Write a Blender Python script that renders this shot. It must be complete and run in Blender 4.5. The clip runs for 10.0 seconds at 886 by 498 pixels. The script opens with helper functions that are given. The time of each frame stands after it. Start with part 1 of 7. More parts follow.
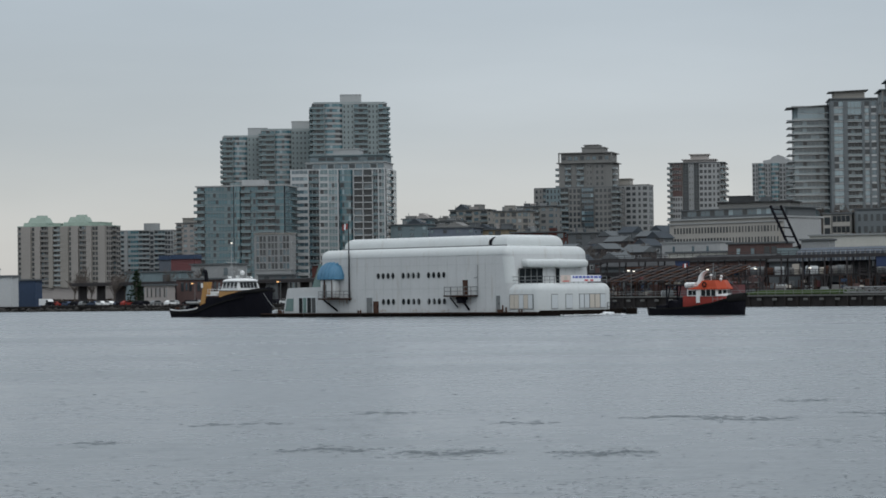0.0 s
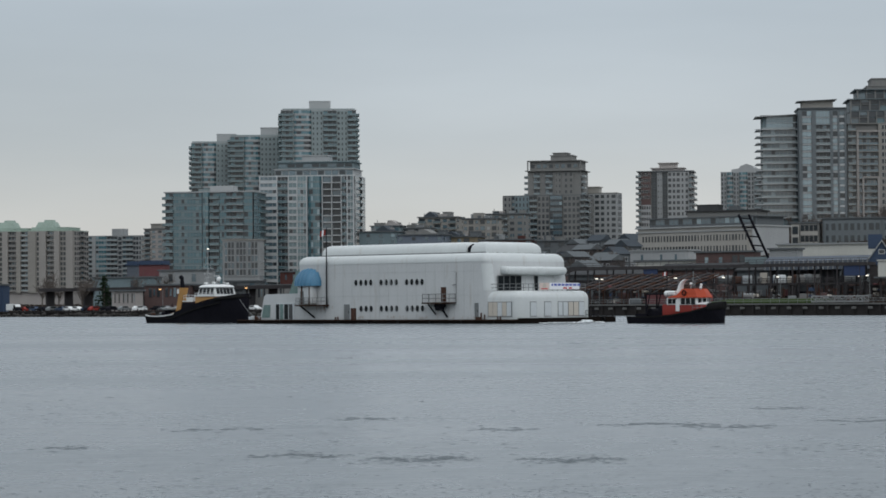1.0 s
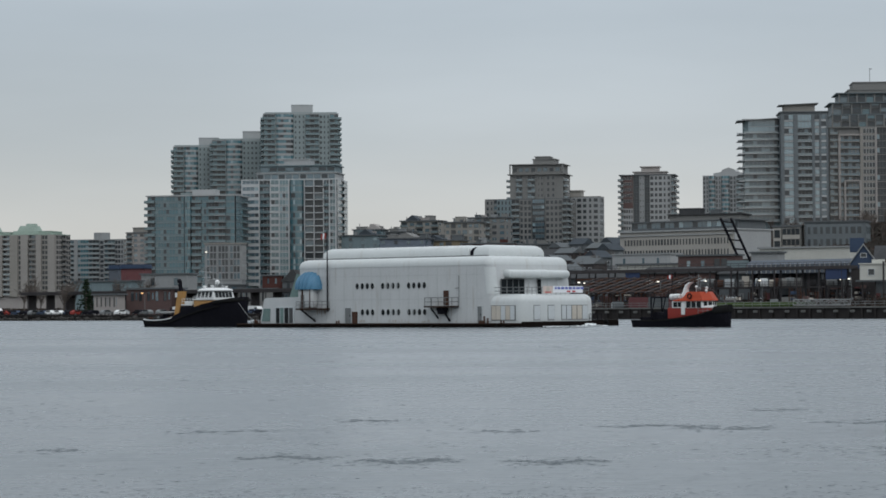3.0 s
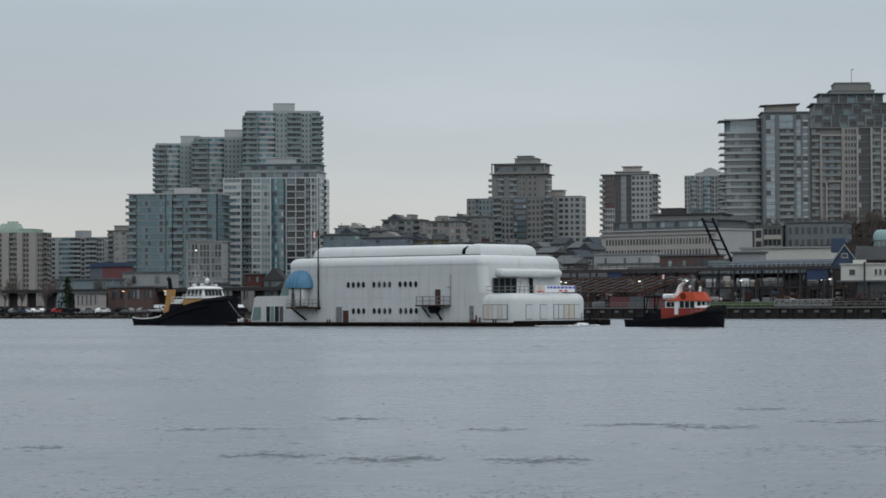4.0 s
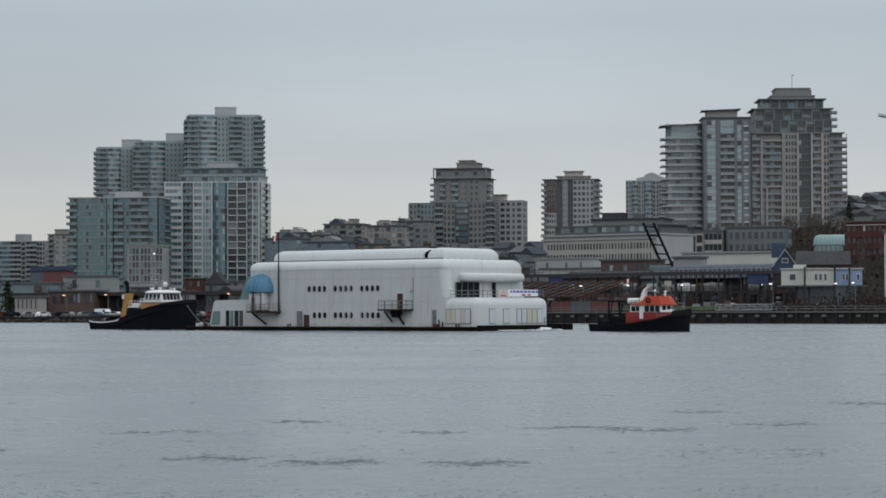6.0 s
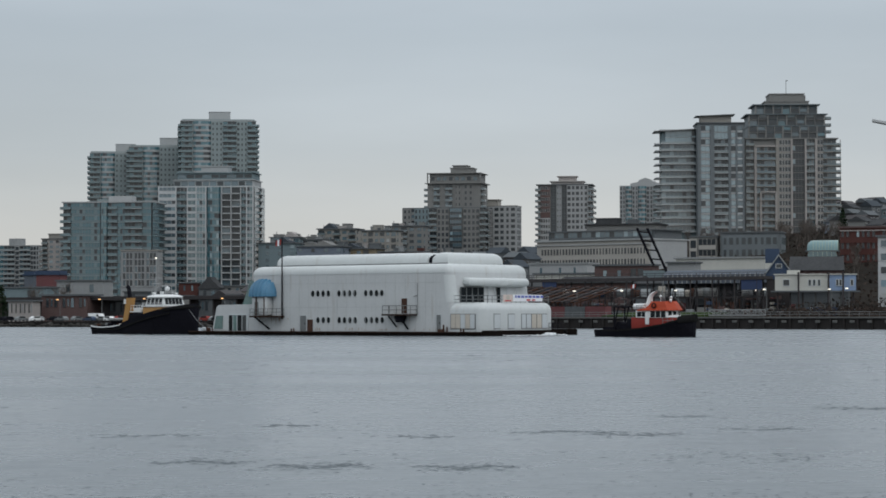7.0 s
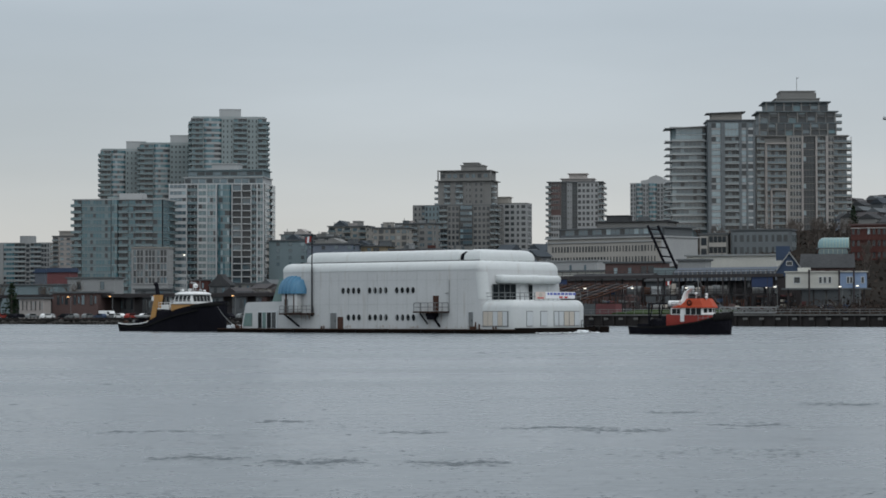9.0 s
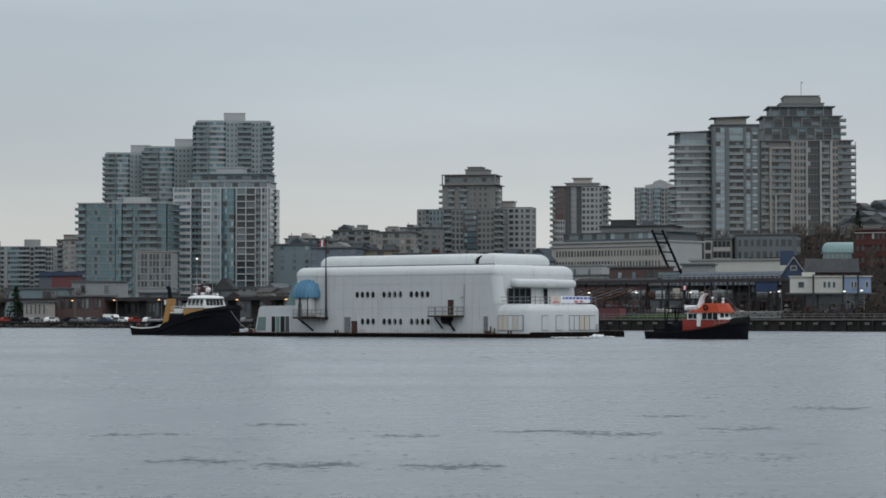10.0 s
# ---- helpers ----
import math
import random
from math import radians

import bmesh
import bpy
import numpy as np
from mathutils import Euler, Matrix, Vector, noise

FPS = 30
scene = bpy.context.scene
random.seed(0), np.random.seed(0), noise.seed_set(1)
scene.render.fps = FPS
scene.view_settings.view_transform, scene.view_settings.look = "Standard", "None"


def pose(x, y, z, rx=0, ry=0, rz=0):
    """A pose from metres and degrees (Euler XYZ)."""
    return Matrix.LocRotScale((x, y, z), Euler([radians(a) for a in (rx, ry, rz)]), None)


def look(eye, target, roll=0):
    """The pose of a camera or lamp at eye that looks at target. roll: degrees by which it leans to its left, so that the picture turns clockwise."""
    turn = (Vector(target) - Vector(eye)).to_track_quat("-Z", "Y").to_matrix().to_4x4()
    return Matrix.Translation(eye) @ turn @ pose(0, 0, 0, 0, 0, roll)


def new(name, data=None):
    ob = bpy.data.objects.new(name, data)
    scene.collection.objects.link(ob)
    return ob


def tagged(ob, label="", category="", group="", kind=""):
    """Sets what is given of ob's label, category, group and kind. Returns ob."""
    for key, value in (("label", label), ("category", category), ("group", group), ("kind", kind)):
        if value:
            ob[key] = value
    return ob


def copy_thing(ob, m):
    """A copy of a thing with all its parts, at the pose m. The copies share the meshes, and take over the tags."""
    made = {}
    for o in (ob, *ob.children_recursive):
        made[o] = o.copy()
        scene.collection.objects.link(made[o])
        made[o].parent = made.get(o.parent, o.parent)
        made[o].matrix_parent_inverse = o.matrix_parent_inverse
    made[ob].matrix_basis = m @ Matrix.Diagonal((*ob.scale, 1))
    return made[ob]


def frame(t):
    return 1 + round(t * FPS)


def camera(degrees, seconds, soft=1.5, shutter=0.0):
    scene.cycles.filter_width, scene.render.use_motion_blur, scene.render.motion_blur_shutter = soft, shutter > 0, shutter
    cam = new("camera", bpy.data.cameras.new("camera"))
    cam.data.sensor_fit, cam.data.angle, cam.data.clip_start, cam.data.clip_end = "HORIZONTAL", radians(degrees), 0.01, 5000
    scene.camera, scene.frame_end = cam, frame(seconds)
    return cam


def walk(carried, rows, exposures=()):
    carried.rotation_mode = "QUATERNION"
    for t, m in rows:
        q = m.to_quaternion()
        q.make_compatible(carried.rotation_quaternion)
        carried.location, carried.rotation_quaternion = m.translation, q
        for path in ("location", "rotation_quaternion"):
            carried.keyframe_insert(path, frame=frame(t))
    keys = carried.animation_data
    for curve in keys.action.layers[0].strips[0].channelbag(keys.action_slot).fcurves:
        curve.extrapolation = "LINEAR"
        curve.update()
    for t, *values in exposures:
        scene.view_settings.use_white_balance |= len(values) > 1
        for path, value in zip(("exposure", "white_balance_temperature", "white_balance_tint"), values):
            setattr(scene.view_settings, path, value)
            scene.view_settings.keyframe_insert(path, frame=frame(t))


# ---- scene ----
EYE = (0.0, 0.0, 3.1)
cam = camera(20.0, 10.0, 1.7)
walk(cam, [
    (0.0, look(EYE, (-42.962, 1000.0, 22.154), -0.668)),
    (0.5, look(EYE, (-43.677, 1000.0, 24.387), -0.432)),
    (1.0, look(EYE, (-30.379, 1000.0, 24.898), -0.382)),
    (1.5, look(EYE, (-31.182, 1000.0, 27.913), -0.331)),
    (2.0, look(EYE, (-32.605, 1000.0, 26.389), -0.395)),
    (2.5, look(EYE, (-28.477, 1000.0, 26.362), -0.450)),
    (4.0, look(EYE, (-16.001, 1000.0, 25.903), -0.236)),
    (4.5, look(EYE, (-11.158, 1000.0, 24.190), -0.226)),
    (5.0, look(EYE, (-0.000, 1000.0, 24.018), -0.100)),
    (5.5, look(EYE, (5.209, 1000.0, 25.859), -0.185)),
    (7.0, look(EYE, (9.685, 1000.0, 29.534), -0.094)),
    (7.5, look(EYE, (8.932, 1000.0, 30.620), -0.173)),
    (8.0, look(EYE, (7.000, 1000.0, 30.391), -0.312)),
    (8.5, look(EYE, (5.477, 1000.0, 29.636), -0.203)),
    (9.0, look(EYE, (5.514, 1000.0, 28.485), -0.083)),
    (9.5, look(EYE, (3.804, 1000.0, 29.181), -0.098)),
    (10.0, look(EYE, (3.847, 1000.0, 30.140), -0.001)),
])

# ---- sky and sun: an even overcast ----
world = bpy.data.worlds.new("overcast_sky")
scene.world = world
world.use_nodes = True
wn, wl = world.node_tree.nodes, world.node_tree.links
wn.clear()
w_out = wn.new("ShaderNodeOutputWorld")
w_bg = wn.new("ShaderNodeBackground")
w_co = wn.new("ShaderNodeTexCoord")
w_sep = wn.new("ShaderNodeSeparateXYZ")
w_ramp = wn.new("ShaderNodeValToRGB")
w_map = wn.new("ShaderNodeMapping")
w_noise = wn.new("ShaderNodeTexNoise")
w_cl = wn.new("ShaderNodeMapRange")
w_mul = wn.new("ShaderNodeMixRGB")
w_sky = wn.new("ShaderNodeTexSky")
w_mix = wn.new("ShaderNodeMixRGB")
w_sky.sky_type = 'NISHITA'
w_sky.sun_disc = False
w_sky.sun_elevation = radians(47)
w_sky.sun_rotation = radians(153)
stops = [(0.0, (0.332, 0.326, 0.318)), (0.03, (0.313, 0.315, 0.315)), (0.065, (0.257, 0.274, 0.292)), (0.115, (0.230, 0.254, 0.277)),
         (0.30, (0.50, 0.54, 0.58)), (1.0, (0.60, 0.64, 0.68))]
while len(w_ramp.color_ramp.elements) < len(stops):
    w_ramp.color_ramp.elements.new(0.5)
for e, (p, c) in zip(w_ramp.color_ramp.elements, stops):
    e.position, e.color = p, (*c, 1)
w_map.inputs["Scale"].default_value = (2.6, 2.6, 13)
w_noise.inputs["Scale"].default_value = 1.3
w_noise.inputs["Detail"].default_value = 5
w_cl.inputs["From Min"].default_value, w_cl.inputs["From Max"].default_value = 0.3, 0.7
w_cl.inputs["To Min"].default_value, w_cl.inputs["To Max"].default_value = 0.90, 1.07
w_mul.blend_type, w_mul.inputs["Fac"].default_value = 'MULTIPLY', 1.0
w_mix.inputs["Fac"].default_value = 0.01
w_bg.inputs["Strength"].default_value = 1.72
wl.new(w_co.outputs["Generated"], w_sep.inputs[0])
wl.new(w_sep.outputs["Z"], w_ramp.inputs[0])
wl.new(w_co.outputs["Generated"], w_map.inputs[0])
wl.new(w_map.outputs[0], w_noise.inputs["Vector"])
wl.new(w_noise.outputs["Fac"], w_cl.inputs[0])
wl.new(w_ramp.outputs[0], w_mul.inputs[1])
wl.new(w_cl.outputs[0], w_mul.inputs[2])
w_west = wn.new("ShaderNodeMapRange")
w_west.interpolation_type = 'SMOOTHSTEP'
w_west.inputs["From Min"].default_value, w_west.inputs["From Max"].default_value = -0.24, 0.04
w_west.inputs["To Min"].default_value, w_west.inputs["To Max"].default_value = 0.89, 1.0
w_bank = wn.new("ShaderNodeMixRGB")
w_bank.blend_type, w_bank.inputs["Fac"].default_value = 'MULTIPLY', 1.0
wl.new(w_sep.outputs["X"], w_west.inputs[0])
wl.new(w_mul.outputs[0], w_bank.inputs[1])
wl.new(w_west.outputs[0], w_bank.inputs[2])
wl.new(w_bank.outputs[0], w_mix.inputs[1])
wl.new(w_sky.outputs[0], w_mix.inputs[2])
wl.new(w_mix.outputs[0], w_bg.inputs["Color"])
wl.new(w_bg.outputs[0], w_out.inputs["Surface"])
sun_lamp = bpy.data.lights.new("sun", 'SUN')
sun_lamp.energy, sun_lamp.angle, sun_lamp.color = 0.5, radians(40), (1.0, 0.97, 0.93)
sun = new("sun", sun_lamp)
sun.matrix_world = look((160, -20, 420), (0, 300, 0))


# ---- materials ----
def mat(name, col, rough=0.7, metal=0.0, var=0.12, scale=1.0, streak=0.0, bump=0.0, island=0.0, ior=1.45, stain=None):
    """A surface with fine grain, broad stains and, where streak is given, marks that run downwards."""
    m = bpy.data.materials.new(name)
    m.use_nodes = True
    n, l = m.node_tree.nodes, m.node_tree.links
    b = n["Principled BSDF"]
    co = n.new("ShaderNodeTexCoord")
    n1 = n.new("ShaderNodeTexNoise")
    n1.inputs["Scale"].default_value, n1.inputs["Detail"].default_value = 0.25 * scale, 4
    n2 = n.new("ShaderNodeTexNoise")
    n2.inputs["Scale"].default_value, n2.inputs["Detail"].default_value = 3.0 * scale, 6
    l.new(co.outputs["Object"], n1.inputs["Vector"])
    l.new(co.outputs["Object"], n2.inputs["Vector"])
    add = n.new("ShaderNodeMath")
    add.operation = 'ADD'
    l.new(n1.outputs["Fac"], add.inputs[0])
    l.new(n2.outputs["Fac"], add.inputs[1])
    last = add.outputs[0]
    if streak:
        mp = n.new("ShaderNodeMapping")
        mp.inputs["Scale"].default_value = (2.2, 2.2, 0.12)
        n3 = n.new("ShaderNodeTexNoise")
        n3.inputs["Scale"].default_value, n3.inputs["Detail"].default_value = 1.0, 5
        l.new(co.outputs["Object"], mp.inputs[0])
        l.new(mp.outputs[0], n3.inputs["Vector"])
        sm = n.new("ShaderNodeMath")
        sm.operation, sm.inputs[1].default_value = 'MULTIPLY_ADD', streak
        l.new(n3.outputs["Fac"], sm.inputs[0])
        l.new(last, sm.inputs[2])
        last = sm.outputs[0]
    if island:
        oi = n.new("ShaderNodeObjectInfo")
        im = n.new("ShaderNodeMath")
        im.operation, im.inputs[1].default_value = 'MULTIPLY_ADD', island * 0.5
        l.new(oi.outputs["Random"], im.inputs[0])
        l.new(last, im.inputs[2])
        gi = n.new("ShaderNodeNewGeometry")
        gm = n.new("ShaderNodeMath")
        gm.operation, gm.inputs[1].default_value = 'MULTIPLY_ADD', island * 0.5
        l.new(gi.outputs["Random Per Island"], gm.inputs[0])
        l.new(im.outputs[0], gm.inputs[2])
        last = gm.outputs[0]
    mr = n.new("ShaderNodeMapRange")
    hi = 1.35 + streak + island
    mr.inputs["From Min"].default_value, mr.inputs["From Max"].default_value = 0.65, hi
    mr.inputs["To Min"].default_value, mr.inputs["To Max"].default_value = 1 + var, 1 - var
    l.new(last, mr.inputs[0])
    mx = n.new("ShaderNodeMixRGB")
    mx.blend_type, mx.inputs["Fac"].default_value = 'MULTIPLY', 1.0
    mx.inputs[1].default_value = (*col, 1)
    l.new(mr.outputs[0], mx.inputs[2])
    l.new(mx.outputs[0], b.inputs["Base Color"])
    b.inputs["Roughness"].default_value, b.inputs["Metallic"].default_value = rough, metal
    b.inputs["IOR"].default_value = 1.15 if rough >= 0.8 else ior
    if rough >= 0.9:
        b.inputs["Specular IOR Level"].default_value = 0.05
    if stain:
        sp = n.new("ShaderNodeMapping")
        sp.inputs["Scale"].default_value = (1.1, 1.1, 0.16)
        sn = n.new("ShaderNodeTexNoise")
        sn.inputs["Scale"].default_value, sn.inputs["Detail"].default_value = 0.9, 7
        sr = n.new("ShaderNodeMapRange")
        sr.inputs["From Min"].default_value, sr.inputs["From Max"].default_value, sr.inputs["To Max"].default_value = 0.60, 0.74, 0.55
        sx = n.new("ShaderNodeMixRGB")
        sx.inputs[2].default_value = (*stain, 1)
        l.new(co.outputs["Object"], sp.inputs[0])
        l.new(sp.outputs[0], sn.inputs["Vector"])
        l.new(sn.outputs["Fac"], sr.inputs[0])
        l.new(sr.outputs[0], sx.inputs["Fac"])
        l.new(mx.outputs[0], sx.inputs[1])
        l.new(sx.outputs[0], b.inputs["Base Color"])
    if bump:
        bp = n.new("ShaderNodeBump")
        bp.inputs["Strength"].default_value, bp.inputs["Distance"].default_value = bump, 0.05
        l.new(n2.outputs["Fac"], bp.inputs["Height"])
        l.new(bp.outputs[0], b.inputs["Normal"])
    return m


def glow(name, col, power):
    m = bpy.data.materials.new(name)
    m.use_nodes = True
    b = m.node_tree.nodes["Principled BSDF"]
    b.inputs["Base Color"].default_value = (*col, 1)
    b.inputs["Emission Color"].default_value = (*col, 1)
    b.inputs["Emission Strength"].default_value = power
    return m


def water_material():
    m = bpy.data.materials.new("harbour_water")
    m.use_nodes = True
    n, l = m.node_tree.nodes, m.node_tree.links
    b = n["Principled BSDF"]
    b.inputs["Base Color"].default_value = (0.112, 0.130, 0.140, 1)
    b.inputs["Roughness"].default_value = 0.29
    b.inputs["IOR"].default_value = 1.33
    co = n.new("ShaderNodeTexCoord")
    prev = None
    for scale, sx, sy, strength, dist in ((0.05, 0.35, 1.0, 0.25, 1.0), (0.5, 0.3, 1.0, 0.45, 0.35), (2.6, 0.3, 1.0, 0.7, 0.12), (9.0, 0.5, 1.0, 0.45, 0.03)):
        mp = n.new("ShaderNodeMapping")
        mp.inputs["Scale"].default_value = (sx, sy, 1)
        t = n.new("ShaderNodeTexNoise")
        t.inputs["Scale"].default_value, t.inputs["Detail"].default_value = scale, 4
        bp = n.new("ShaderNodeBump")
        bp.inputs["Strength"].default_value, bp.inputs["Distance"].default_value = strength, dist
        l.new(co.outputs["Object"], mp.inputs[0])
        l.new(mp.outputs[0], t.inputs["Vector"])
        l.new(t.outputs["Fac"], bp.inputs["Height"])
        if prev:
            l.new(prev, bp.inputs["Normal"])
        prev = bp.outputs[0]
    l.new(prev, b.inputs["Normal"])
    mp = n.new("ShaderNodeMapping")
    mp.inputs["Scale"].default_value = (1.3, 1.0, 1)
    t = n.new("ShaderNodeTexNoise")
    t.inputs["Scale"].default_value, t.inputs["Detail"].default_value = 0.8, 8
    r = n.new("ShaderNodeMapRange")
    r.inputs["From Min"].default_value, r.inputs["From Max"].default_value = 0.35, 0.65
    r.inputs["To Min"].default_value, r.inputs["To Max"].default_value = 0.255, 0.315
    l.new(co.outputs["Object"], mp.inputs[0])
    l.new(mp.outputs[0], t.inputs["Vector"])
    l.new(t.outputs["Fac"], r.inputs[0])
    lane_map = n.new("ShaderNodeMapping")
    lane_map.inputs["Scale"].default_value = (0.45, 1.0, 1)
    lane = n.new("ShaderNodeTexNoise")
    lane.inputs["Scale"].default_value, lane.inputs["Detail"].default_value = 0.035, 3
    calm = n.new("ShaderNodeMapRange")
    calm.inputs["From Min"].default_value, calm.inputs["From Max"].default_value = 0.36, 0.62
    calm.inputs["To Min"].default_value, calm.inputs["To Max"].default_value = -0.085, 0.03
    both = n.new("ShaderNodeMath")
    both.operation = 'ADD'
    l.new(co.outputs["Object"], lane_map.inputs[0])
    l.new(lane_map.outputs[0], lane.inputs["Vector"])
    l.new(lane.outputs["Fac"], calm.inputs[0])
    l.new(r.outputs[0], both.inputs[0])
    l.new(calm.outputs[0], both.inputs[1])
    l.new(both.outputs[0], b.inputs["Roughness"])
    return m


WATER = water_material()
WHITE = mat("weathered_white_panel", (0.455, 0.47, 0.47), 0.5, 0, 0.12, 1.0, 0.7, 0.05, stain=(0.29, 0.255, 0.215))
WHITE_ROOF = mat("white_roof_shell", (0.515, 0.54, 0.535), 0.4, 0, 0.09, 1.0, 0.6, 0.03, stain=(0.42, 0.41, 0.38))
DARK_GLASS = mat("dark_glass", (0.012, 0.015, 0.017), 0.12, 0, 0.3, 1.0, 0, 0, 0, 1.25)
# Brighter copy of the window glass: sky reflection is put into its base colour.
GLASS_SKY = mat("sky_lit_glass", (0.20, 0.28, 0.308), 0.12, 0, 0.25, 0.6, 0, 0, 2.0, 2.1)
BLIND = mat("drawn_blind", (0.40, 0.41, 0.40), 0.5, 0, 0.15, 0.6, 0, 0, 0.5)
SHED_BROWN = mat("brown_brick_panel", (0.115, 0.079, 0.074), 0.85, 0, 0.15, 0.5, 0.3)
STRAKE = mat("dark_rusty_strake", (0.035, 0.022, 0.017), 0.85, 0, 0.4, 1.5, 0.4)
SEAM = mat("panel_joint", (0.385, 0.40, 0.40), 0.6, 0, 0.2, 1.0, 0.6)
HULL_CONC = mat("wet_hull_concrete", (0.010, 0.008, 0.007), 0.9, 0, 0.4, 1.0, 0.4, 0.3)
RUST = mat("rusted_steel", (0.074, 0.042, 0.032), 0.8, 0.2, 0.4, 2.0, 0.5, 0.4)
RUST_RUN = mat("rust_run", (0.30, 0.235, 0.185), 0.7, 0, 0.2, 2.0, 0.4)
GREY_STEEL = mat("grey_painted_steel", (0.17, 0.18, 0.18), 0.55, 0.4, 0.2, 2.0)
BLACK_STEEL = mat("black_painted_steel", (0.010, 0.010, 0.014), 0.8, 0.1, 0.4, 1.0, 0.5, 0.2)
BLUE_SHELL = mat("faded_blue_fibreglass", (0.06, 0.175, 0.28), 0.5, 0, 0.2, 1.5, 0.6)
TAN_BOARD = mat("tan_board", (0.48, 0.44, 0.38), 0.7, 0, 0.12, 1.0, 0.3)
PALE_BOARD = mat("pale_board", (0.50, 0.53, 0.54), 0.6, 0, 0.1, 1.0, 0.4)
GREEN_GLASS = mat("green_tinted_glass", (0.12, 0.19, 0.18), 0.12, 0, 0.2)
RUBBER = mat("black_rubber", (0.012, 0.012, 0.012), 0.85, 0, 0.4, 2.0, 0, 0.4)
ORANGE = mat("orange_paint", (0.36, 0.045, 0.012), 0.7, 0, 0.15, 1.5, 0.3)
RED_PAINT = mat("red_paint", (0.22, 0.02, 0.012), 0.7, 0, 0.15, 1.5, 0.3)
OCHRE = mat("ochre_paint", (0.36, 0.19, 0.055), 0.55, 0, 0.18, 1.5, 0.5)
WHITE_PAINT = mat("white_paint", (0.66, 0.67, 0.66), 0.45, 0, 0.06, 2.0, 0.3)
FOAM = mat("white_foam", (0.8, 0.83, 0.84), 0.8, 0, 0.2, 3.0)
BANNER_WHITE = mat("white_vinyl", (0.80, 0.81, 0.83), 0.6, 0, 0.05)
BANNER_BLUE = mat("blue_print", (0.10, 0.13, 0.42), 0.6, 0, 0.05)
BANNER_PINK = mat("pale_pink_vinyl", (0.60, 0.50, 0.45), 0.6, 0, 0.08)
BANNER_RED = mat("red_print", (0.50, 0.06, 0.06), 0.6, 0, 0.05)
LAND = mat("winter_ground", (0.024, 0.021, 0.018), 0.95, 0, 0.4, 0.12, 0, 0.3)
GRASS = mat("winter_grass", (0.038, 0.056, 0.022), 0.95, 0, 0.3, 0.5, 0, 0.4)
QUAY = mat("dark_quay_timber", (0.034, 0.031, 0.03), 0.85, 0, 0.4, 1.0, 0.6, 0.4)
ROCK = mat("wet_dark_rock", (0.045, 0.043, 0.04), 0.8, 0, 0.4, 1.2, 0, 0.4)
QUAY_TOP = mat("quay_concrete", (0.12, 0.12, 0.115), 0.85, 0, 0.25, 0.6, 0, 0.2)
CONCRETE = mat("grey_concrete", (0.26, 0.27, 0.27), 0.85, 0, 0.14, 0.4, 0.5, 0.1)
CONC_DARK = mat("dark_concrete", (0.112, 0.122, 0.127), 0.85, 0, 0.18, 0.4, 0.5, 0.1)
CONC_TAUPE = mat("taupe_render", (0.198, 0.198, 0.19), 0.85, 0, 0.14, 0.4, 0.5, 0.1)
BEIGE_FAR = mat("pale_pinkish_render", (0.345, 0.322, 0.305), 0.85, 0, 0.12, 0.4, 0.5, 0.1)
FAR_RENDER = mat("weathered_beige_render", (0.30, 0.285, 0.265), 0.85, 0, 0.12, 0.4, 0.5, 0.1)
CONC_SAGE = mat("pale_sage_concrete", (0.245, 0.288, 0.29), 0.85, 0, 0.14, 0.4, 0.5, 0.1)
CONC_BEIGE = mat("beige_render", (0.27, 0.258, 0.235), 0.85, 0, 0.12, 0.4, 0.5, 0.1)
CONC_GREEN = mat("grey_green_render", (0.165, 0.212, 0.225), 0.8, 0, 0.14, 0.4, 0.4, 0.1)
FRAME_WHITE = mat("white_facade_frame", (0.43, 0.445, 0.447), 0.6, 0, 0.1, 0.5, 0.4)
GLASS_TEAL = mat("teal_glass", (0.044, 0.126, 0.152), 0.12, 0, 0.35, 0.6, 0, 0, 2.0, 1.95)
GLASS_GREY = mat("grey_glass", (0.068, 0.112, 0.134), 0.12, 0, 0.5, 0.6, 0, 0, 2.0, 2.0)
# Darker copy of the window glass: shade is put into its base colour.
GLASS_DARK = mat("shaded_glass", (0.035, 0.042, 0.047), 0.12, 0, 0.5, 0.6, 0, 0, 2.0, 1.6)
RAIL_GLASS = mat("balcony_glass", (0.15, 0.19, 0.20), 0.15, 0, 0.3, 0.6, 0, 0, 0.5, 1.9)
VAULT = mat("pale_teal_glazing", (0.165, 0.275, 0.285), 0.3, 0, 0.15, 0.6)
CONC_MID = mat("mid_grey_concrete", (0.148, 0.165, 0.172), 0.85, 0, 0.15, 0.4, 0.5, 0.1)
CONC_PALE = mat("pale_grey_concrete", (0.34, 0.35, 0.35), 0.85, 0, 0.12, 0.4, 0.5, 0.1)
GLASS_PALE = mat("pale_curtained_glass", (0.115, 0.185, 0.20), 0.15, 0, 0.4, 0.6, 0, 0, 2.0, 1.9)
RAIL_PALE = mat("pale_balcony_glass", (0.24, 0.28, 0.285), 0.2, 0, 0.2, 0.6, 0, 0, 0.8, 1.8)
RAIL_TEAL = mat("teal_balcony_glass", (0.095, 0.155, 0.172), 0.15, 0, 0.2, 0.6, 0, 0, 0.8, 1.9)
BRICK = mat("red_brick", (0.088, 0.041, 0.036), 0.85, 0, 0.2, 1.0, 0.4, 0.2)
ROOF_SLATE = mat("blue_grey_slate", (0.058, 0.068, 0.078), 0.85, 0, 0.25, 0.8, 0.2)
ROOF_DARK = mat("dark_roofing", (0.062, 0.064, 0.066), 0.9, 0, 0.25, 0.5)
ROOF_GREEN = mat("verdigris_roofing", (0.27, 0.34, 0.29), 0.7, 0, 0.2, 0.5)
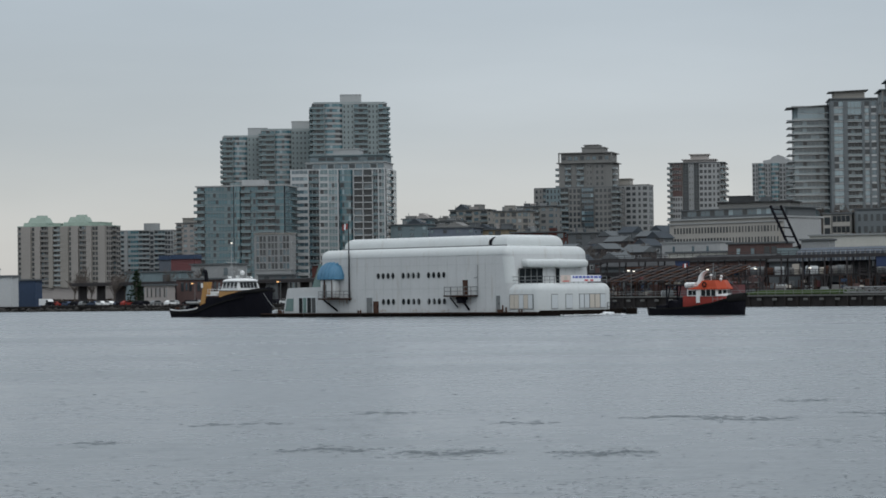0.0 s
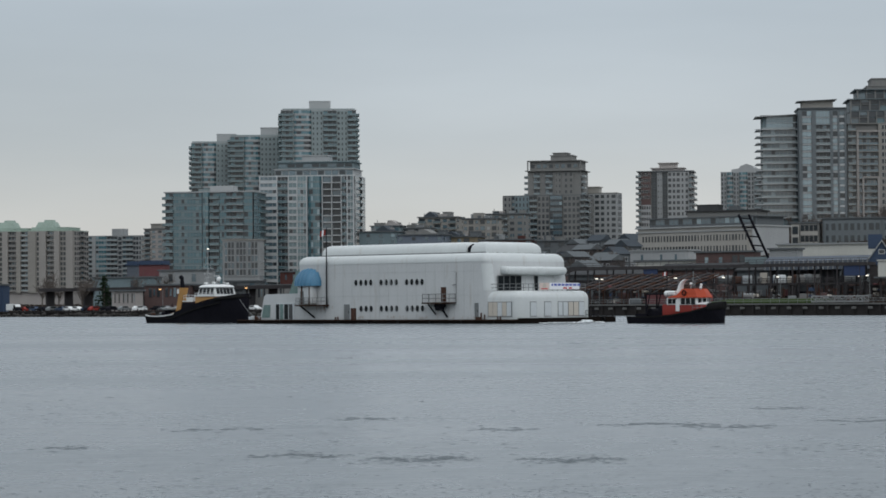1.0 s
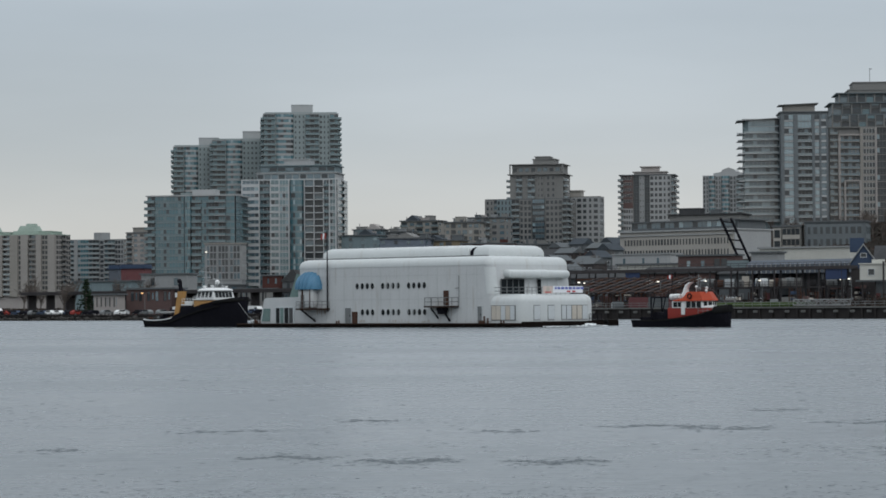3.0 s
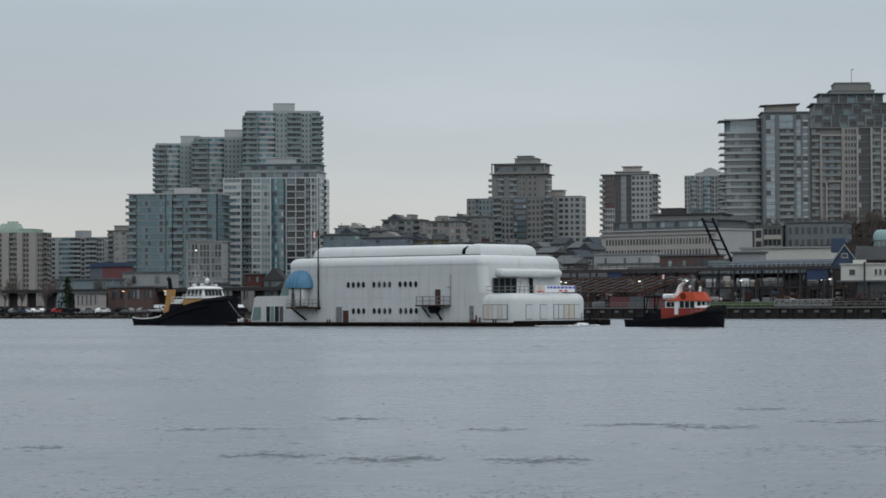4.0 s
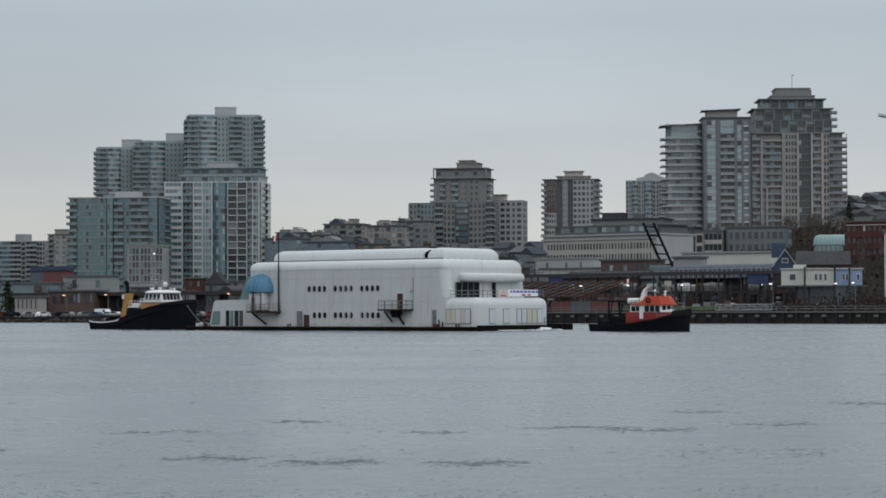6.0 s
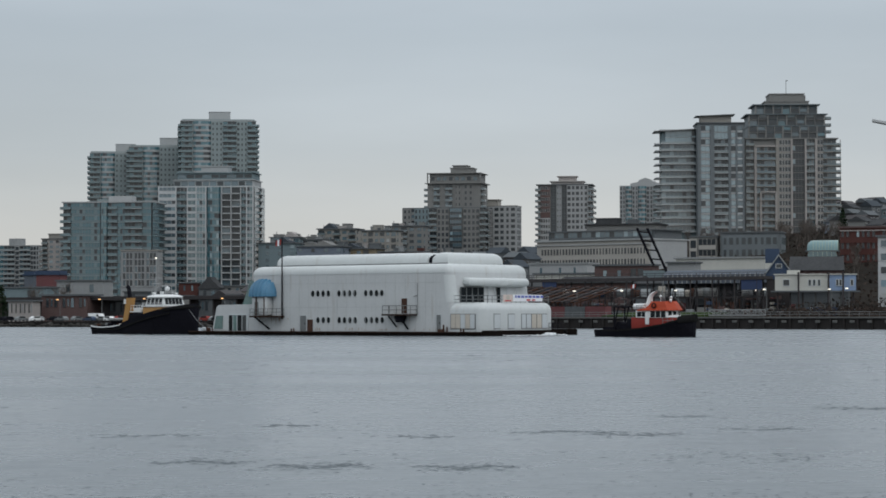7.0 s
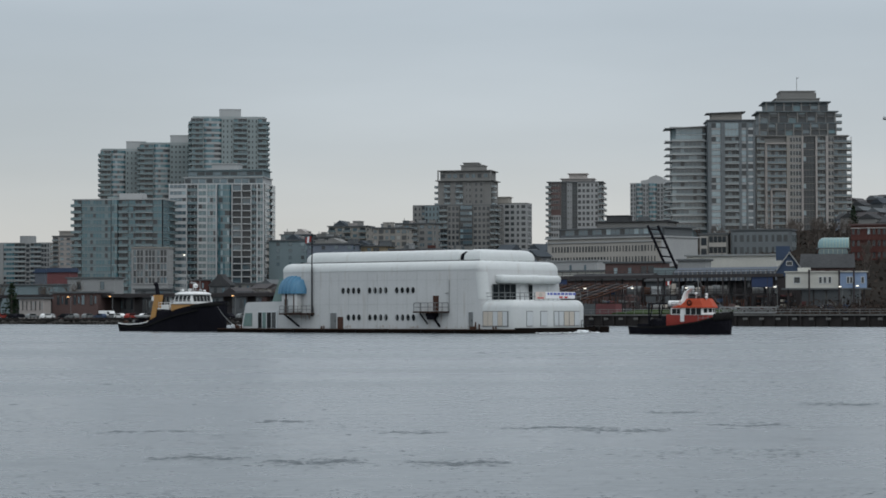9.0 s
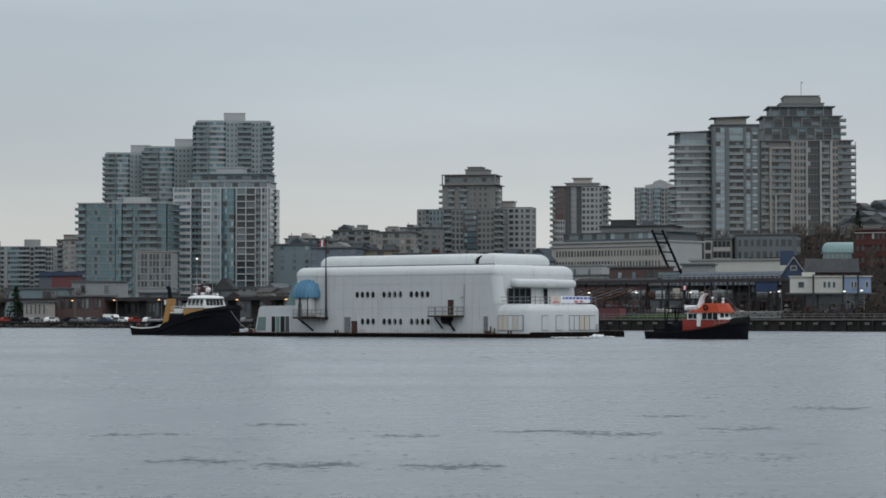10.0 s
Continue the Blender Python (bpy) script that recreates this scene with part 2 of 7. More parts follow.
SLATE_BLUE = mat("slate_blue_cladding", (0.13, 0.155, 0.19), 0.7, 0, 0.15, 0.6, 0.3)
BLUE_PAINT = mat("blue_cladding", (0.025, 0.046, 0.088), 0.6, 0, 0.18, 0.6, 0.3)
PALE_BLUE = mat("pale_blue_cladding", (0.205, 0.285, 0.42), 0.6, 0, 0.1, 0.6, 0.3)
CREAM = mat("cream_cladding", (0.46, 0.46, 0.42), 0.7, 0, 0.1, 0.6, 0.4)
YELLOW = mat("mustard_render", (0.20, 0.168, 0.115), 0.8, 0, 0.15, 0.6, 0.3)
STEEL_DARK = mat("dark_weathered_steel", (0.052, 0.047, 0.048), 0.7, 0.4, 0.35, 0.8, 0.4)
FOLIAGE = mat("dark_evergreen", (0.022, 0.034, 0.02), 0.95, 0, 0.4, 1.0, 0, 0, 0.6)
TWIGS = mat("bare_twigs", (0.095, 0.082, 0.073), 0.95, 0, 0.3, 1.0)
STONE_PALE = mat("pale_stone", (0.36, 0.345, 0.315), 0.85, 0, 0.12, 0.4, 0.5, 0.1)
MULLION = mat("dark_teal_mullion", (0.11, 0.135, 0.145), 0.6, 0, 0.2, 0.5)
SCRUB = mat("winter_scrub", (0.046, 0.036, 0.031), 0.95, 0, 0.35, 0.5)
LAMP_WARM = glow("warm_lamp", (1.0, 0.55, 0.22), 1.1)
LAMP_WHITE = glow("white_lamp", (1.0, 0.93, 0.80), 1.0)
SHED_RED = mat("faded_red_cladding", (0.135, 0.048, 0.05), 0.7, 0, 0.15, 0.6, 0.4)
BLUE_SHEET = mat("blue_tarpaulin", (0.026, 0.045, 0.105), 0.7, 0, 0.25, 1.0, 0.3)
RIBBED = mat("blue_grey_ribbed_sheet", (0.11, 0.125, 0.145), 0.85, 0.0, 0.15, 0.6, 0.4)


# ---- mesh helpers ----
def box(bm, c, s, rz=0.0, mi=0, ry=0.0, rx=0.0):
    m = Matrix.LocRotScale(c, Euler((radians(rx), radians(ry), radians(rz))), s)
    r = bmesh.ops.create_cube(bm, size=1.0, matrix=m)
    fs = {f for v in r["verts"] for f in v.link_faces}
    for f in fs:
        f.material_index = mi
    return list(fs)


def rod(bm, a, b, r, seg=8, r2=None, mi=0):
    a, b = Vector(a), Vector(b)
    d = b - a
    m = Matrix.Translation((a + b) / 2) @ d.to_track_quat("Z", "Y").to_matrix().to_4x4()
    res = bmesh.ops.create_cone(bm, cap_ends=True, segments=seg, radius1=r, radius2=r if r2 is None else r2, depth=d.length, matrix=m)
    fs = {f for v in res["verts"] for f in v.link_faces}
    for f in fs:
        f.material_index = mi
    return list(fs)


def bevelled(bm, c, s, rad, seg=3, which=None, rz=0.0, mi=0):
    """A box whose edges are rounded; which(mid, direction) picks the edges."""
    r = bmesh.ops.create_cube(bm, size=1.0, matrix=Matrix.LocRotScale(c, Euler((0, 0, radians(rz))), s))
    es = {e for v in r["verts"] for e in v.link_edges}
    for f in {f for v in r["verts"] for f in v.link_faces}:
        f.material_index = mi
    if which:
        es = [e for e in es if which((e.verts[0].co + e.verts[1].co) / 2 - Vector(c), (e.verts[0].co - e.verts[1].co).normalized())]
    bmesh.ops.bevel(bm, geom=list(es), offset=rad, segments=seg, profile=0.5, affect='EDGES')


def loft(bm, rings, close=True, cap=True, mi=0):
    vs = [[bm.verts.new(p) for p in r] for r in rings]
    n = len(vs[0])
    for a, b in zip(vs, vs[1:]):
        for i in range(n if close else n - 1):
            f = bm.faces.new((a[i], a[(i + 1) % n], b[(i + 1) % n], b[i]))
            f.material_index = mi
    if cap:
        for r in (vs[0][::-1], vs[-1]):
            f = bm.faces.new(r)
            f.material_index = mi


def mesh_of(name, bm, mats, smooth=False):
    bmesh.ops.recalc_face_normals(bm, faces=bm.faces)
    me = bpy.data.meshes.new(name)
    bm.to_mesh(me)
    bm.free()
    for m in (mats if isinstance(mats, (list, tuple)) else [mats]):
        me.materials.append(m)
    if smooth:
        me.shade_smooth()
        me.set_sharp_from_angle(angle=radians(38))
    return me


def part(name, bm, mats, parent, label="", smooth=False, loc=None):
    ob = new(name, mesh_of(name, bm, mats, smooth))
    ob.parent = parent
    if loc:
        ob.location = loc
    if label:
        ob["label"] = label
    return ob


def bare(name, m, label, category, group=""):
    ob = new(name)
    ob.empty_display_size = 0.5
    ob.matrix_world = m
    return tagged(ob, label, category, group)


def solid(name, bm, mats, m, label, category, group="", kind="", smooth=False):
    ob = new(name, mesh_of(name, bm, mats, smooth))
    ob.matrix_world = m
    return tagged(ob, label, category, group, kind)


# ---- ground plan: bearings from the eye in 1/4446 of a radian ----
UNIT = 1 / 4446.0
COAST = -42.2
E1 = Vector((math.cos(radians(COAST)), math.sin(radians(COAST))))
E2 = Vector((-E1.y, E1.x))
SHORE = Vector((0, 613.4))


def spot(u, d, v=None):
    return Vector((u * UNIT * d, d, ground(u * UNIT * d, d) if v is None else 3.1 + v * UNIT * d))


def coast(s, n, z=0.0):
    p = SHORE + E1 * s + E2 * n
    return Vector((p.x, p.y, z))


def ground(x, y):
    p = Vector((x, y)) - SHORE
    s, n = p.dot(E1), p.dot(E2)
    k = min(1, max(0, (4446 * x / max(y, 300) + 700) / 1100))
    g = 0.06 + 0.94 * k * k * (3 - 2 * k)
    q = min(1, max(0, (4446 * x / max(y, 300) - 520) / 200))
    rise = max(0, min(n, 395 + 205 * q) - 45)
    west = min(1, max(0, (-20 - s) / 40))
    return 2.6 - 1.1 * west + 0.092 * rise * g


# ---- water and land ----
def build_water():
    bm = bmesh.new()
    bmesh.ops.create_grid(bm, x_segments=8, y_segments=8, size=4800)
    solid("water", bm, WATER, pose(0, 0, 0), "grey rippled harbour water under an overcast sky", "water", kind="structure")


def build_land():
    ns = [0.9, 12, 25, 45, 70, 100, 140, 190, 250, 320, 400, 500, 620, 760, 950, 1300, 2000, 3200, 4600]
    ss = [-4500, -3000, -2200, -1700] + list(range(-1400, 801, 50)) + [1000, 1500, 2500, 4000]
    bm = bmesh.new()
    grid = []
    for n in ns:
        row = []
        for s in ss:
            p = coast(s, n)
            row.append(bm.verts.new((p.x, p.y, ground(p.x, p.y))))
        grid.append(row)
    for a, b in zip(grid, grid[1:]):
        for i in range(len(ss) - 1):
            bm.faces.new((a[i], a[i + 1], b[i + 1], b[i]))
    solid("ground", bm, LAND, pose(0, 0, 0), "dull winter ground rising inland from the quay", "ground", kind="structure", smooth=True)
    q = bare("quay_wall", Matrix.Translation(coast(0, 0)) @ pose(0, 0, 0, 0, 0, COAST), "long dark timber-faced quay wall at the waterline", "quay")
    q["kind"] = "structure"
    for s0, s1, drop in ((-1800, -40, 1.1), (-40, 1200, 0.0)):
        bm = bmesh.new()
        box(bm, ((s0 + s1) / 2, 2.0, 0.2 - drop), (s1 - s0, 4.0, 4.4))
        part("wall", bm, QUAY, q)
        bm = bmesh.new()
        box(bm, ((s0 + s1) / 2, 1.6, 2.53 - drop), (s1 - s0, 4.4, 0.34))
        part("coping", bm, QUAY_TOP if drop == 0 else QUAY, q, "pale concrete coping" if drop == 0 else "dark wet stone coping")
    bm = bmesh.new()
    box(bm, (0, 0, 0), (0.45, 0.4, 2.9))
    pile = mesh_of("pile", bm, QUAY)
    for i in range(64):
        o = new("pile", pile)
        o.parent = q
        o.location = (-38 + i * 3.4, -0.25, 0.9)
    # boulders along the low western bank
    rnd = random.Random(17)
    bm = bmesh.new()
    for i in range(900):
        k = rnd.uniform(0.35, 0.9)
        bmesh.ops.create_icosphere(bm, subdivisions=1, radius=k, matrix=Matrix.Translation((rnd.uniform(-330, -42), rnd.uniform(-1.6, 0.2), rnd.uniform(-0.3, 0.75))) @ Matrix.Rotation(rnd.uniform(0, 3), 4, "Z") @ Matrix.Diagonal((rnd.uniform(0.9, 1.5), 1, rnd.uniform(0.6, 0.9), 1)))
    solid("boulders", bm, ROCK, Matrix.Translation(coast(0, 0)) @ pose(0, 0, 0, 0, 0, COAST), "dark wet boulders along the low bank", "rocks", kind="stuff")


# ---- towns: storeys, bays and their pieces ----
PIECES = {}


def window_mesh(w, h, frame_m, glass_m, rim=0.12, proud=0.12):
    key = ("w", round(w, 1), round(h, 1), frame_m.name, glass_m.name)
    if key not in PIECES:
        bm = bmesh.new()
        o = [(-w / 2, -h / 2), (w / 2, -h / 2), (w / 2, h / 2), (-w / 2, h / 2)]
        i = [(x * (1 - 2 * rim / w), z * (1 - 2 * rim / h)) for x, z in o]
        rings = [[bm.verts.new((x, y, z)) for x, z in r] for r, y in ((o, 0.05), (o, -proud), (i, -proud), (i, -0.02))]
        for a, b in zip(rings, rings[1:]):
            for k in range(4):
                bm.faces.new((a[k], a[(k + 1) % 4], b[(k + 1) % 4], b[k]))
        f = bm.faces.new(rings[-1])
        f.material_index = 1
        PIECES[key] = mesh_of("window", bm, (frame_m, glass_m))
    return PIECES[key]


def balcony_mesh(w, depth, slab_m, rail_m):
    key = ("b", round(w, 1), depth, slab_m.name, rail_m.name)
    if key not in PIECES:
        bm = bmesh.new()
        box(bm, (0, -depth / 2, 0), (w, depth, 0.22))
        box(bm, (0, -depth + 0.06, 0.62), (w - 0.1, 0.08, 0.9), mi=1)
        for sx in (-1, 1):
            box(bm, (sx * (w / 2 - 0.08), -depth / 2, 0.62), (0.08, depth - 0.1, 0.9), mi=1)
        PIECES[key] = mesh_of("balcony", bm, (slab_m, rail_m))
    return PIECES[key]


def put(name, me, parent, loc, rz=0.0):
    o = new(name, me)
    o.parent = parent
    o.location = loc
    o.rotation_euler = (0, 0, radians(rz))
    return o


def facade(parent, side, wa, wb, ztop, zfrom, storey, bays, frame_m, glass_m, slab_m, rail_m, depth=1.4, glass_b=None):
    """Fills one side of a block with storeys of bays: P a punched window, G a wide pane, B a balcony with its door, S plain wall."""
    rz = {"front": 0, "right": 90, "left": -90}[side]
    width = wa if side == "front" else wb
    rot = Matrix.Rotation(radians(rz), 3, "Z")
    off = (wb if side == "front" else wa) / 2
    bw = width / len(bays)
    k = 0
    rnd = random.Random(int(wa * 100) + len(bays))
    plain, dark_m = glass_m, glass_b or GLASS_DARK
    while ztop - (k + 1) * storey > zfrom:
        zc = ztop - (k + 0.5) * storey
        for i, b in enumerate(bays):
            q = rnd.random()
            # Shaded, sky-lit or plain glass colour drawn at random for each pane.
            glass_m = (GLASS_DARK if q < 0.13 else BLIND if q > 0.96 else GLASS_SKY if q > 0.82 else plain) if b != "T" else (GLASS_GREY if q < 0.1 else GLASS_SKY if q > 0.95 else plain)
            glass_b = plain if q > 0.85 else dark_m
            x = -width / 2 + (i + 0.5) * bw
            at = rot @ Vector((x, -off, zc))
            if b == "P":
                put("window", window_mesh(bw * 0.62, storey * 0.58, frame_m, glass_m), parent, at, rz)
            elif b == "G":
                put("window", window_mesh(bw * 0.93, storey * 0.80, frame_m, glass_m), parent, at, rz)
            elif b == "D":
                put("window", window_mesh(bw * 0.9, storey * 0.74, frame_m, glass_b), parent, at, rz)
            elif b == "T":
                put("window", window_mesh(bw * 0.98, storey * 0.88, MULLION, glass_m), parent, at, rz)
            elif b == "B":
                put("window", window_mesh(bw * 0.82, storey * 0.72, frame_m, glass_b), parent, at, rz)
                put("balcony", balcony_mesh(bw * 0.98, depth, slab_m, rail_m), parent, rot @ Vector((x, -off, zc - storey * 0.46)), rz)
        if any(b in "TG" for b in bays):
            bm = bmesh.new()
            box(bm, (0, 0, 0), (width + 0.3, 0.5, 0.26))
            o = part("floor_edge", bm, slab_m, parent, loc=rot @ Vector((0, -off, zc - storey * 0.5)))
            o.rotation_euler = (0, 0, radians(rz))
        k += 1


def block(name, u0, u1, d, v, a, ratio, wall, label, faces, storey=2.9, zfrom=None, frame_m=None, glass_m=None, slab_m=None, rail_m=None,
          roof_m=None, lip=0.5, group="", category="building", depth=1.4, glass_b=None, base=None):
    """A block of flats or offices that spans two bearings at a distance, with its top at an elevation."""
    w = (u1 - u0) * UNIT * d
    ca, sa = math.cos(radians(a)), abs(math.sin(radians(a)))
    wa = w / (ca + ratio * sa)
    wb = wa * ratio
    p = spot((u0 + u1) / 2, d + (wa * sa + wb * ca) / 2)
    zt = 3.1 + v * UNIT * d
    z0 = p.z - 3 if base is None else base
    e = bare(name, pose(p.x, p.y, 0, 0, 0, a), label, category, group)
    bm = bmesh.new()
    box(bm, (0, 0, (zt + z0) / 2), (wa, wb, zt - z0))
    part("wall", bm, wall, e)
    bm = bmesh.new()
    box(bm, (0, 0, zt + 0.2), (wa + 2 * lip, wb + 2 * lip, 0.5))
    part("roof", bm, roof_m or CONC_DARK, e)
    frame_m, glass_m = frame_m or wall, glass_m or GLASS_GREY
    for side, bays in faces.items():
        facade(e, side, wa, wb, zt, z0 + 3 if zfrom is None else 3.1 + zfrom * UNIT * d, storey, bays, frame_m, glass_m, slab_m or wall, rail_m or RAIL_GLASS, depth, glass_b)
    return e, wa, wb, zt


def crown(e, name, mats, x, y, z, sx, sy, sz, lip=0.4, label=""):
    bm = bmesh.new()
    box(bm, (x, y, z + sz / 2), (sx, sy, sz))
    if lip:
        box(bm, (x, y, z + sz + 0.15), (sx + 2 * lip, sy + 2 * lip, 0.4))
    part(name, bm, mats, e, label)


def pier(e, wa, wb, z0, z1, fx, w, m, depth=0.9):
    """A plain vertical strip of wall that stands forward of the front."""
    bm = bmesh.new()
    box(bm, (wa * fx, -wb / 2 - depth / 2 + 0.1, (z0 + z1) / 2), (w, depth, z1 - z0))
    part("facade_pier", bm, m, e)


def pane(bm, x, y, z, w, h, rim=0.1, mf=1, mg=3, sink=0.14):
    """One pane set back in its frame."""
    o = [(-w / 2, -h / 2), (w / 2, -h / 2), (w / 2, h / 2), (-w / 2, h / 2)]
    i = [(a * (1 - 2 * rim / w), b * (1 - 2 * rim / h)) for a, b in o]
    rings = [[bm.verts.new((x + a, y + q, z + b)) for a, b in r] for r, q in ((o, 0.06), (o, -sink), (i, -sink), (i, -0.02))]
    for a, b in zip(rings, rings[1:]):
        for k in range(4):
            bm.faces.new((a[k], a[(k + 1) % 4], b[(k + 1) % 4], b[k])).material_index = mf
    bm.faces.new(rings[-1]).material_index = mg


def bay_mesh(kind, w, st, mats, n, dep, wr, hr, var):
    """One storey of one bay. Slots: wall, slab, rail, glass, dark glass, sky-lit glass."""
    key = (kind, round(w, 1), round(st, 2), tuple(m.name for m in mats), n, dep, wr, hr, var)
    if key in PIECES:
        return PIECES[key]
    rnd = random.Random(var * 7 + n)
    bm = bmesh.new()
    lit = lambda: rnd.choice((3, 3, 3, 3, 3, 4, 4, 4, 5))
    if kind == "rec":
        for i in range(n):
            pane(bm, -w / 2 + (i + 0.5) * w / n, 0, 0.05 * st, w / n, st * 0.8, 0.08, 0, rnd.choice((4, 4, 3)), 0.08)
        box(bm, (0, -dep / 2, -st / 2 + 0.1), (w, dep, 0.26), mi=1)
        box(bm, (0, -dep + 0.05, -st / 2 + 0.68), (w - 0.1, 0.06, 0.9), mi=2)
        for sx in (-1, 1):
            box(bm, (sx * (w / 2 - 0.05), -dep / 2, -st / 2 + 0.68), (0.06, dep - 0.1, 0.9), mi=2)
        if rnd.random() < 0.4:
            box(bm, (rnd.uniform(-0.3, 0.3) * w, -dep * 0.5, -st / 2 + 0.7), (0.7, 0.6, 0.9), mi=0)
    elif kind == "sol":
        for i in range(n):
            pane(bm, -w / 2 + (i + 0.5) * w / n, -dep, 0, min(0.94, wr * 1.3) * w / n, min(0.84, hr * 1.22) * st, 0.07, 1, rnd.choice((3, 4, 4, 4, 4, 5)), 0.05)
    elif kind == "bow":
        k = 7
        pts = [(-w / 2 + w * i / k, -dep * (1 - (2 * i / k - 1) ** 2) ** 0.5) for i in range(k + 1)]
        za, zb, zc = -st / 2, -st / 2 + st * (1 - hr), st / 2
        for (x0, y0), (x1, y1) in zip(pts, pts[1:]):
            f = bm.faces.new([bm.verts.new(q) for q in ((x0, y0, za), (x1, y1, za), (x1, y1, zb), (x0, y0, zb))])
            f.material_index = 0
            g = bm.faces.new([bm.verts.new(q) for q in ((x0, y0 + 0.12, zb), (x1, y1 + 0.12, zb), (x1, y1 + 0.12, zc), (x0, y0 + 0.12, zc))])
            g.material_index = lit()
            f = bm.faces.new([bm.verts.new(q) for q in ((x0, y0, zb), (x1, y1, zb), (x1, y1 + 0.14, zb + 0.05), (x0, y0 + 0.14, zb + 0.05))])
            f.material_index = 1
            f = bm.faces.new([bm.verts.new(q) for q in ((x0, y0 + 0.14, zb + 0.05), (x1, y1 + 0.14, zb + 0.05), (x1, y1 + 0.12, zb), (x0, y0 + 0.12, zb))])
            f.material_index = 1
    elif kind == "gls":
        band = st * (1 - hr)
        for i in range(n):
            x = -w / 2 + (i + 0.5) * w / n
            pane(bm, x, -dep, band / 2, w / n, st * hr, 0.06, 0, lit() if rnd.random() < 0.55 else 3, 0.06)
            pane(bm, x, -dep, -st / 2 + band / 2, w / n, band, 0.06, 0, 2, 0.06)
        box(bm, (0, -dep, -st / 2 + 0.06), (w, 0.36, 0.16), mi=1)
    elif kind == "grd":
        for i in range(n):
            pane(bm, -w / 2 + (i + 0.5) * w / n, 0, 0, w / n - 0.3, st - 0.4, 0.05, 0, rnd.choice((4, 4, 4, 4, 3)), 0.05)
        for i in range(n + 1):
            box(bm, (-w / 2 + i * w / n, -dep / 2, 0), (min(0.34, w / n * 0.16), dep, st), mi=1)
        box(bm, (0, -dep / 2, -st / 2), (w, dep, 0.36), mi=1)
    bmesh.ops.remove_doubles(bm, verts=bm.verts, dist=0.002)
    PIECES[key] = mesh_of("bay", bm, mats)
    return PIECES[key]


BAY_NAMES = {"rec": "balcony", "sol": "window", "bow": "bay_window", "gls": "window", "grd": "window"}


def strips(e, wa, wb, zt, zb, cols, storey=2.9, side="front", wall=None, slab=None, rail=None, glass=None, dark=None, sky=None, seed=0):
    """Fills one side with upright bays: each (start, end, kind, options), start and end as shares of the width."""
    rz = {"front": 0, "right": 90, "left": -90}[side]
    width, off = (wa, wb / 2) if side == "front" else (wb, wa / 2)
    rot = Matrix.Rotation(radians(rz), 3, "Z")
    rnd = random.Random(int(wa * 10) + seed)
    for f0, f1, kind, o in cols:
        x, w = ((f0 + f1) / 2 - 0.5) * width, (f1 - f0) * width
        top, low, dep = o.get("top", zt), o.get("low", zb), o.get("dep", 1.3 if kind == "rec" else 0.5)
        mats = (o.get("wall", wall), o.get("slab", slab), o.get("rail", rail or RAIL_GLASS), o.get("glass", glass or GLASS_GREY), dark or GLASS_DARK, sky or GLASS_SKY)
        if kind == "sol":
            bm = bmesh.new()
            box(bm, (0, -dep / 2 + 0.1, 0), (w, dep + 0.2, top - low))
            q = part("facade_bay", bm, mats[0], e, loc=rot @ Vector((x, -off, (top + low) / 2)))
            q.rotation_euler = (0, 0, radians(rz))
            if not o.get("n", 1):
                continue
        k = 0
        spread = [rnd.choice((0.72, 1.0, 1.0, 1.2)) for _ in range(o.get("n", 1))]
        while top - (k + 1) * storey > low - 0.1:
            n = o.get("n", 1)
            if kind == "sol":
                for i in range(n):
                    me = bay_mesh(kind, w / n, storey, mats, 1, dep, min(0.72, o.get("wr", 0.6) * spread[i]), o.get("hr", 0.6), rnd.randrange(6))
                    put("window", me, e, rot @ Vector((x - w / 2 + (i + 0.5) * w / n, -off, top - (k + 0.5) * storey)), rz)
            else:
                me = bay_mesh(kind, w, storey, mats, n, dep, o.get("wr", 0.6), o.get("hr", 0.6), rnd.randrange(5))
                put(BAY_NAMES[kind], me, e, rot @ Vector((x, -off, top - (k + 0.5) * storey)), rz)
            k += 1


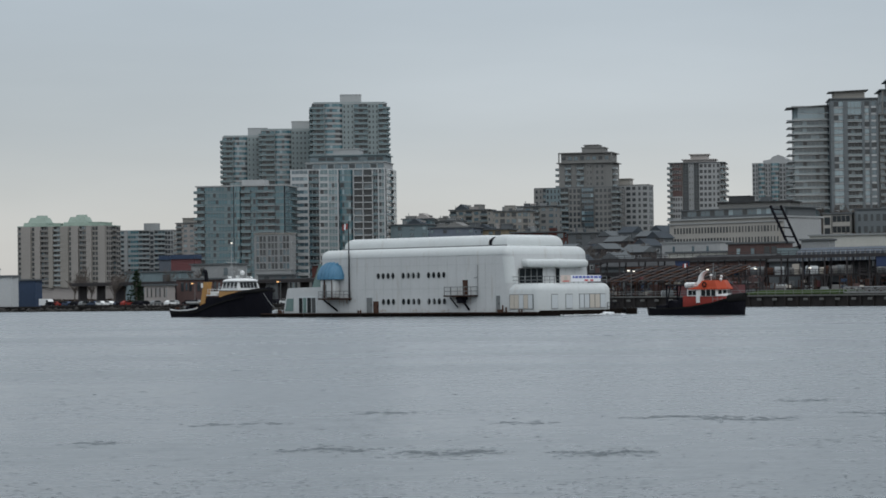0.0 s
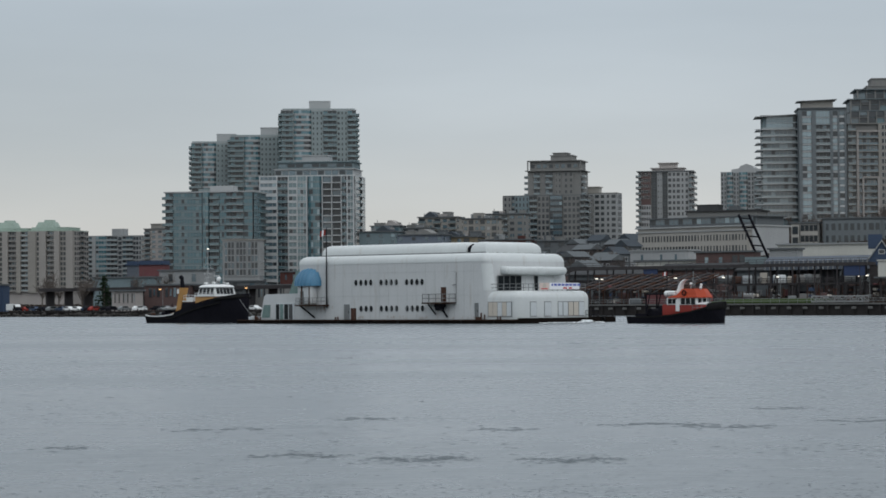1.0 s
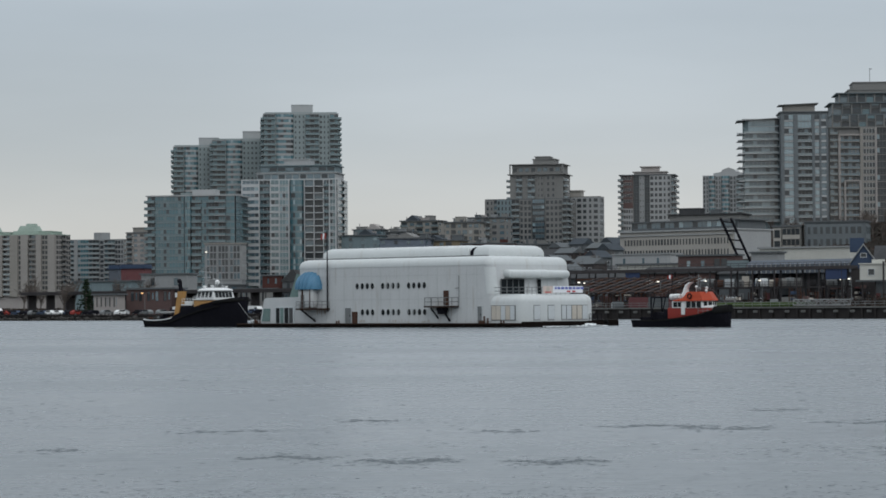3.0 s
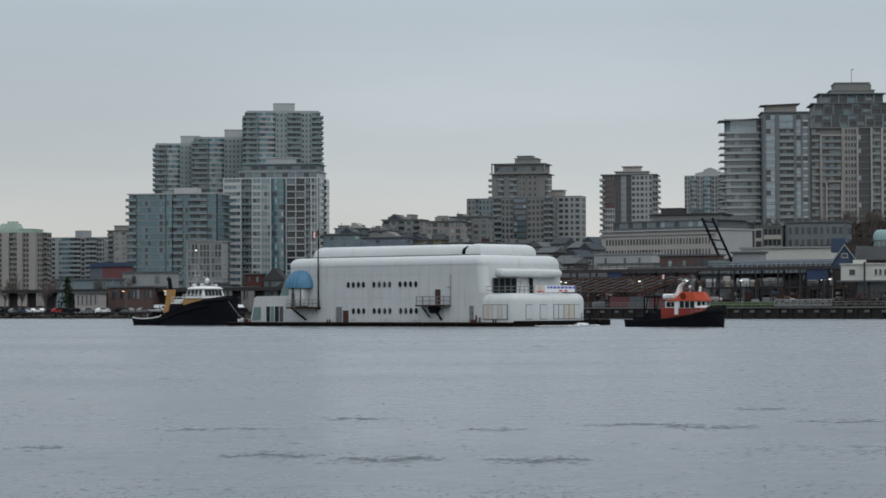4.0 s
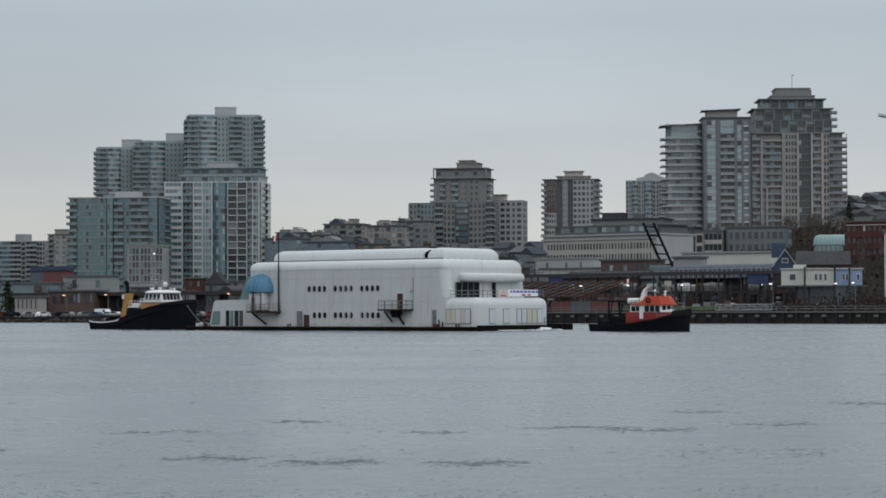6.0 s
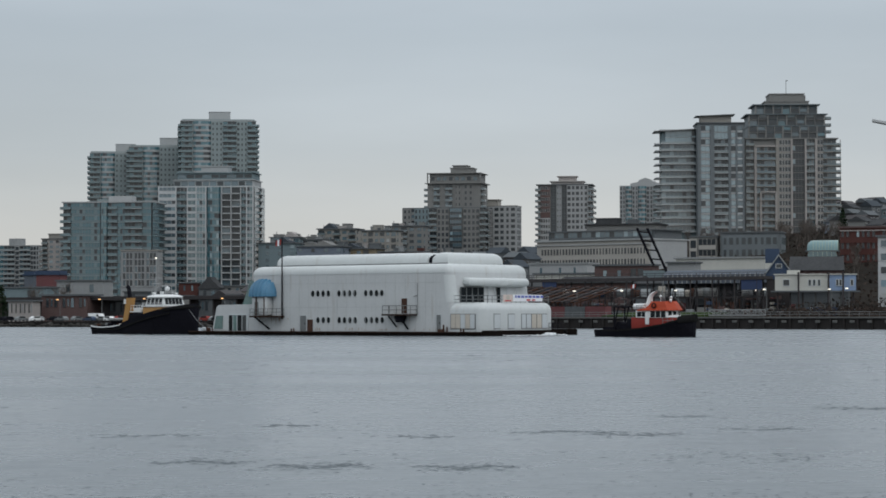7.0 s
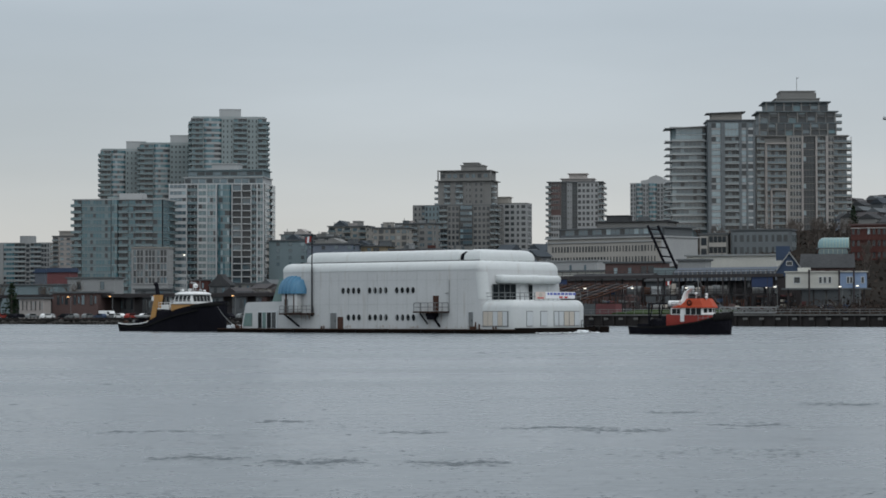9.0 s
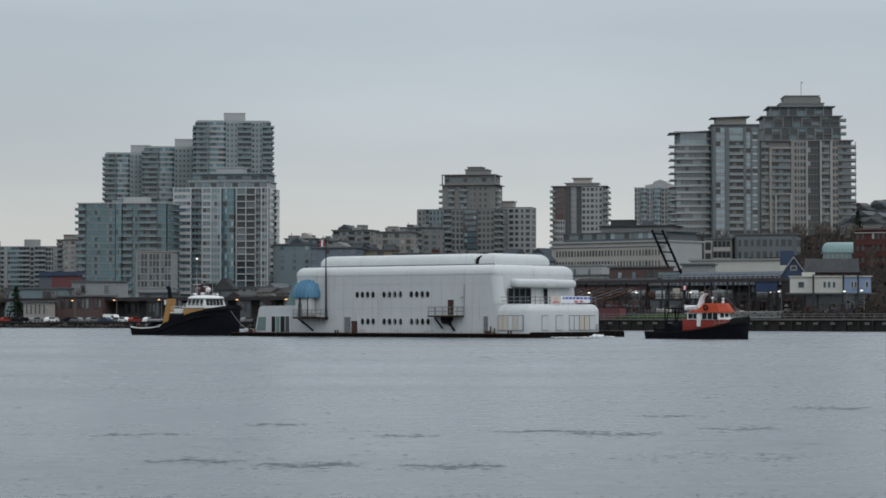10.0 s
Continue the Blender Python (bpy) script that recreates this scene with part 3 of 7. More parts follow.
def build_towers():
    # far beige flats behind the shore
    e, wa, wb, zt = block("apartment_building", -947, -769, 1390, 134, -12, 0.4, BEIGE_FAR, "wide beige apartment block with pale green domed roofs", {}, roof_m=ROOF_GREEN, group="far apartment blocks")
    farb = dict(storey=2.8, wall=FAR_RENDER, slab=FAR_RENDER, rail=CONC_TAUPE, glass=GLASS_GREY)
    zb = 3.1 + 24 * UNIT * 1390
    strips(e, wa, wb, zt, zb, ((0.0, 0.04, "rec", {}), (0.04, 0.15, "sol", {"n": 0, "dep": 1.4}), (0.15, 0.20, "sol", {"n": 1, "wr": 0.5, "wall": CONC_BEIGE}), (0.20, 0.265, "sol", {"n": 0, "dep": 2.0}), (0.266, 0.36, "rec", {"n": 3, "dep": 1.5}), (0.36, 0.41, "sol", {"n": 0, "dep": 2.0, "wall": CONC_BEIGE}),
                               (0.41, 0.49, "rec", {"n": 2, "dep": 1.3, "rail": RAIL_PALE}), (0.49, 0.58, "sol", {"n": 0, "dep": 1.2, "wall": CONC_BEIGE}), (0.58, 0.62, "sol", {"n": 1, "wr": 0.5}), (0.62, 0.70, "sol", {"n": 0, "dep": 2.0}), (0.705, 0.79, "rec", {"n": 3, "dep": 1.5}), (0.79, 0.85, "sol", {"n": 0, "dep": 1.8}),
                               (0.85, 0.92, "sol", {"n": 2, "wr": 0.6, "dep": 0.4, "wall": CONC_BEIGE}), (0.92, 1.0, "sol", {"n": 0, "dep": 1.2})), **farb)
    strips(e, wa, wb, zt, zb, ((0.0, 0.4, "sol", {"n": 3}), (0.4, 0.7, "rec", {"n": 2}), (0.7, 1.0, "sol", {"n": 2})), side="right", **farb)
    strips(e, wa, wb, zt, zb, ((0.0, 0.5, "rec", {"n": 3, "dep": 1.8}), (0.5, 1.0, "sol", {"n": 3})), side="left", **farb)
    crown(e, "mansard", ROOF_GREEN, wa * 0.36, 0, zt + 0.4, wa * 0.14, wb * 0.8, 1.5, 0.2)
    crown(e, "mansard", ROOF_GREEN, -wa * 0.12, 0, zt + 0.4, wa * 0.16, wb * 0.8, 1.2, 0.2)
    for fx in (-0.31, 0.15):
        bm = bmesh.new()
        rod(bm, (wa * fx, 0, zt + 4.5), (wa * fx, 0, zt + 6.6), 3.6, 12, 3.0)
        part("roof_drum", bm, ROOF_GREEN, e)
    for fx in (-0.33, 0.13):
        bm = bmesh.new()
        loft(bm, [[(wa * fx + sx * r * 7, sy * r * 6, zt + hh) for sx, sy in ((-1, -1), (1, -1), (1, 1), (-1, 1))] for r, hh in ((1.1, 0.3), (1.05, 2.4), (0.8, 2.5), (0.62, 5.4))])
        part("dome", bm, ROOF_GREEN, e, "pale green mansard penthouse")
    e, wa, wb, zt = block("apartment_building", -775, -655, 1480, 124, -10, 0.5, CONCRETE, "pale grey apartment block with a round roof drum",
                          {}, group="far apartment blocks", roof_m=CONCRETE)
    strips(e, wa, wb, zt, 3.1 + 24 * UNIT * 1480, ((0.0, 0.18, "rec", {"n": 3}), (0.18, 0.24, "sol", {"n": 0, "dep": 1.2}), (0.24, 0.42, "gls", {"n": 4, "glass": GLASS_TEAL, "dep": 0.6}), (0.42, 0.60, "rec", {"n": 3}), (0.60, 0.68, "sol", {"n": 1}), (0.68, 0.86, "rec", {"n": 3}), (0.86, 1.0, "sol", {"n": 3})),
           storey=2.8, wall=CONCRETE, slab=CONC_PALE, rail=RAIL_PALE, glass=GLASS_GREY)
    strips(e, wa, wb, zt, 3.1 + 24 * UNIT * 1480, ((0.0, 0.5, "rec", {"n": 4}), (0.5, 1.0, "sol", {"n": 4})), side="right", storey=2.8, wall=CONCRETE, slab=CONC_PALE, rail=RAIL_PALE, glass=GLASS_GREY)
    bm = bmesh.new()
    rod(bm, (2, 0, zt), (2, 0, zt + 4.6), 4.8, 20)
    part("roof_drum", bm, CONCRETE, e)
    e, wa, wb, zt = block("apartment_building", -664, -612, 1450, 136, -10, 0.8, BEIGE_FAR, "beige apartment block with a stepped roof",
                          {"front": "BPPB", "right": "PBP"}, zfrom=28, group="far apartment blocks")
    crown(e, "penthouse", CONC_BEIGE, 0, 0, zt, wa * 0.6, wb * 0.5, 3.0)
    block("apartment_building", -1010, -985, 1500, 58, 0, 0.8, FRAME_WHITE, "pale distant apartment block by the water", {"front": "PP"}, zfrom=20)
    # tall grey-green towers behind
    sage = dict(storey=2.8, wall=CONC_SAGE, slab=CONC_SAGE, rail=RAIL_TEAL, glass=GLASS_TEAL)
    for u0, u1, d, v, name, cols, hut in (
            (-427, -284, 1350, 345, "tall grey-green concrete and glass residential tower",
             ((0.0, 0.15, "rec", {"n": 3}), (0.16, 0.40, "bow", {"dep": 2.0, "hr": 0.58, "wall": CONC_PALE}), (0.40, 0.56, "sol", {"n": 3, "wr": 0.4, "hr": 0.4}), (0.56, 0.74, "rec", {"n": 3, "dep": 1.6}),
              (0.74, 0.89, "sol", {"n": 3, "wr": 0.42, "hr": 0.42}), (0.89, 1.0, "rec", {"n": 2, "dep": 1.8})), (1, 0, 11.4, 10, 5.8)),
            (-583, -505, 1400, 288, "grey-green residential tower with glass corner balconies",
             ((0.0, 0.24, "rec", {"n": 3, "dep": 1.6}), (0.25, 0.60, "bow", {"dep": 1.8, "hr": 0.58, "wall": CONC_PALE}), (0.60, 1.0, "sol", {"n": 4, "wr": 0.36, "hr": 0.4})), (8, 4, 11, 8, 5.6)),
            (-515, -420, 1390, 299, "grey-green residential tower with a pale plant room",
             ((0.0, 0.26, "rec", {"n": 3, "dep": 1.6}), (0.27, 0.60, "bow", {"dep": 2.0, "hr": 0.58, "wall": CONC_PALE}), (0.60, 1.0, "sol", {"n": 5, "wr": 0.34, "hr": 0.4})), (9, 0, 12, 9, 5.4))):
        e, wa, wb, zt = block("residential_tower", u0, u1, d, v, 6, 0.85, CONC_SAGE, name, {}, group="grey-green towers", lip=0.3, roof_m=CONC_PALE)
        zb = 3.1 + 190 * UNIT * d
        strips(e, wa, wb, zt, zb, cols, **sage)
        strips(e, wa, wb, zt, zb, ((0.0, 0.34, "rec", {"n": 3, "dep": 1.7}), (0.34, 0.68, "sol", {"n": 3, "wr": 0.4}), (0.68, 1.0, "rec", {"n": 3, "dep": 1.7})), side="left", **sage)
        if v == 345:
            strips(e, wa, wb, zt, zb, ((0.0, 0.3, "rec", {"n": 2, "dep": 1.9}), (0.3, 0.6, "sol", {"n": 3, "wr": 0.4}), (0.6, 1.0, "rec", {"n": 2, "dep": 1.9})), side="right", **sage)
        crown(e, "plant_room", CONC_PALE, *hut[:2], zt, *hut[2:], 0.15)
        crown(e, "parapet", CONC_SAGE, 0, 0, zt + 0.4, wa * 0.97, wb * 0.97, 0.7, 0)
    # teal glass block and white framed tower
    e, wa, wb, zt = block("glass_office_block", -624, -452, 1060, 201, -8, 0.6, CONC_DARK, "teal glass residential block with rows of slim balconies", {}, roof_m=CONC_PALE, lip=0.7)
    teal = dict(storey=2.82, wall=MULLION, slab=CONC_SAGE, rail=RAIL_TEAL, glass=GLASS_TEAL, sky=GLASS_PALE)
    zb = 3.1 + 30 * UNIT * 1060
    strips(e, wa, wb, zt, zb, ((0.0, 0.09, "rec", {"n": 2, "dep": 1.5}), (0.09, 0.25, "gls", {"n": 5, "hr": 0.62, "dep": 0.3}), (0.25, 0.42, "gls", {"n": 5, "hr": 0.68, "dep": 0.3}), (0.42, 0.51, "bow", {"dep": 1.6, "hr": 0.7, "wall": RAIL_TEAL}),
                               (0.51, 0.62, "rec", {"n": 3}), (0.62, 0.70, "gls", {"n": 3, "hr": 0.7, "dep": 0.2}), (0.70, 0.77, "rec", {"n": 2, "dep": 1.0}), (0.77, 0.90, "rec", {"n": 3, "slab": CONC_PALE, "dep": 1.6}),
                               (0.90, 1.0, "gls", {"n": 2, "hr": 0.7, "dep": 0.4})), **teal)
    strips(e, wa, wb, zt, zb, ((0.0, 0.5, "gls", {"n": 5}), (0.5, 1.0, "rec", {"n": 4})), side="right", **teal)
    strips(e, wa, wb, zt, zb, ((0.0, 0.5, "gls", {"n": 5}), (0.5, 1.0, "rec", {"n": 4, "dep": 1.6})), side="left", **teal)
    crown(e, "plant_room", CONC_PALE, 3, 2, zt, 10, 8, 3.2, 0)
    crown(e, "roof_hut", CONC_SAGE, 0, 4, zt, 15, 8, 1.6, 0.2)
    e, wa, wb, zt = block("residential_tower", -456, -276, 1090, 228, -6, 0.62, CONC_SAGE, "white framed residential tower with dark window grid and balconies", {}, roof_m=FRAME_WHITE)
    white = dict(storey=2.87, wall=FRAME_WHITE, slab=FRAME_WHITE, rail=RAIL_TEAL, glass=GLASS_GREY)
    zb = 3.1 + 34 * UNIT * 1090
    strips(e, wa, wb, zt, zb, ((0.0, 0.184, "gls", {"n": 4, "hr": 0.56, "dep": 1.2, "glass": GLASS_GREY, "rail": FRAME_WHITE}), (0.184, 0.306, "rec", {"n": 3, "dep": 1.0, "slab": CONC_GREEN}), (0.306, 0.398, "gls", {"n": 2, "hr": 0.66, "dep": 1.0, "glass": GLASS_PALE, "rail": FRAME_WHITE}),
                               (0.398, 0.50, "gls", {"n": 3, "hr": 0.7, "dep": 1.0, "glass": GLASS_PALE, "rail": RAIL_PALE}), (0.50, 0.66, "bow", {"dep": 1.5, "hr": 0.72, "wall": RAIL_TEAL, "slab": CONC_GREEN, "glass": GLASS_TEAL}),
                               (0.665, 0.867, "grd", {"n": 2, "dep": 1.3}), (0.867, 0.93, "rec", {"n": 2, "dep": 0.8, "slab": CONC_GREEN}), (0.93, 1.0, "gls", {"n": 2, "hr": 0.66, "dep": 0.9, "glass": GLASS_PALE, "rail": RAIL_PALE})), **white)
    strips(e, wa, wb, zt, zb, ((0.0, 0.35, "gls", {"n": 3, "rail": RAIL_PALE}), (0.35, 0.7, "rec", {"n": 3, "dep": 1.6}), (0.7, 1.0, "gls", {"n": 3})), side="right", **white)
    strips(e, wa, wb, zt, zb, ((0.0, 1.0, "sol", {"n": 6, "wr": 0.5}),), side="left", **white)
    for fx in (-0.497, -0.316, -0.194, -0.102, 0.0, 0.43, 0.497):
        pier(e, wa, wb, zb, zt, fx, 0.5, FRAME_WHITE, 1.35)
    crown(e, "penthouse", CONC_PALE, 2.5, 1, zt, wa * 0.84, wb * 0.84, 3.2, 0.5)
    for i in range(11):
        put("window", window_mesh(2.8, 2.0, CONC_GREEN, GLASS_GREY if i % 3 else GLASS_DARK), e, (2.5 - wa * 0.38 + i * wa * 0.076, 1 - wb * 0.42 - 0.02, zt + 1.7))
    crown(e, "penthouse", CONC_GREEN, 3, 1, zt + 3.6, wa * 0.8, wb * 0.7, 2.8, 0.7)
    for i in range(9):
        put("window", window_mesh(3.4, 1.7, CONC_GREEN, GLASS_DARK if i % 3 else GLASS_GREY), e, (3 - wa * 0.35 + i * wa * 0.0875, 1 - wb * 0.35 - 0.02, zt + 5.0))
    crown(e, "plant_room", CONC_PALE, 2, 1, zt + 7, wa * 0.28, wb * 0.4, 2.4, 0.3)
    e, wa, wb, zt = block("office_building", -525, -455, 1000, 115, -6, 0.6, CONCRETE, "pale low office block with deep grids of dark windows", {}, lip=0.3, roof_m=CONC_BEIGE)
    for side in ("front", "right"):
        strips(e, wa, wb, zt - 0.6, 3.1 + 44 * UNIT * 1000, ((0.05, 0.33, "grd", {"n": 3, "dep": 0.3}), (0.37, 0.65, "grd", {"n": 3, "dep": 0.3}), (0.69, 0.97, "grd", {"n": 3, "dep": 0.3})), storey=2.7, side=side, wall=CONC_DARK, slab=CONC_PALE)
    block("office_building", -520, -452, 960, 42, -10, 0.4, CONC_DARK, "dark brick podium building behind the quay", {"front": "SDSSDS"}, storey=4.0, glass_b=GLASS_DARK)
    block("office_building", -424, -386, 980, 58, -12, 0.4, BRICK, "low red brick building at the foot of the towers", {"front": "SPSPS"}, storey=4.0, frame_m=BRICK)
    e, wa, wb, zt = block("slate_roofed_hall", -388, -345, 975, 48, -12, 0.8, CONC_DARK, "dark hall with a steep slate gable", {"front": "SDSDS"}, storey=4.0, roof_m=ROOF_DARK)
    bm = bmesh.new()
    loft(bm, [[(-wa / 2 - 0.5, y, zt + 0.3), (wa / 2 + 0.5, y, zt + 0.3), (wa * 0.18, y, zt + 3.2), (0.6, y, zt + 4.6), (-0.6, y, zt + 4.6), (-wa * 0.18, y, zt + 3.2)] for y in (-wb / 2 - 0.4, wb / 2)])
    part("gable_roof", bm, ROOF_DARK, e, "dark slate gable roof")
    block("office_building", -345, -290, 985, 52, -12, 0.4, CONC_TAUPE, "low taupe building with a row of shop windows", {"front": "SDSDDSD"}, storey=4.0, glass_b=GLASS_DARK)
    # low rise between the towers
    for u0, u1, d, v, wall, lab, bays in ((-283, -205, 1090, 128, CONC_GREEN, "plain grey low-rise with small dark windows", "SPSPSP"), (-262, -200, 1180, 138, CONC_GREEN, "grey-green low-rise flats with flat roof", "PPPP"),
                                     (-205, -150, 1140, 134, CONCRETE, "pale low-rise flats with a flat roof", "DSDSD"), (-178, -98, 1170, 153, CONC_BEIGE, "beige low-rise flats with balconies", "BPBPB"),
                                     (-100, -28, 1150, 150, CONC_BEIGE, "beige and brown low-rise flats", "PDPDPD"), (-60, 20, 1200, 158, CONC_TAUPE, "taupe mid-rise flats with small balconies", "PPBPP"),
                                     (-215, -120, 1050, 122, SLATE_BLUE, "slate blue clad low-rise with white windows", "PSPSPSP"), (-150, -60, 1060, 118, YELLOW, "mustard and brick low-rise with flat roof", "PDSPDS"),
                                     (-70, 40, 1040, 112, BRICK, "brown brick low-rise with dark windows", "DSDSDSD"), (30, 120, 1000, 110, CONC_DARK, "dark old low-rise block of flats", "SDSDSD")):
        e, wa, wb, zt = block("low_rise_building", u0, u1, d, v, -14, 0.7, wall, lab, {"front": bays, "right": "PSP"}, zfrom=70, group="low-rise buildings", lip=0.6, glass_b=GLASS_DARK)
        rnd = random.Random(int(u0) + 700)
        for k in range(4):
            crown(e, "roof_hut", rnd.choice((CONCRETE, CONC_TAUPE, wall, CONC_DARK, BEIGE_FAR)), wa * rnd.uniform(-0.4, 0.4), rnd.uniform(-2, 3), zt + 0.3, rnd.uniform(1.2, 4.5), 3.5, rnd.uniform(0.8, 2.4), 0.15)
        for k in range(3):
            bm = bmesh.new()
            x = wa * rnd.uniform(-0.45, 0.45)
            rod(bm, (x, 0, zt + 0.3), (x, 0, zt + rnd.uniform(1.6, 3.4)), 0.16, 6)
            part("vent_pipe", bm, GREY_STEEL, e)
        if rnd.random() < 0.6:
            bm = bmesh.new()
            x, w, r = wa * rnd.uniform(-0.3, 0.3), rnd.uniform(2.2, 4.0), rnd.uniform(1.4, 2.4)
            loft(bm, [[(x - w, y, zt + 0.3), (x + w, y, zt + 0.3), (x + w, y, zt + 0.9), (x, y, zt + 0.9 + r), (x - w, y, zt + 0.9)] for y in (-wb * 0.46, wb * 0.4)])
            part("gable", bm, rnd.choice((CONC_TAUPE, BEIGE_FAR, ROOF_SLATE)), e)
    # stepped taupe tower
    e, wa, wb, zt = block("residential_tower", -28, 132, 1250, 190, -12, 0.55, CONC_TAUPE, "taupe stepped residential tower with recessed balconies", {}, lip=0.3)
    tau = dict(storey=2.9, wall=CONC_TAUPE, slab=CONC_TAUPE, rail=RAIL_GLASS, glass=GLASS_GREY)
    zb = 3.1 + 80 * UNIT * 1250
    strips(e, wa, wb, zt, zb, ((0.0, 0.10, "sol", {"n": 2, "wr": 0.4, "hr": 0.45}), (0.10, 0.14, "rec", {"dep": 0.6}), (0.14, 0.32, "sol", {"n": 4, "wr": 0.45, "hr": 0.5, "wall": CONC_GREEN}), (0.32, 0.42, "rec", {"n": 2}),
                               (0.42, 0.57, "sol", {"n": 3, "wr": 0.5, "hr": 0.55}), (0.58, 0.73, "gls", {"n": 4, "dep": 0.9, "glass": GLASS_GREY, "wall": CONC_DARK, "rail": GLASS_DARK}), (0.74, 0.95, "sol", {"n": 4, "wr": 0.5, "hr": 0.5}), (0.95, 1.0, "rec", {"dep": 1.5})), **tau)
    strips(e, wa, wb, zt, zb, ((0.0, 0.4, "rec", {"n": 2}), (0.4, 1.0, "sol", {"n": 3, "wr": 0.4})), side="right", **tau)
    strips(e, wa, wb, zt, zb, ((0.0, 1.0, "sol", {"n": 5, "wr": 0.45}),), side="left", **tau)
    for x, sx, hh, sy in ((2.0, 27, 12.5, 0.85), (2.0, 25, 17.5, 0.8), (5, 11, 20.3, 0.5), (4, 7, 21.6, 0.4)):
        crown(e, "upper_storey", CONC_TAUPE, x + 3, 0, zt, sx, wb * sy, hh, 1.2 if hh < 18 else 0.4)
    strips(e, 27, wb * 0.85, zt + 12.2, zt + 0.3, ((0.30, 0.42, "rec", {"n": 2, "dep": 0.7}), (0.52, 0.66, "rec", {"n": 2, "dep": 0.9}), (0.70, 0.82, "sol", {"n": 2, "wr": 0.3, "hr": 0.4, "dep": 0.25}), (0.86, 1.05, "sol", {"n": 2, "wr": 0.35, "hr": 0.45, "dep": 0.2})), seed=3, **tau)
    for k in range(4):
        for sx in (-1, 1):
            put("balcony", balcony_mesh(4.4, 1.9, CONC_TAUPE, RAIL_GLASS), e, (5 + sx * 13.6, -wb * 0.3, zt + 0.4 + k * 2.9), 90 * sx)
    for i in range(8):
        put("window", window_mesh(2.2, 2.0, CONC_TAUPE, GLASS_GREY if i % 3 else GLASS_DARK), e, (5 - 11 + i * 3.1, -wb * 0.4 - 0.03, zt + 15.0))
    for sx in (-1, 1):
        bm = bmesh.new()
        rod(bm, (5 + sx * 13.4, -wb * 0.4 - 0.8, zt + 12.6), (5 + sx * 13.4, -wb * 0.4 - 0.8, zt + 17.6), 0.35, 8)
        part("corner_post", bm, CONC_TAUPE, e)
    e, wa, wb, zt = block("residential_tower", 108, 181, 1270, 193, -14, 0.6, CONC_PALE, "pale concrete flats beside the stepped tower", {}, lip=0.5, roof_m=CONC_TAUPE)
    pale = dict(storey=2.9, wall=CONC_PALE, slab=CONC_PALE, glass=GLASS_GREY)
    zb = 3.1 + 95 * UNIT * 1270
    strips(e, wa, wb, zt, zb, ((0.0, 0.22, "rec", {"n": 2, "dep": 0.5, "slab": CONC_DARK}), (0.24, 1.0, "sol", {"n": 5, "wr": 0.5, "hr": 0.5})), **pale)
    strips(e, wa, wb, zt, zb, ((0.0, 1.0, "sol", {"n": 4, "wr": 0.4}),), side="right", **pale)
    crown(e, "penthouse", STONE_PALE, -wa * 0.22, 0, zt, wa * 0.42, wb * 0.6, 3.4, 0.6)
    # two free-standing towers
    e, wa, wb, zt = block("residential_tower", 210, 312, 1290, 231, -8, 0.7, CONC_BEIGE, "beige residential tower with dark glass centre and side balconies", {}, lip=1.0)
    bei = dict(storey=2.9, wall=CONC_PALE, slab=BEIGE_FAR, glass=GLASS_GREY)
    zb = 3.1 + 120 * UNIT * 1290
    strips(e, wa, wb, zt, zb, ((0.0, 0.05, "rec", {"dep": 1.6}), (0.05, 0.23, "sol", {"n": 4, "wr": 0.6, "hr": 0.5, "wall": SHED_BROWN, "low": zt - 17}), (0.05, 0.23, "sol", {"n": 4, "wr": 0.6, "hr": 0.5, "top": zt - 17}), (0.24, 0.35, "gls", {"n": 2, "dep": 0.1, "glass": GLASS_DARK, "wall": CONC_DARK, "rail": GLASS_DARK, "slab": CONC_DARK}),
                               (0.35, 0.45, "sol", {"n": 2, "wr": 0.3, "hr": 0.3, "wall": CONCRETE}), (0.45, 0.55, "gls", {"n": 2, "dep": 0.1, "glass": GLASS_DARK, "wall": CONC_DARK, "rail": GLASS_DARK, "slab": CONC_DARK}), (0.55, 0.95, "sol", {"n": 5, "wr": 0.5, "hr": 0.5, "dep": 0.8}), (0.95, 1.0, "rec", {"dep": 1.8})), **bei)
    for side in ("right", "left"):
        strips(e, wa, wb, zt, zb, ((0.0, 0.3, "rec", {"n": 2, "dep": 1.6}), (0.3, 0.7, "sol", {"n": 3}), (0.7, 1.0, "rec", {"n": 2, "dep": 1.6})), side=side, **bei)
    crown(e, "penthouse", BEIGE_FAR, 1, 0, zt, wa * 0.6, wb * 0.6, 1.9, 0.8)
    crown(e, "plant_room", BEIGE_FAR, 1, 0, zt + 2, wa * 0.33, wb * 0.4, 2.6, 0.8)
    e, wa, wb, zt = block("residential_tower", 355, 440, 1600, 229, -14, 0.7, CONC_PALE, "pale distant residential tower with a gabled top", {}, lip=0.2, roof_m=CONC_PALE)
    far = dict(storey=2.9, wall=CONCRETE, slab=CONC_PALE, glass=GLASS_PALE)
    zb = 3.1 + 150 * UNIT * 1600
    strips(e, wa, wb, zt, zb, ((0.0, 0.14, "sol", {"n": 2, "wr": 0.5}), (0.14, 0.30, "bow", {"dep": 1.6, "glass": GLASS_TEAL}), (0.30, 0.44, "sol", {"n": 2, "wr": 0.45}), (0.44, 0.64, "bow", {"dep": 2.0, "glass": GLASS_TEAL}), (0.64, 0.80, "sol", {"n": 2}), (0.80, 1.0, "rec", {"n": 2})), **far)
    strips(e, wa, wb, zt, zb, ((0.0, 0.5, "sol", {"n": 3}), (0.5, 1.0, "rec", {"n": 3})), side="right", **far)
    bm = bmesh.new()
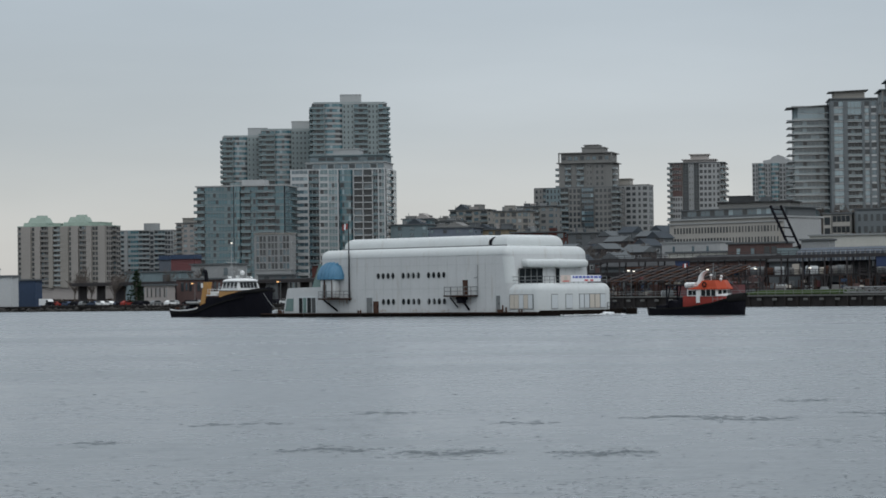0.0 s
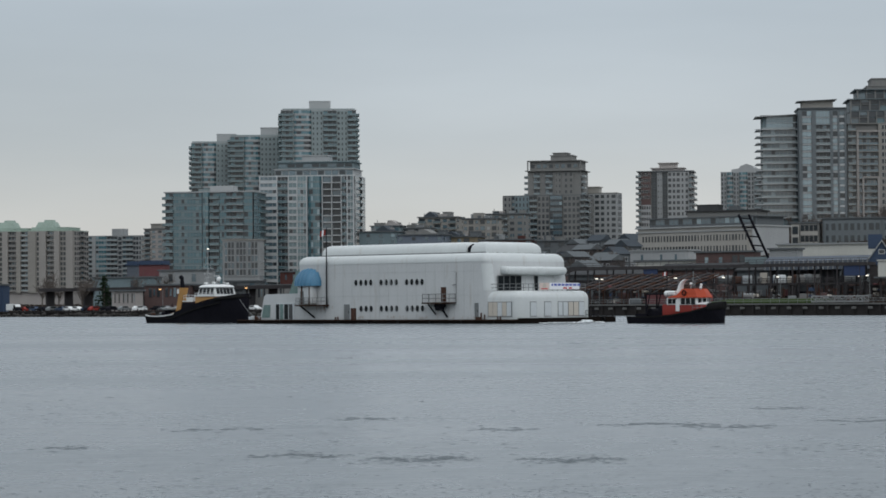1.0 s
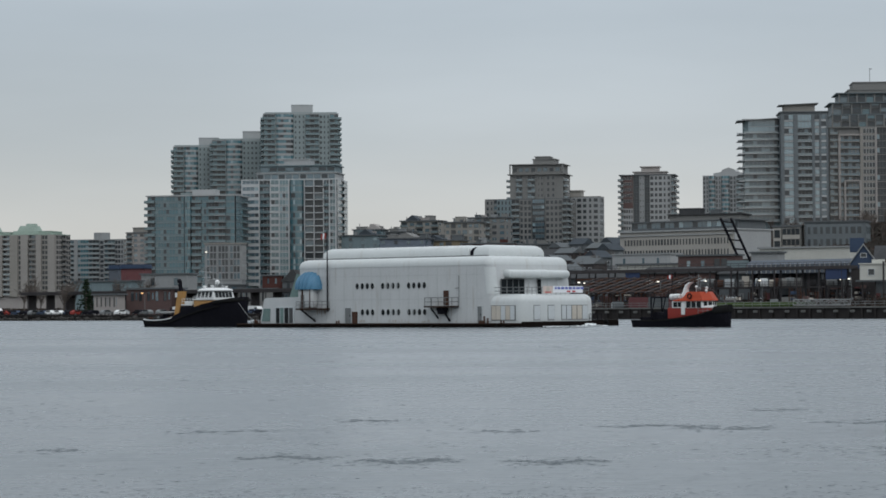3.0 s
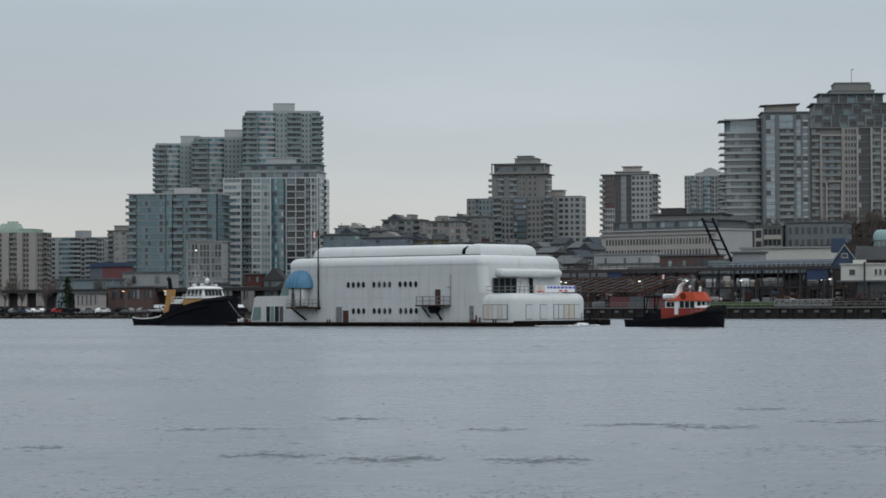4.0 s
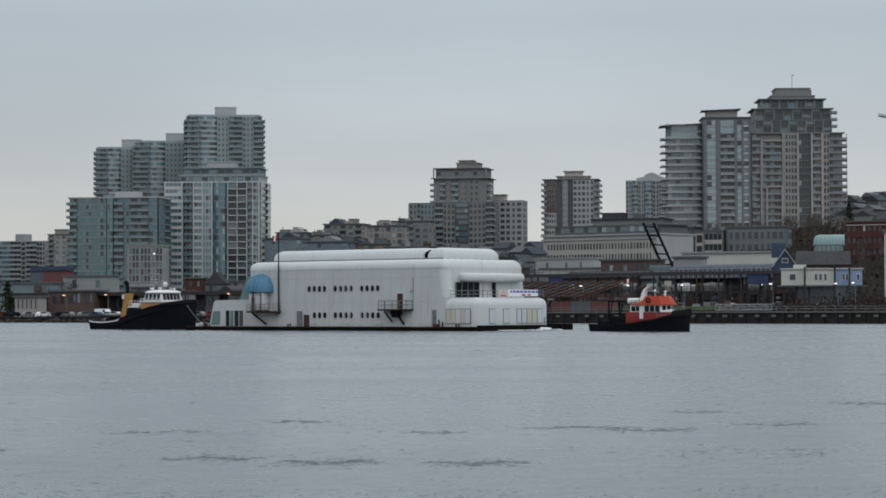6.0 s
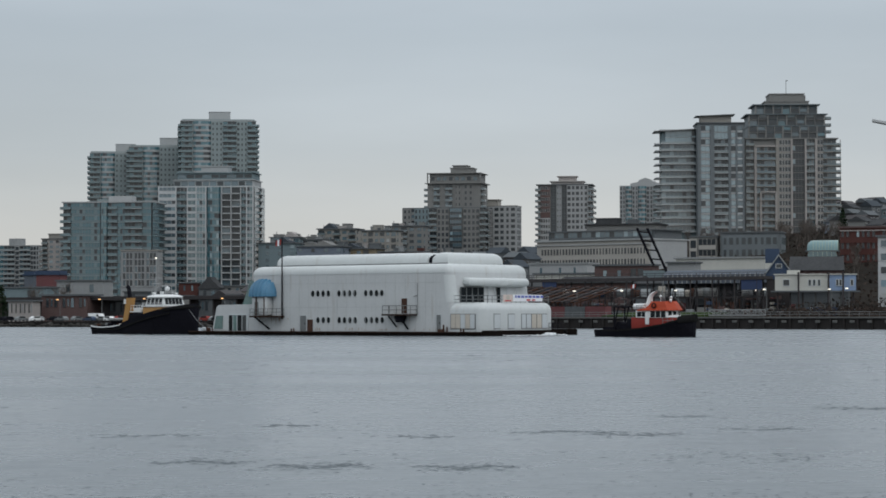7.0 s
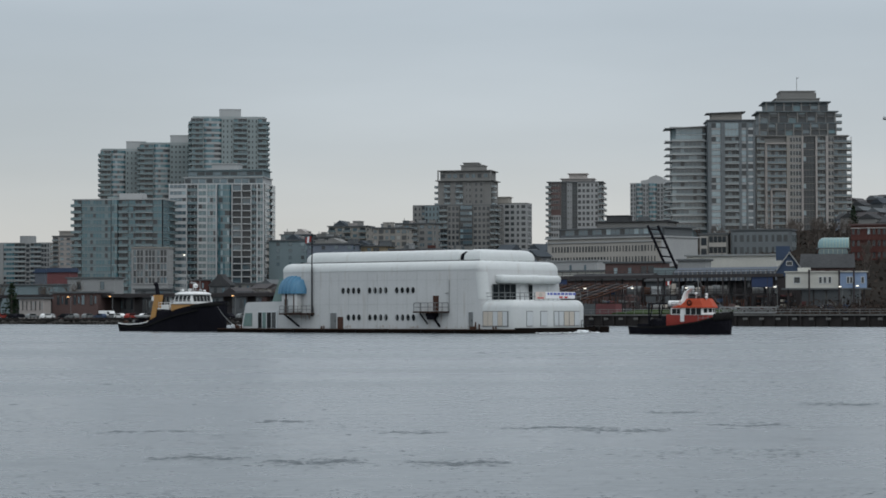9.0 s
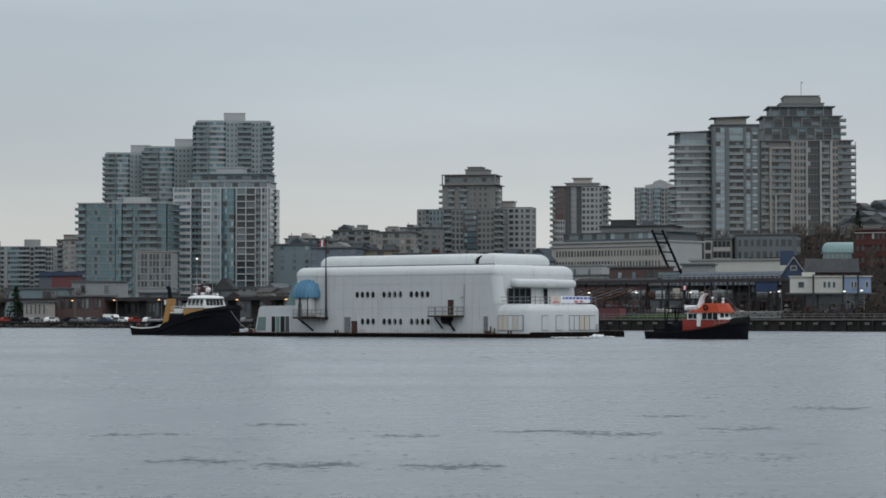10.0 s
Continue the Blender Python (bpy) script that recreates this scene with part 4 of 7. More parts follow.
    w = wa * 0.36
    loft(bm, [[(3 - w, y, zt), (3 + w, y, zt), (3 + w, y, zt + 1.8), (3 + w * 0.5, y, zt + 2.6), (3 + w * 0.4, y, zt + 4.0), (3, y, zt + 5.4), (3 - w * 0.4, y, zt + 4.0), (3 - w * 0.5, y, zt + 2.6), (3 - w, y, zt + 1.8)] for y in (-wb * 0.48, wb * 0.45)])
    part("gabled_top", bm, CONC_PALE, e)
    # slab and terraced towers on the slope
    e, wa, wb, zt = block("residential_tower", 428, 494, 1060, 327, -2, 0.9, CONC_GREEN, "grey tower wing with long projecting balconies", {}, roof_m=CONCRETE, lip=0.9)
    st = 2.87
    zb = 3.1 + 140 * UNIT * 1060
    wing = dict(storey=st, wall=CONC_GREEN, slab=FRAME_WHITE, glass=GLASS_GREY)
    strips(e, wa, wb, zt, zt - 2 * st, ((0.10, 0.98, "gls", {"n": 6, "hr": 0.8, "dep": 0.1, "glass": GLASS_SKY, "rail": GLASS_SKY}),), **wing)
    strips(e, wa, wb, zt - 2 * st, zb, ((0.0, 0.80, "gls", {"n": 7, "hr": 0.74, "dep": 0.05, "rail": GLASS_DARK}), (0.80, 1.0, "rec", {"n": 2, "dep": 0.8})), **wing)
    strips(e, wa, wb, zt - 2 * st, zb, ((0.0, 1.0, "gls", {"n": 7, "hr": 0.74, "dep": 0.05}),), side="left", **wing)
    bm = bmesh.new()
    loft(bm, [[(-wa / 2 - 3.2, y, zt - 0.4), (-wa / 2 - 3.2, y, zt - 0.15), (wa / 2, y, zt + 0.8), (wa / 2, y, zt + 0.5)] for y in (-wb / 2 - 2.4, wb / 2)])
    part("canopy", bm, CONC_PALE, e, "thin pale roof canopy that slopes to its tip")
    k = 1
    while zt - (k + 1) * st > zb:
        bm = bmesh.new()
        z = zt - (k + 1) * st
        box(bm, (-1.3, -wb / 2 - 0.8, z + 0.15), (wa + 2.6 + (1.2 if k == 1 else 0), 1.6, 0.28))
        box(bm, (-0.9, -wb / 2 - 1.52, z + 0.62), (wa * 0.9, 0.05, 0.72), mi=1)
        box(bm, (-wa / 2 - 1.4, 2, z + 0.15), (2.4, wb * 0.9, 0.28))
        part("balcony", bm, (FRAME_WHITE, RAIL_PALE), e)
        k += 1
    e, wa, wb, zt = block("residential_tower", 490, 575, 1050, 340, -2, 1.0, CONC_MID, "grey concrete residential tower with tall windows and a flat canopy roof", {})
    drk = dict(storey=st, wall=CONC_MID, slab=CONC_PALE, glass=GLASS_GREY)
    zb = 3.1 + 125 * UNIT * 1050
    strips(e, wa, wb, zt - 1.0, zb, ((0.0, 0.07, "sol", {"n": 0, "dep": 1.2}), (0.07, 0.27, "gls", {"n": 2, "hr": 0.72, "dep": 0.5, "glass": GLASS_SKY, "rail": CONC_PALE}), (0.27, 0.36, "sol", {"n": 0, "dep": 1.2}), (0.36, 0.66, "rec", {"n": 4, "dep": 1.3, "top": zt - 1 - 2 * st}),
                                     (0.36, 0.66, "gls", {"n": 4, "hr": 0.9, "dep": 0.4, "glass": GLASS_SKY, "low": zt - 1 - 2 * st, "rail": GLASS_SKY}), (0.66, 0.72, "sol", {"n": 0, "dep": 1.2}),
                                     (0.72, 0.82, "gls", {"n": 1, "hr": 0.68, "dep": 0.5, "rail": CONC_PALE, "glass": GLASS_SKY}), (0.82, 0.86, "sol", {"n": 0, "dep": 0.9}), (0.86, 0.97, "gls", {"n": 1, "hr": 0.68, "dep": 0.5, "rail": FRAME_WHITE}), (0.97, 1.0, "sol", {"n": 0, "dep": 0.9})), **drk)
    strips(e, wa, wb, zt, zb, ((0.1, 0.9, "sol", {"n": 4, "wr": 0.5}),), side="right", **drk)
    crown(e, "plant_room", CONC_BEIGE, -1.5, 0, zt, wa * 0.66, 10, 3.4, 0.3)
    bm = bmesh.new()
    loft(bm, [[(-wa * 0.33 - 3.8, y, zt + 3.3), (-wa * 0.33 - 3.8, y, zt + 3.5), (wa * 0.33, y, zt + 4.2), (wa * 0.33, y, zt + 3.9)] for y in (-6.5, 5)])
    part("canopy", bm, CONC_DARK, e, "thin dark canopy over the plant room")
    e, wa, wb, zt = block("residential_tower", 573, 736, 1065, 312, -2, 0.7, CONC_TAUPE, "beige terraced tower with open upper frames and corner balconies", {}, lip=1.0, roof_m=CONC_TAUPE)
    ter = dict(storey=st, wall=CONC_BEIGE, slab=CONC_BEIGE, glass=GLASS_GREY)
    zb = 3.1 + 140 * UNIT * 1065
    strips(e, wa, wb, zt, zb, ((0.0, 0.09, "rec", {"n": 2, "dep": 0.7, "slab": CONC_BEIGE}), (0.09, 0.115, "sol", {"n": 0, "dep": 1.3, "wall": BEIGE_FAR, "top": zt - 3.2}), (0.115, 0.33, "rec", {"n": 5, "dep": 1.2, "top": zt - 3.2, "rail": GLASS_GREY, "slab": CONC_BEIGE}), (0.33, 0.365, "sol", {"n": 0, "dep": 1.4}),
                               (0.365, 0.495, "sol", {"n": 4, "wr": 0.74, "hr": 0.56, "dep": 1.0, "slab": FRAME_WHITE}), (0.495, 0.515, "sol", {"n": 0, "dep": 1.6, "wall": BEIGE_FAR}), (0.515, 0.65, "gls", {"n": 4, "hr": 0.7, "dep": 0.1, "glass": GLASS_DARK, "rail": GLASS_DARK, "wall": CONC_DARK}),
                               (0.65, 0.67, "sol", {"n": 0, "dep": 1.5, "wall": BEIGE_FAR}), (0.67, 0.765, "rec", {"n": 3, "dep": 1.0, "slab": CONC_TAUPE}), (0.765, 0.79, "sol", {"n": 0, "dep": 1.5, "wall": BEIGE_FAR}), (0.79, 0.855, "sol", {"n": 2, "wr": 0.7, "hr": 0.56, "dep": 0.8, "slab": FRAME_WHITE}),
                               (0.855, 1.0, "rec", {"n": 3, "dep": 1.2, "rail": GLASS_GREY, "slab": CONC_BEIGE})), **ter)
    strips(e, wa, wb, zt, zb, ((0.0, 0.3, "rec", {"n": 2, "dep": 2.2}), (0.3, 0.7, "sol", {"n": 3}), (0.7, 1.0, "rec", {"n": 2, "dep": 2.2})), side="right", **ter)
    bm = bmesh.new()
    box(bm, (-wa * 0.275, -wb / 2 - 0.7, zt - 3.0), (wa * 0.26, 1.5, 0.7))
    part("frame_head", bm, BEIGE_FAR, e)
    bm = bmesh.new()
    box(bm, (-wa * 0.255, -wb / 2 - 0.9, zt - 22.5), (wa * 0.17, 1.6, 0.6))
    for fx in (-0.34, -0.17):
        box(bm, (wa * fx, -wb / 2 - 0.9, (zt - 22.5 + zb) / 2), (0.8, 1.6, zt - 22.5 - zb))
    part("frame_head", bm, BEIGE_FAR, e)
    k = 1
    while zt - k * st > zb:
        bm = bmesh.new()
        box(bm, (wa / 2 + 1.3, -wb * 0.3, zt - k * st), (2.6, 5.0, 0.28))
        rod(bm, (wa / 2 + 2.3, -wb * 0.3 - 2.2, zt - k * st), (wa / 2 + 2.3, -wb * 0.3 - 2.2, zt - (k - 1) * st), 0.16, 6)
        box(bm, (wa / 2 + 1.4, -wb * 0.3 - 2.4, zt - k * st + 0.6), (2.2, 0.06, 0.8), mi=1)
        part("balcony", bm, (BEIGE_FAR, RAIL_PALE), e)
        k += 1
    for x, sx, z, hh in ((-1.5, 32.5, 0, 5.6), (-1.5, 32.0, 5.6, 5.0), (-1.5, 26, 10.6, 4.2), (-1.0, 18.5, 14.8, 1.6), (-1.0, 14.6, 16.4, 3.2)):
        crown(e, "upper_storey", CONC_TAUPE if z > 14 else MULLION, x, 0, zt + z, sx, wb * (0.9 - z * 0.02), hh, 1.4 if z in (5.6, 10.6) else 0.3)
        y = -wb * (0.9 - z * 0.02) / 2
        if z < 14:
            n = int(sx / 3.6)
            for i in range(n + 1):
                bm = bmesh.new()
                box(bm, (x - sx / 2 + sx * i / n, y - 0.7, zt + z + hh / 2), (0.35 if i % 2 else 0.6, 0.5, hh))
                part("column", bm, CONC_TAUPE, e)
            for i in range(n):
                for kk in range(2 if hh > 4.5 else 1):
                    put("window", window_mesh(3.3, 2.4, MULLION, (GLASS_GREY, GLASS_DARK, GLASS_DARK, GLASS_DARK, GLASS_TEAL)[(i * 3 + kk * 2 + int(z)) % 5]), e,
                        (x - sx / 2 + (i + 0.5) * sx / n, y - 0.02, zt + z + 1.6 + kk * 2.6))
                    if (i + kk) % 3:
                        put("balcony", balcony_mesh(3.2, 0.9, CONC_TAUPE, GLASS_DARK), e, (x - sx / 2 + (i + 0.5) * sx / n, y, zt + z + 0.25 + kk * 2.6))
    strips(e, 14.6, 9, zt + 19.4, zt + 16.6, ((0.0, 1.0, "sol", {"n": 4, "wr": 0.5, "hr": 0.5, "dep": 0.2, "wall": CONC_TAUPE}),), seed=2, **ter)
    bm = bmesh.new()
    rod(bm, (-0.5, 0, zt + 19), (-0.5, 0, zt + 26.5), 0.12, 6)
    box(bm, (-0.1, 0, zt + 26.1), (0.9, 0.1, 0.35))
    part("mast", bm, GREY_STEEL, e)
    for z in (2.9, 5.8, 8.7):
        put("balcony", balcony_mesh(4, 3, CONC_TAUPE, RAIL_GLASS), e, (14.6, -wb * 0.3, zt + z), 90)
    # town on the slope below
    block("low_rise_building", 196, 318, 790, 91, -38, 0.3, CONC_PALE, "plain pale workshop with a flat roof", {"front": "SSPSSSPSSPSS"}, storey=4.5, zfrom=60, lip=0.3, roof_m=CONCRETE, glass_b=GLASS_DARK)
    e, wa, wb, zt = block("warehouse", 208, 474, 850, 134, -42, 0.43, STONE_PALE, "long beige office building with rows of tall windows", {}, lip=0.7, roof_m=CONC_PALE)
    strips(e, wa, wb, zt - 1.8, zt - 13.2, ((0.04, 0.97, "sol", {"n": 34, "wr": 0.52, "hr": 0.46, "dep": 0.25, "slab": CONC_BEIGE}),), storey=3.75, wall=STONE_PALE, glass=GLASS_DARK)
    bm = bmesh.new()
    box(bm, (0, -wb / 2 - 0.3, zt - 1.3), (wa, 0.5, 0.4))
    part("string_course", bm, CONC_PALE, e)
    crown(e, "set_back_storey", CONC_DARK, 0, 2, zt + 0.4, wa * 0.94, wb * 0.74, 3.0, 0.9)
    strips(e, wa * 0.94, wb * 0.55, zt + 3.3, zt + 0.4, ((0.02, 0.98, "gls", {"n": 22, "hr": 0.7, "dep": 0.3, "rail": CONC_DARK}),), storey=2.8, wall=CONC_DARK, slab=CONC_TAUPE, glass=GLASS_GREY)
    bm = bmesh.new()
    box(bm, (wa / 2 + 0.2, 0, zt - 6), (0.3, wb * 0.98, 12.5))
    part("blank_gable", bm, CONC_PALE, e, "blank pale side wall")
    e, wa, wb, zt = block("low_rise_building", 296, 440, 1010, 161, -20, 0.5, CONC_TAUPE, "dark flat-roofed block behind the long office building", {"front": "SDSSDDSSDSDS"}, storey=3.6, zfrom=150, lip=0.8, roof_m=ROOF_DARK)
    crown(e, "roof_hut", ROOF_DARK, -wa * 0.25, 0, zt + 0.4, wa * 0.3, wb * 0.5, 2.2, 0.2)
    crown(e, "roof_hut", CONC_DARK, wa * 0.1, 0, zt + 0.4, wa * 0.12, wb * 0.4, 1.6, 0.1)
    e, wa, wb, zt = block("office_building", 532, 652, 900, 146, -16, 0.6, CONC_MID, "grey-green office building with square dark windows", {}, lip=0.5, roof_m=CONC_DARK)
    for side in ("front", "right"):
        strips(e, wa, wb, zt - 0.8, zt - 9.6, ((0.03, 0.97, "sol", {"n": 9 if side == "front" else 5, "dep": 0.4, "wr": 0.55, "hr": 0.5}),), storey=4.3, side=side, wall=CONC_MID, slab=CONC_GREEN, glass=GLASS_DARK, sky=GLASS_GREY)
    e, wa, wb, zt = block("office_building", 478, 534, 905, 138, -16, 0.6, CONC_TAUPE, "taupe office wing with wide dark windows", {}, lip=0.4, roof_m=CONC_DARK)
    strips(e, wa, wb, zt - 0.6, zt - 10, ((0.03, 0.3, "sol", {"n": 1}), (0.35, 0.97, "gls", {"n": 4, "glass": GLASS_DARK, "rail": STONE_PALE})), storey=3.9, wall=STONE_PALE, slab=CONC_TAUPE)
    # slate-roofed hall beside the gabled house
    p = spot(705, 700)
    hall = bare("slate_roofed_hall", pose(p.x, p.y, 0, 0, 0, -10), "long brown hall with a dark slate roof", "building")
    w = 92 * UNIT * 700
    z1, z2 = ez(80, 700), ez(104, 700)
    bm = bmesh.new()
    box(bm, (0, 5, (z1 + p.z - 3) / 2), (w, 10, z1 - p.z + 3))
    part("wall", bm, SHED_BROWN, hall)
    bm = bmesh.new()
    loft(bm, [[(x, -0.8, z1 - 0.2), (x, 10.8, z1 - 0.2), (x * 0.96, 5.4, z2), (x * 0.96, 4.6, z2)] for x in (-w / 2 - 0.5, w / 2 + 0.5)])
    part("roof", bm, ROOF_DARK, hall, "dark slate roof")
    for i in range(6):
        put("window", window_mesh(1.2, 1.6, BEIGE_FAR, GLASS_DARK), hall, (-w / 2 + (i + 0.5) * w / 6, -0.02, z1 - 1.8))
    e, wa, wb, zt = block("brick_building", 744, 860, 800, 155, -24, 0.8, BRICK, "old red brick building with rows of sash windows", {"front": "PPSPPPPSPP", "right": "PPPP"}, storey=3.8, zfrom=75, frame_m=SHED_BROWN, glass_m=GLASS_DARK, roof_m=SHED_BROWN, lip=0.5)
    for k in (0, 1, 2):
        bm = bmesh.new()
        box(bm, (0, -wb / 2 - 0.2, zt - 0.9 - k * 3.8), (wa, 0.4, 0.3))
        part("string_course", bm, BEIGE_FAR if k == 0 else BRICK, e)
    e, wa, wb, zt = block("glass_roofed_building", 686, 746, 840, 112, -10, 0.7, BRICK, "brick building with a vaulted pale green glass roof", {"front": "GSGSG"}, storey=4, zfrom=80, glass_m=GLASS_TEAL)
    bm = bmesh.new()
    loft(bm, [[(x, wb * 0.42 * k * math.cos(q), zt + 0.4 + 3.5 * k * math.sin(q)) for q in [math.pi * i / 10 for i in range(11)]] for x, k in ((-wa * 0.5, 0.45), (-wa * 0.46, 0.75), (-wa * 0.38, 0.95), (-wa * 0.3, 1.0), (wa * 0.5, 1.0))])
    part("vaulted_roof", bm, VAULT, e, "vaulted pale green glass roof", smooth=True)
    for i in range(9):
        bm = bmesh.new()
        x = -wa * 0.3 + i * wa * 0.1
        loft(bm, [[(x + o, wb * 0.425 * math.cos(q), zt + 0.42 + 3.55 * math.sin(q)) for q in [math.pi * j / 10 for j in range(11)]] for o in (-0.12, 0.12)], cap=False)
        part("glazing_bar", bm, ROOF_GREEN, e)
    strips(e, wa, wb, zt, zt - 6, ((0.05, 0.95, "gls", {"n": 6, "glass": GLASS_PALE, "rail": RAIL_TEAL}),), storey=3.0, wall=ROOF_GREEN, slab=ROOF_GREEN)
    e, wa, wb, zt = block("white_building", 812, 960, 600, 139, -20, 0.5, FRAME_WHITE, "white low block with dark windows at the waterfront", {"front": "PPPPPP", "left": "PP"}, storey=3.2, zfrom=10)
    # waterfront sheds
    block("shed", 205, 330, 760, 73, -30, 0.3, CREAM, "long pale waterfront shed with blank walls", {"front": "S"}, storey=4)
    block("shed", 312, 425, 745, 88, -30, 0.3, SHED_BROWN, "red-brown waterfront shed with a flat roof", {"front": "SPSPSDDS"}, storey=6, base=4)
    e, wa, wb, zt = block("shed", 455, 632, 720, 101, -26, 0.35, CREAM, "long low cream warehouse with a shallow roof", {"front": "SSSSSSSPSSP"}, storey=4.2, base=4, zfrom=76, roof_m=CONCRETE)
    block("shed", 440, 500, 705, 92, -26, 0.6, CONCRETE, "pale glazed waterfront pavilion", {"front": "GGGG", "right": "GG"}, storey=4.0, glass_m=GLASS_TEAL, base=4, zfrom=70)
    e, wa, wb, zt = block("shed", -675, -622, 900, 73, -20, 0.6, SHED_RED, "faded red metal shed with a blue roof band", {"front": "S"}, storey=5, roof_m=BLUE_PAINT)
    crown(e, "roof_band", BLUE_PAINT, 0, 0, zt + 0.4, wa * 1.02, wb * 1.02, 1.1, 0)
    e, wa, wb, zt = block("shed", -697, -674, 930, 72, -20, 0.6, RIBBED, "grey metal shed with a blue roof band", {"front": "S"}, storey=5, roof_m=BLUE_PAINT)
    crown(e, "roof_band", BLUE_PAINT, 0, 0, zt + 0.4, wa * 1.02, wb * 1.02, 1.1, 0)
    block("shed", -985, -951, 780, 45, -20, 0.8, FRAME_WHITE, "plain white waterfront shed near the quay", {"front": "SS"}, storey=5)
    block("shed", -950, -908, 790, 38, -20, 0.6, BLUE_PAINT, "blue corrugated waterfront shed", {"front": "S"}, storey=5)
    block("shed", -640, -540, 870, 62, -20, 0.4, CONCRETE, "long grey flat-roofed warehouse behind the quay", {"front": "SPSSPS"}, storey=5)
    block("shed", -760, -636, 860, 50, -20, 0.4, CONC_GREEN, "grey flat-roofed warehouse behind the quay", {"front": "SDSSDS"}, storey=5, glass_b=GLASS_DARK)
    for u0, u1, v, m, lab in ((-725, -668, 26, BEIGE_FAR, "low pinkish boarded shed on the quay"), (-668, -560, 36, SHED_BROWN, "low brown flat-roofed quay building"), (-560, -470, 28, CONC_DARK, "low dark quay building"),
                              (-470, -400, 34, CONC_TAUPE, "low taupe quay building with flat roof"), (-400, -300, 30, CONC_DARK, "dark covered quay shed")):
        block("quay_shed", u0, u1, 760, v, -30, 0.4, m, lab, {"front": "SDPDSDPDSDP"}, storey=4.2, group="quay sheds", lip=0.6)


# ---- barge ----
HEADING = -40.12


def pipe_rail(bm, pts, z0, z1, r=0.05, step=1.2):
    for (x0, y0), (x1, y1) in zip(pts, pts[1:]):
        n = max(1, int(math.hypot(x1 - x0, y1 - y0) / step))
        for i in range(n + 1):
            x, y = x0 + (x1 - x0) * i / n, y0 + (y1 - y0) * i / n
            rod(bm, (x, y, z0), (x, y, z1), r, 6)
        for z in (z1, (z0 + z1) / 2):
            rod(bm, (x0, y0, z), (x1, y1, z), r, 6)


def build_barge():
    e = bare("restaurant_barge", pose(0, 380, 0, 0, 0, HEADING), "white streamlined floating restaurant barge with rounded stepped decks", "barge")
    bm = bmesh.new()
    bevelled(bm, (-23.2, 9.2, -0.3), (61.6, 20.0, 1.9), 0.06, 2)
    part("hull", bm, HULL_CONC, e, "low dark wet concrete hull")
    for i in range(9):
        bm = bmesh.new()
        rod(bm, (-50 + i * 6.6, -0.95, 0.02), (-50 + i * 6.6, -0.95, 0.5), 0.16, 8)
        part("fender", bm, RUBBER, e)
    bm = bmesh.new()
    bevelled(bm, (-23.2, -0.86, 0.55), (61.4, 0.14, 0.2), 0.04, 1)
    part("rubbing_strake", bm, STRAKE, e, "dark rusty rubbing strake along the hull edge")
    bm = bmesh.new()
    bevelled(bm, (7.52, 9.2, 0.7), (0.14, 19.9, 0.3), 0.04, 1)
    part("bow_coaming", bm, HULL_CONC, e, "low dark coaming along the bow edge")
    bm = bmesh.new()
    pipe_rail(bm, [(7.3, 15.9), (7.3, 19.0)], 0.6, 1.9, 0.04, 1.0)
    part("bow_rail", bm, BLACK_STEEL, e)
    for x in (-49, -31, 3.5):
        bm = bmesh.new()
        rod(bm, (x - 0.25, -0.5, 0.6), (x - 0.25, -0.5, 1.05), 0.13, 8)
        rod(bm, (x + 0.25, -0.5, 0.6), (x + 0.25, -0.5, 1.05), 0.13, 8)
        part("bollard", bm, RUST, e)
    # main block
    bm = bmesh.new()
    bevelled(bm, (-19.65, 9.3, 5.05), (40.5, 18.6, 9.1), 1.2, 6, lambda m, d: abs(d.z) > 0.9 and m.x > 10 and m.y < 0)
    for q in bm.verts:
        if q.co.x > -3:
            q.co.x += (10.7 - q.co.z) * 0.12
    part("main_house", bm, WHITE, e, "two-storey white panelled house with rounded roof edges", smooth=True)
    bm = bmesh.new()
    bevelled(bm, (-19.65, 9.3, 10.22), (40.6, 18.7, 1.36), 1.15, 8, lambda m, d: m.z > 0.4 or (abs(d.z) > 0.9 and m.x > 10 and m.y < 0))
    for q in bm.verts:
        if q.co.x > -3:
            q.co.x += max(0, 10.2 - q.co.z) * 0.12
    part("roof_edge", bm, WHITE_ROOF, e, "smooth white rounded roof edge", smooth=True)
    # Shadow gap under the roof vaults, drawn as a dark strip.
    bm = bmesh.new()
    box(bm, (-20.0, 9.5, 11.0), (36.2, 13.6, 0.22))
    part("vault_kerb", bm, GREY_STEEL, e, "dark strip standing in for the shadow line below the roof vault")
    for x in range(-38, 0, 2):
        bm = bmesh.new()
        box(bm, (x, -0.005, 5.0), (0.05, 0.03, 8.8))
        part("panel_seam", bm, SEAM, e)
    for z in (4.4, 8.1):
        bm = bmesh.new()
        box(bm, (-19.8, -0.008, z), (38, 0.03, 0.05))
        part("panel_seam", bm, SEAM, e)
    for x0, x1 in ((-37.4, -5.9), (-5.0, -1.9)):
        bm = bmesh.new()
        bevelled(bm, ((x0 + x1) / 2, 9.5, 11.2), (x1 - x0, 13.4, 3.0), 1.3, 6, lambda m, d: m.z > 1)
        part("roof_vault", bm, WHITE_ROOF, e, "rounded white roof vault", smooth=True)
    bm = bmesh.new()
    bevelled(bm, (-5.45, 9.5, 11.1), (1.0, 12.8, 2.6), 0.9, 4, lambda m, d: m.z > 1)
    part("roof_joint", bm, BLACK_STEEL, e, "dark gap between the roof vaults", smooth=True)
    # raised collar at the rounded corner
    bm = bmesh.new()
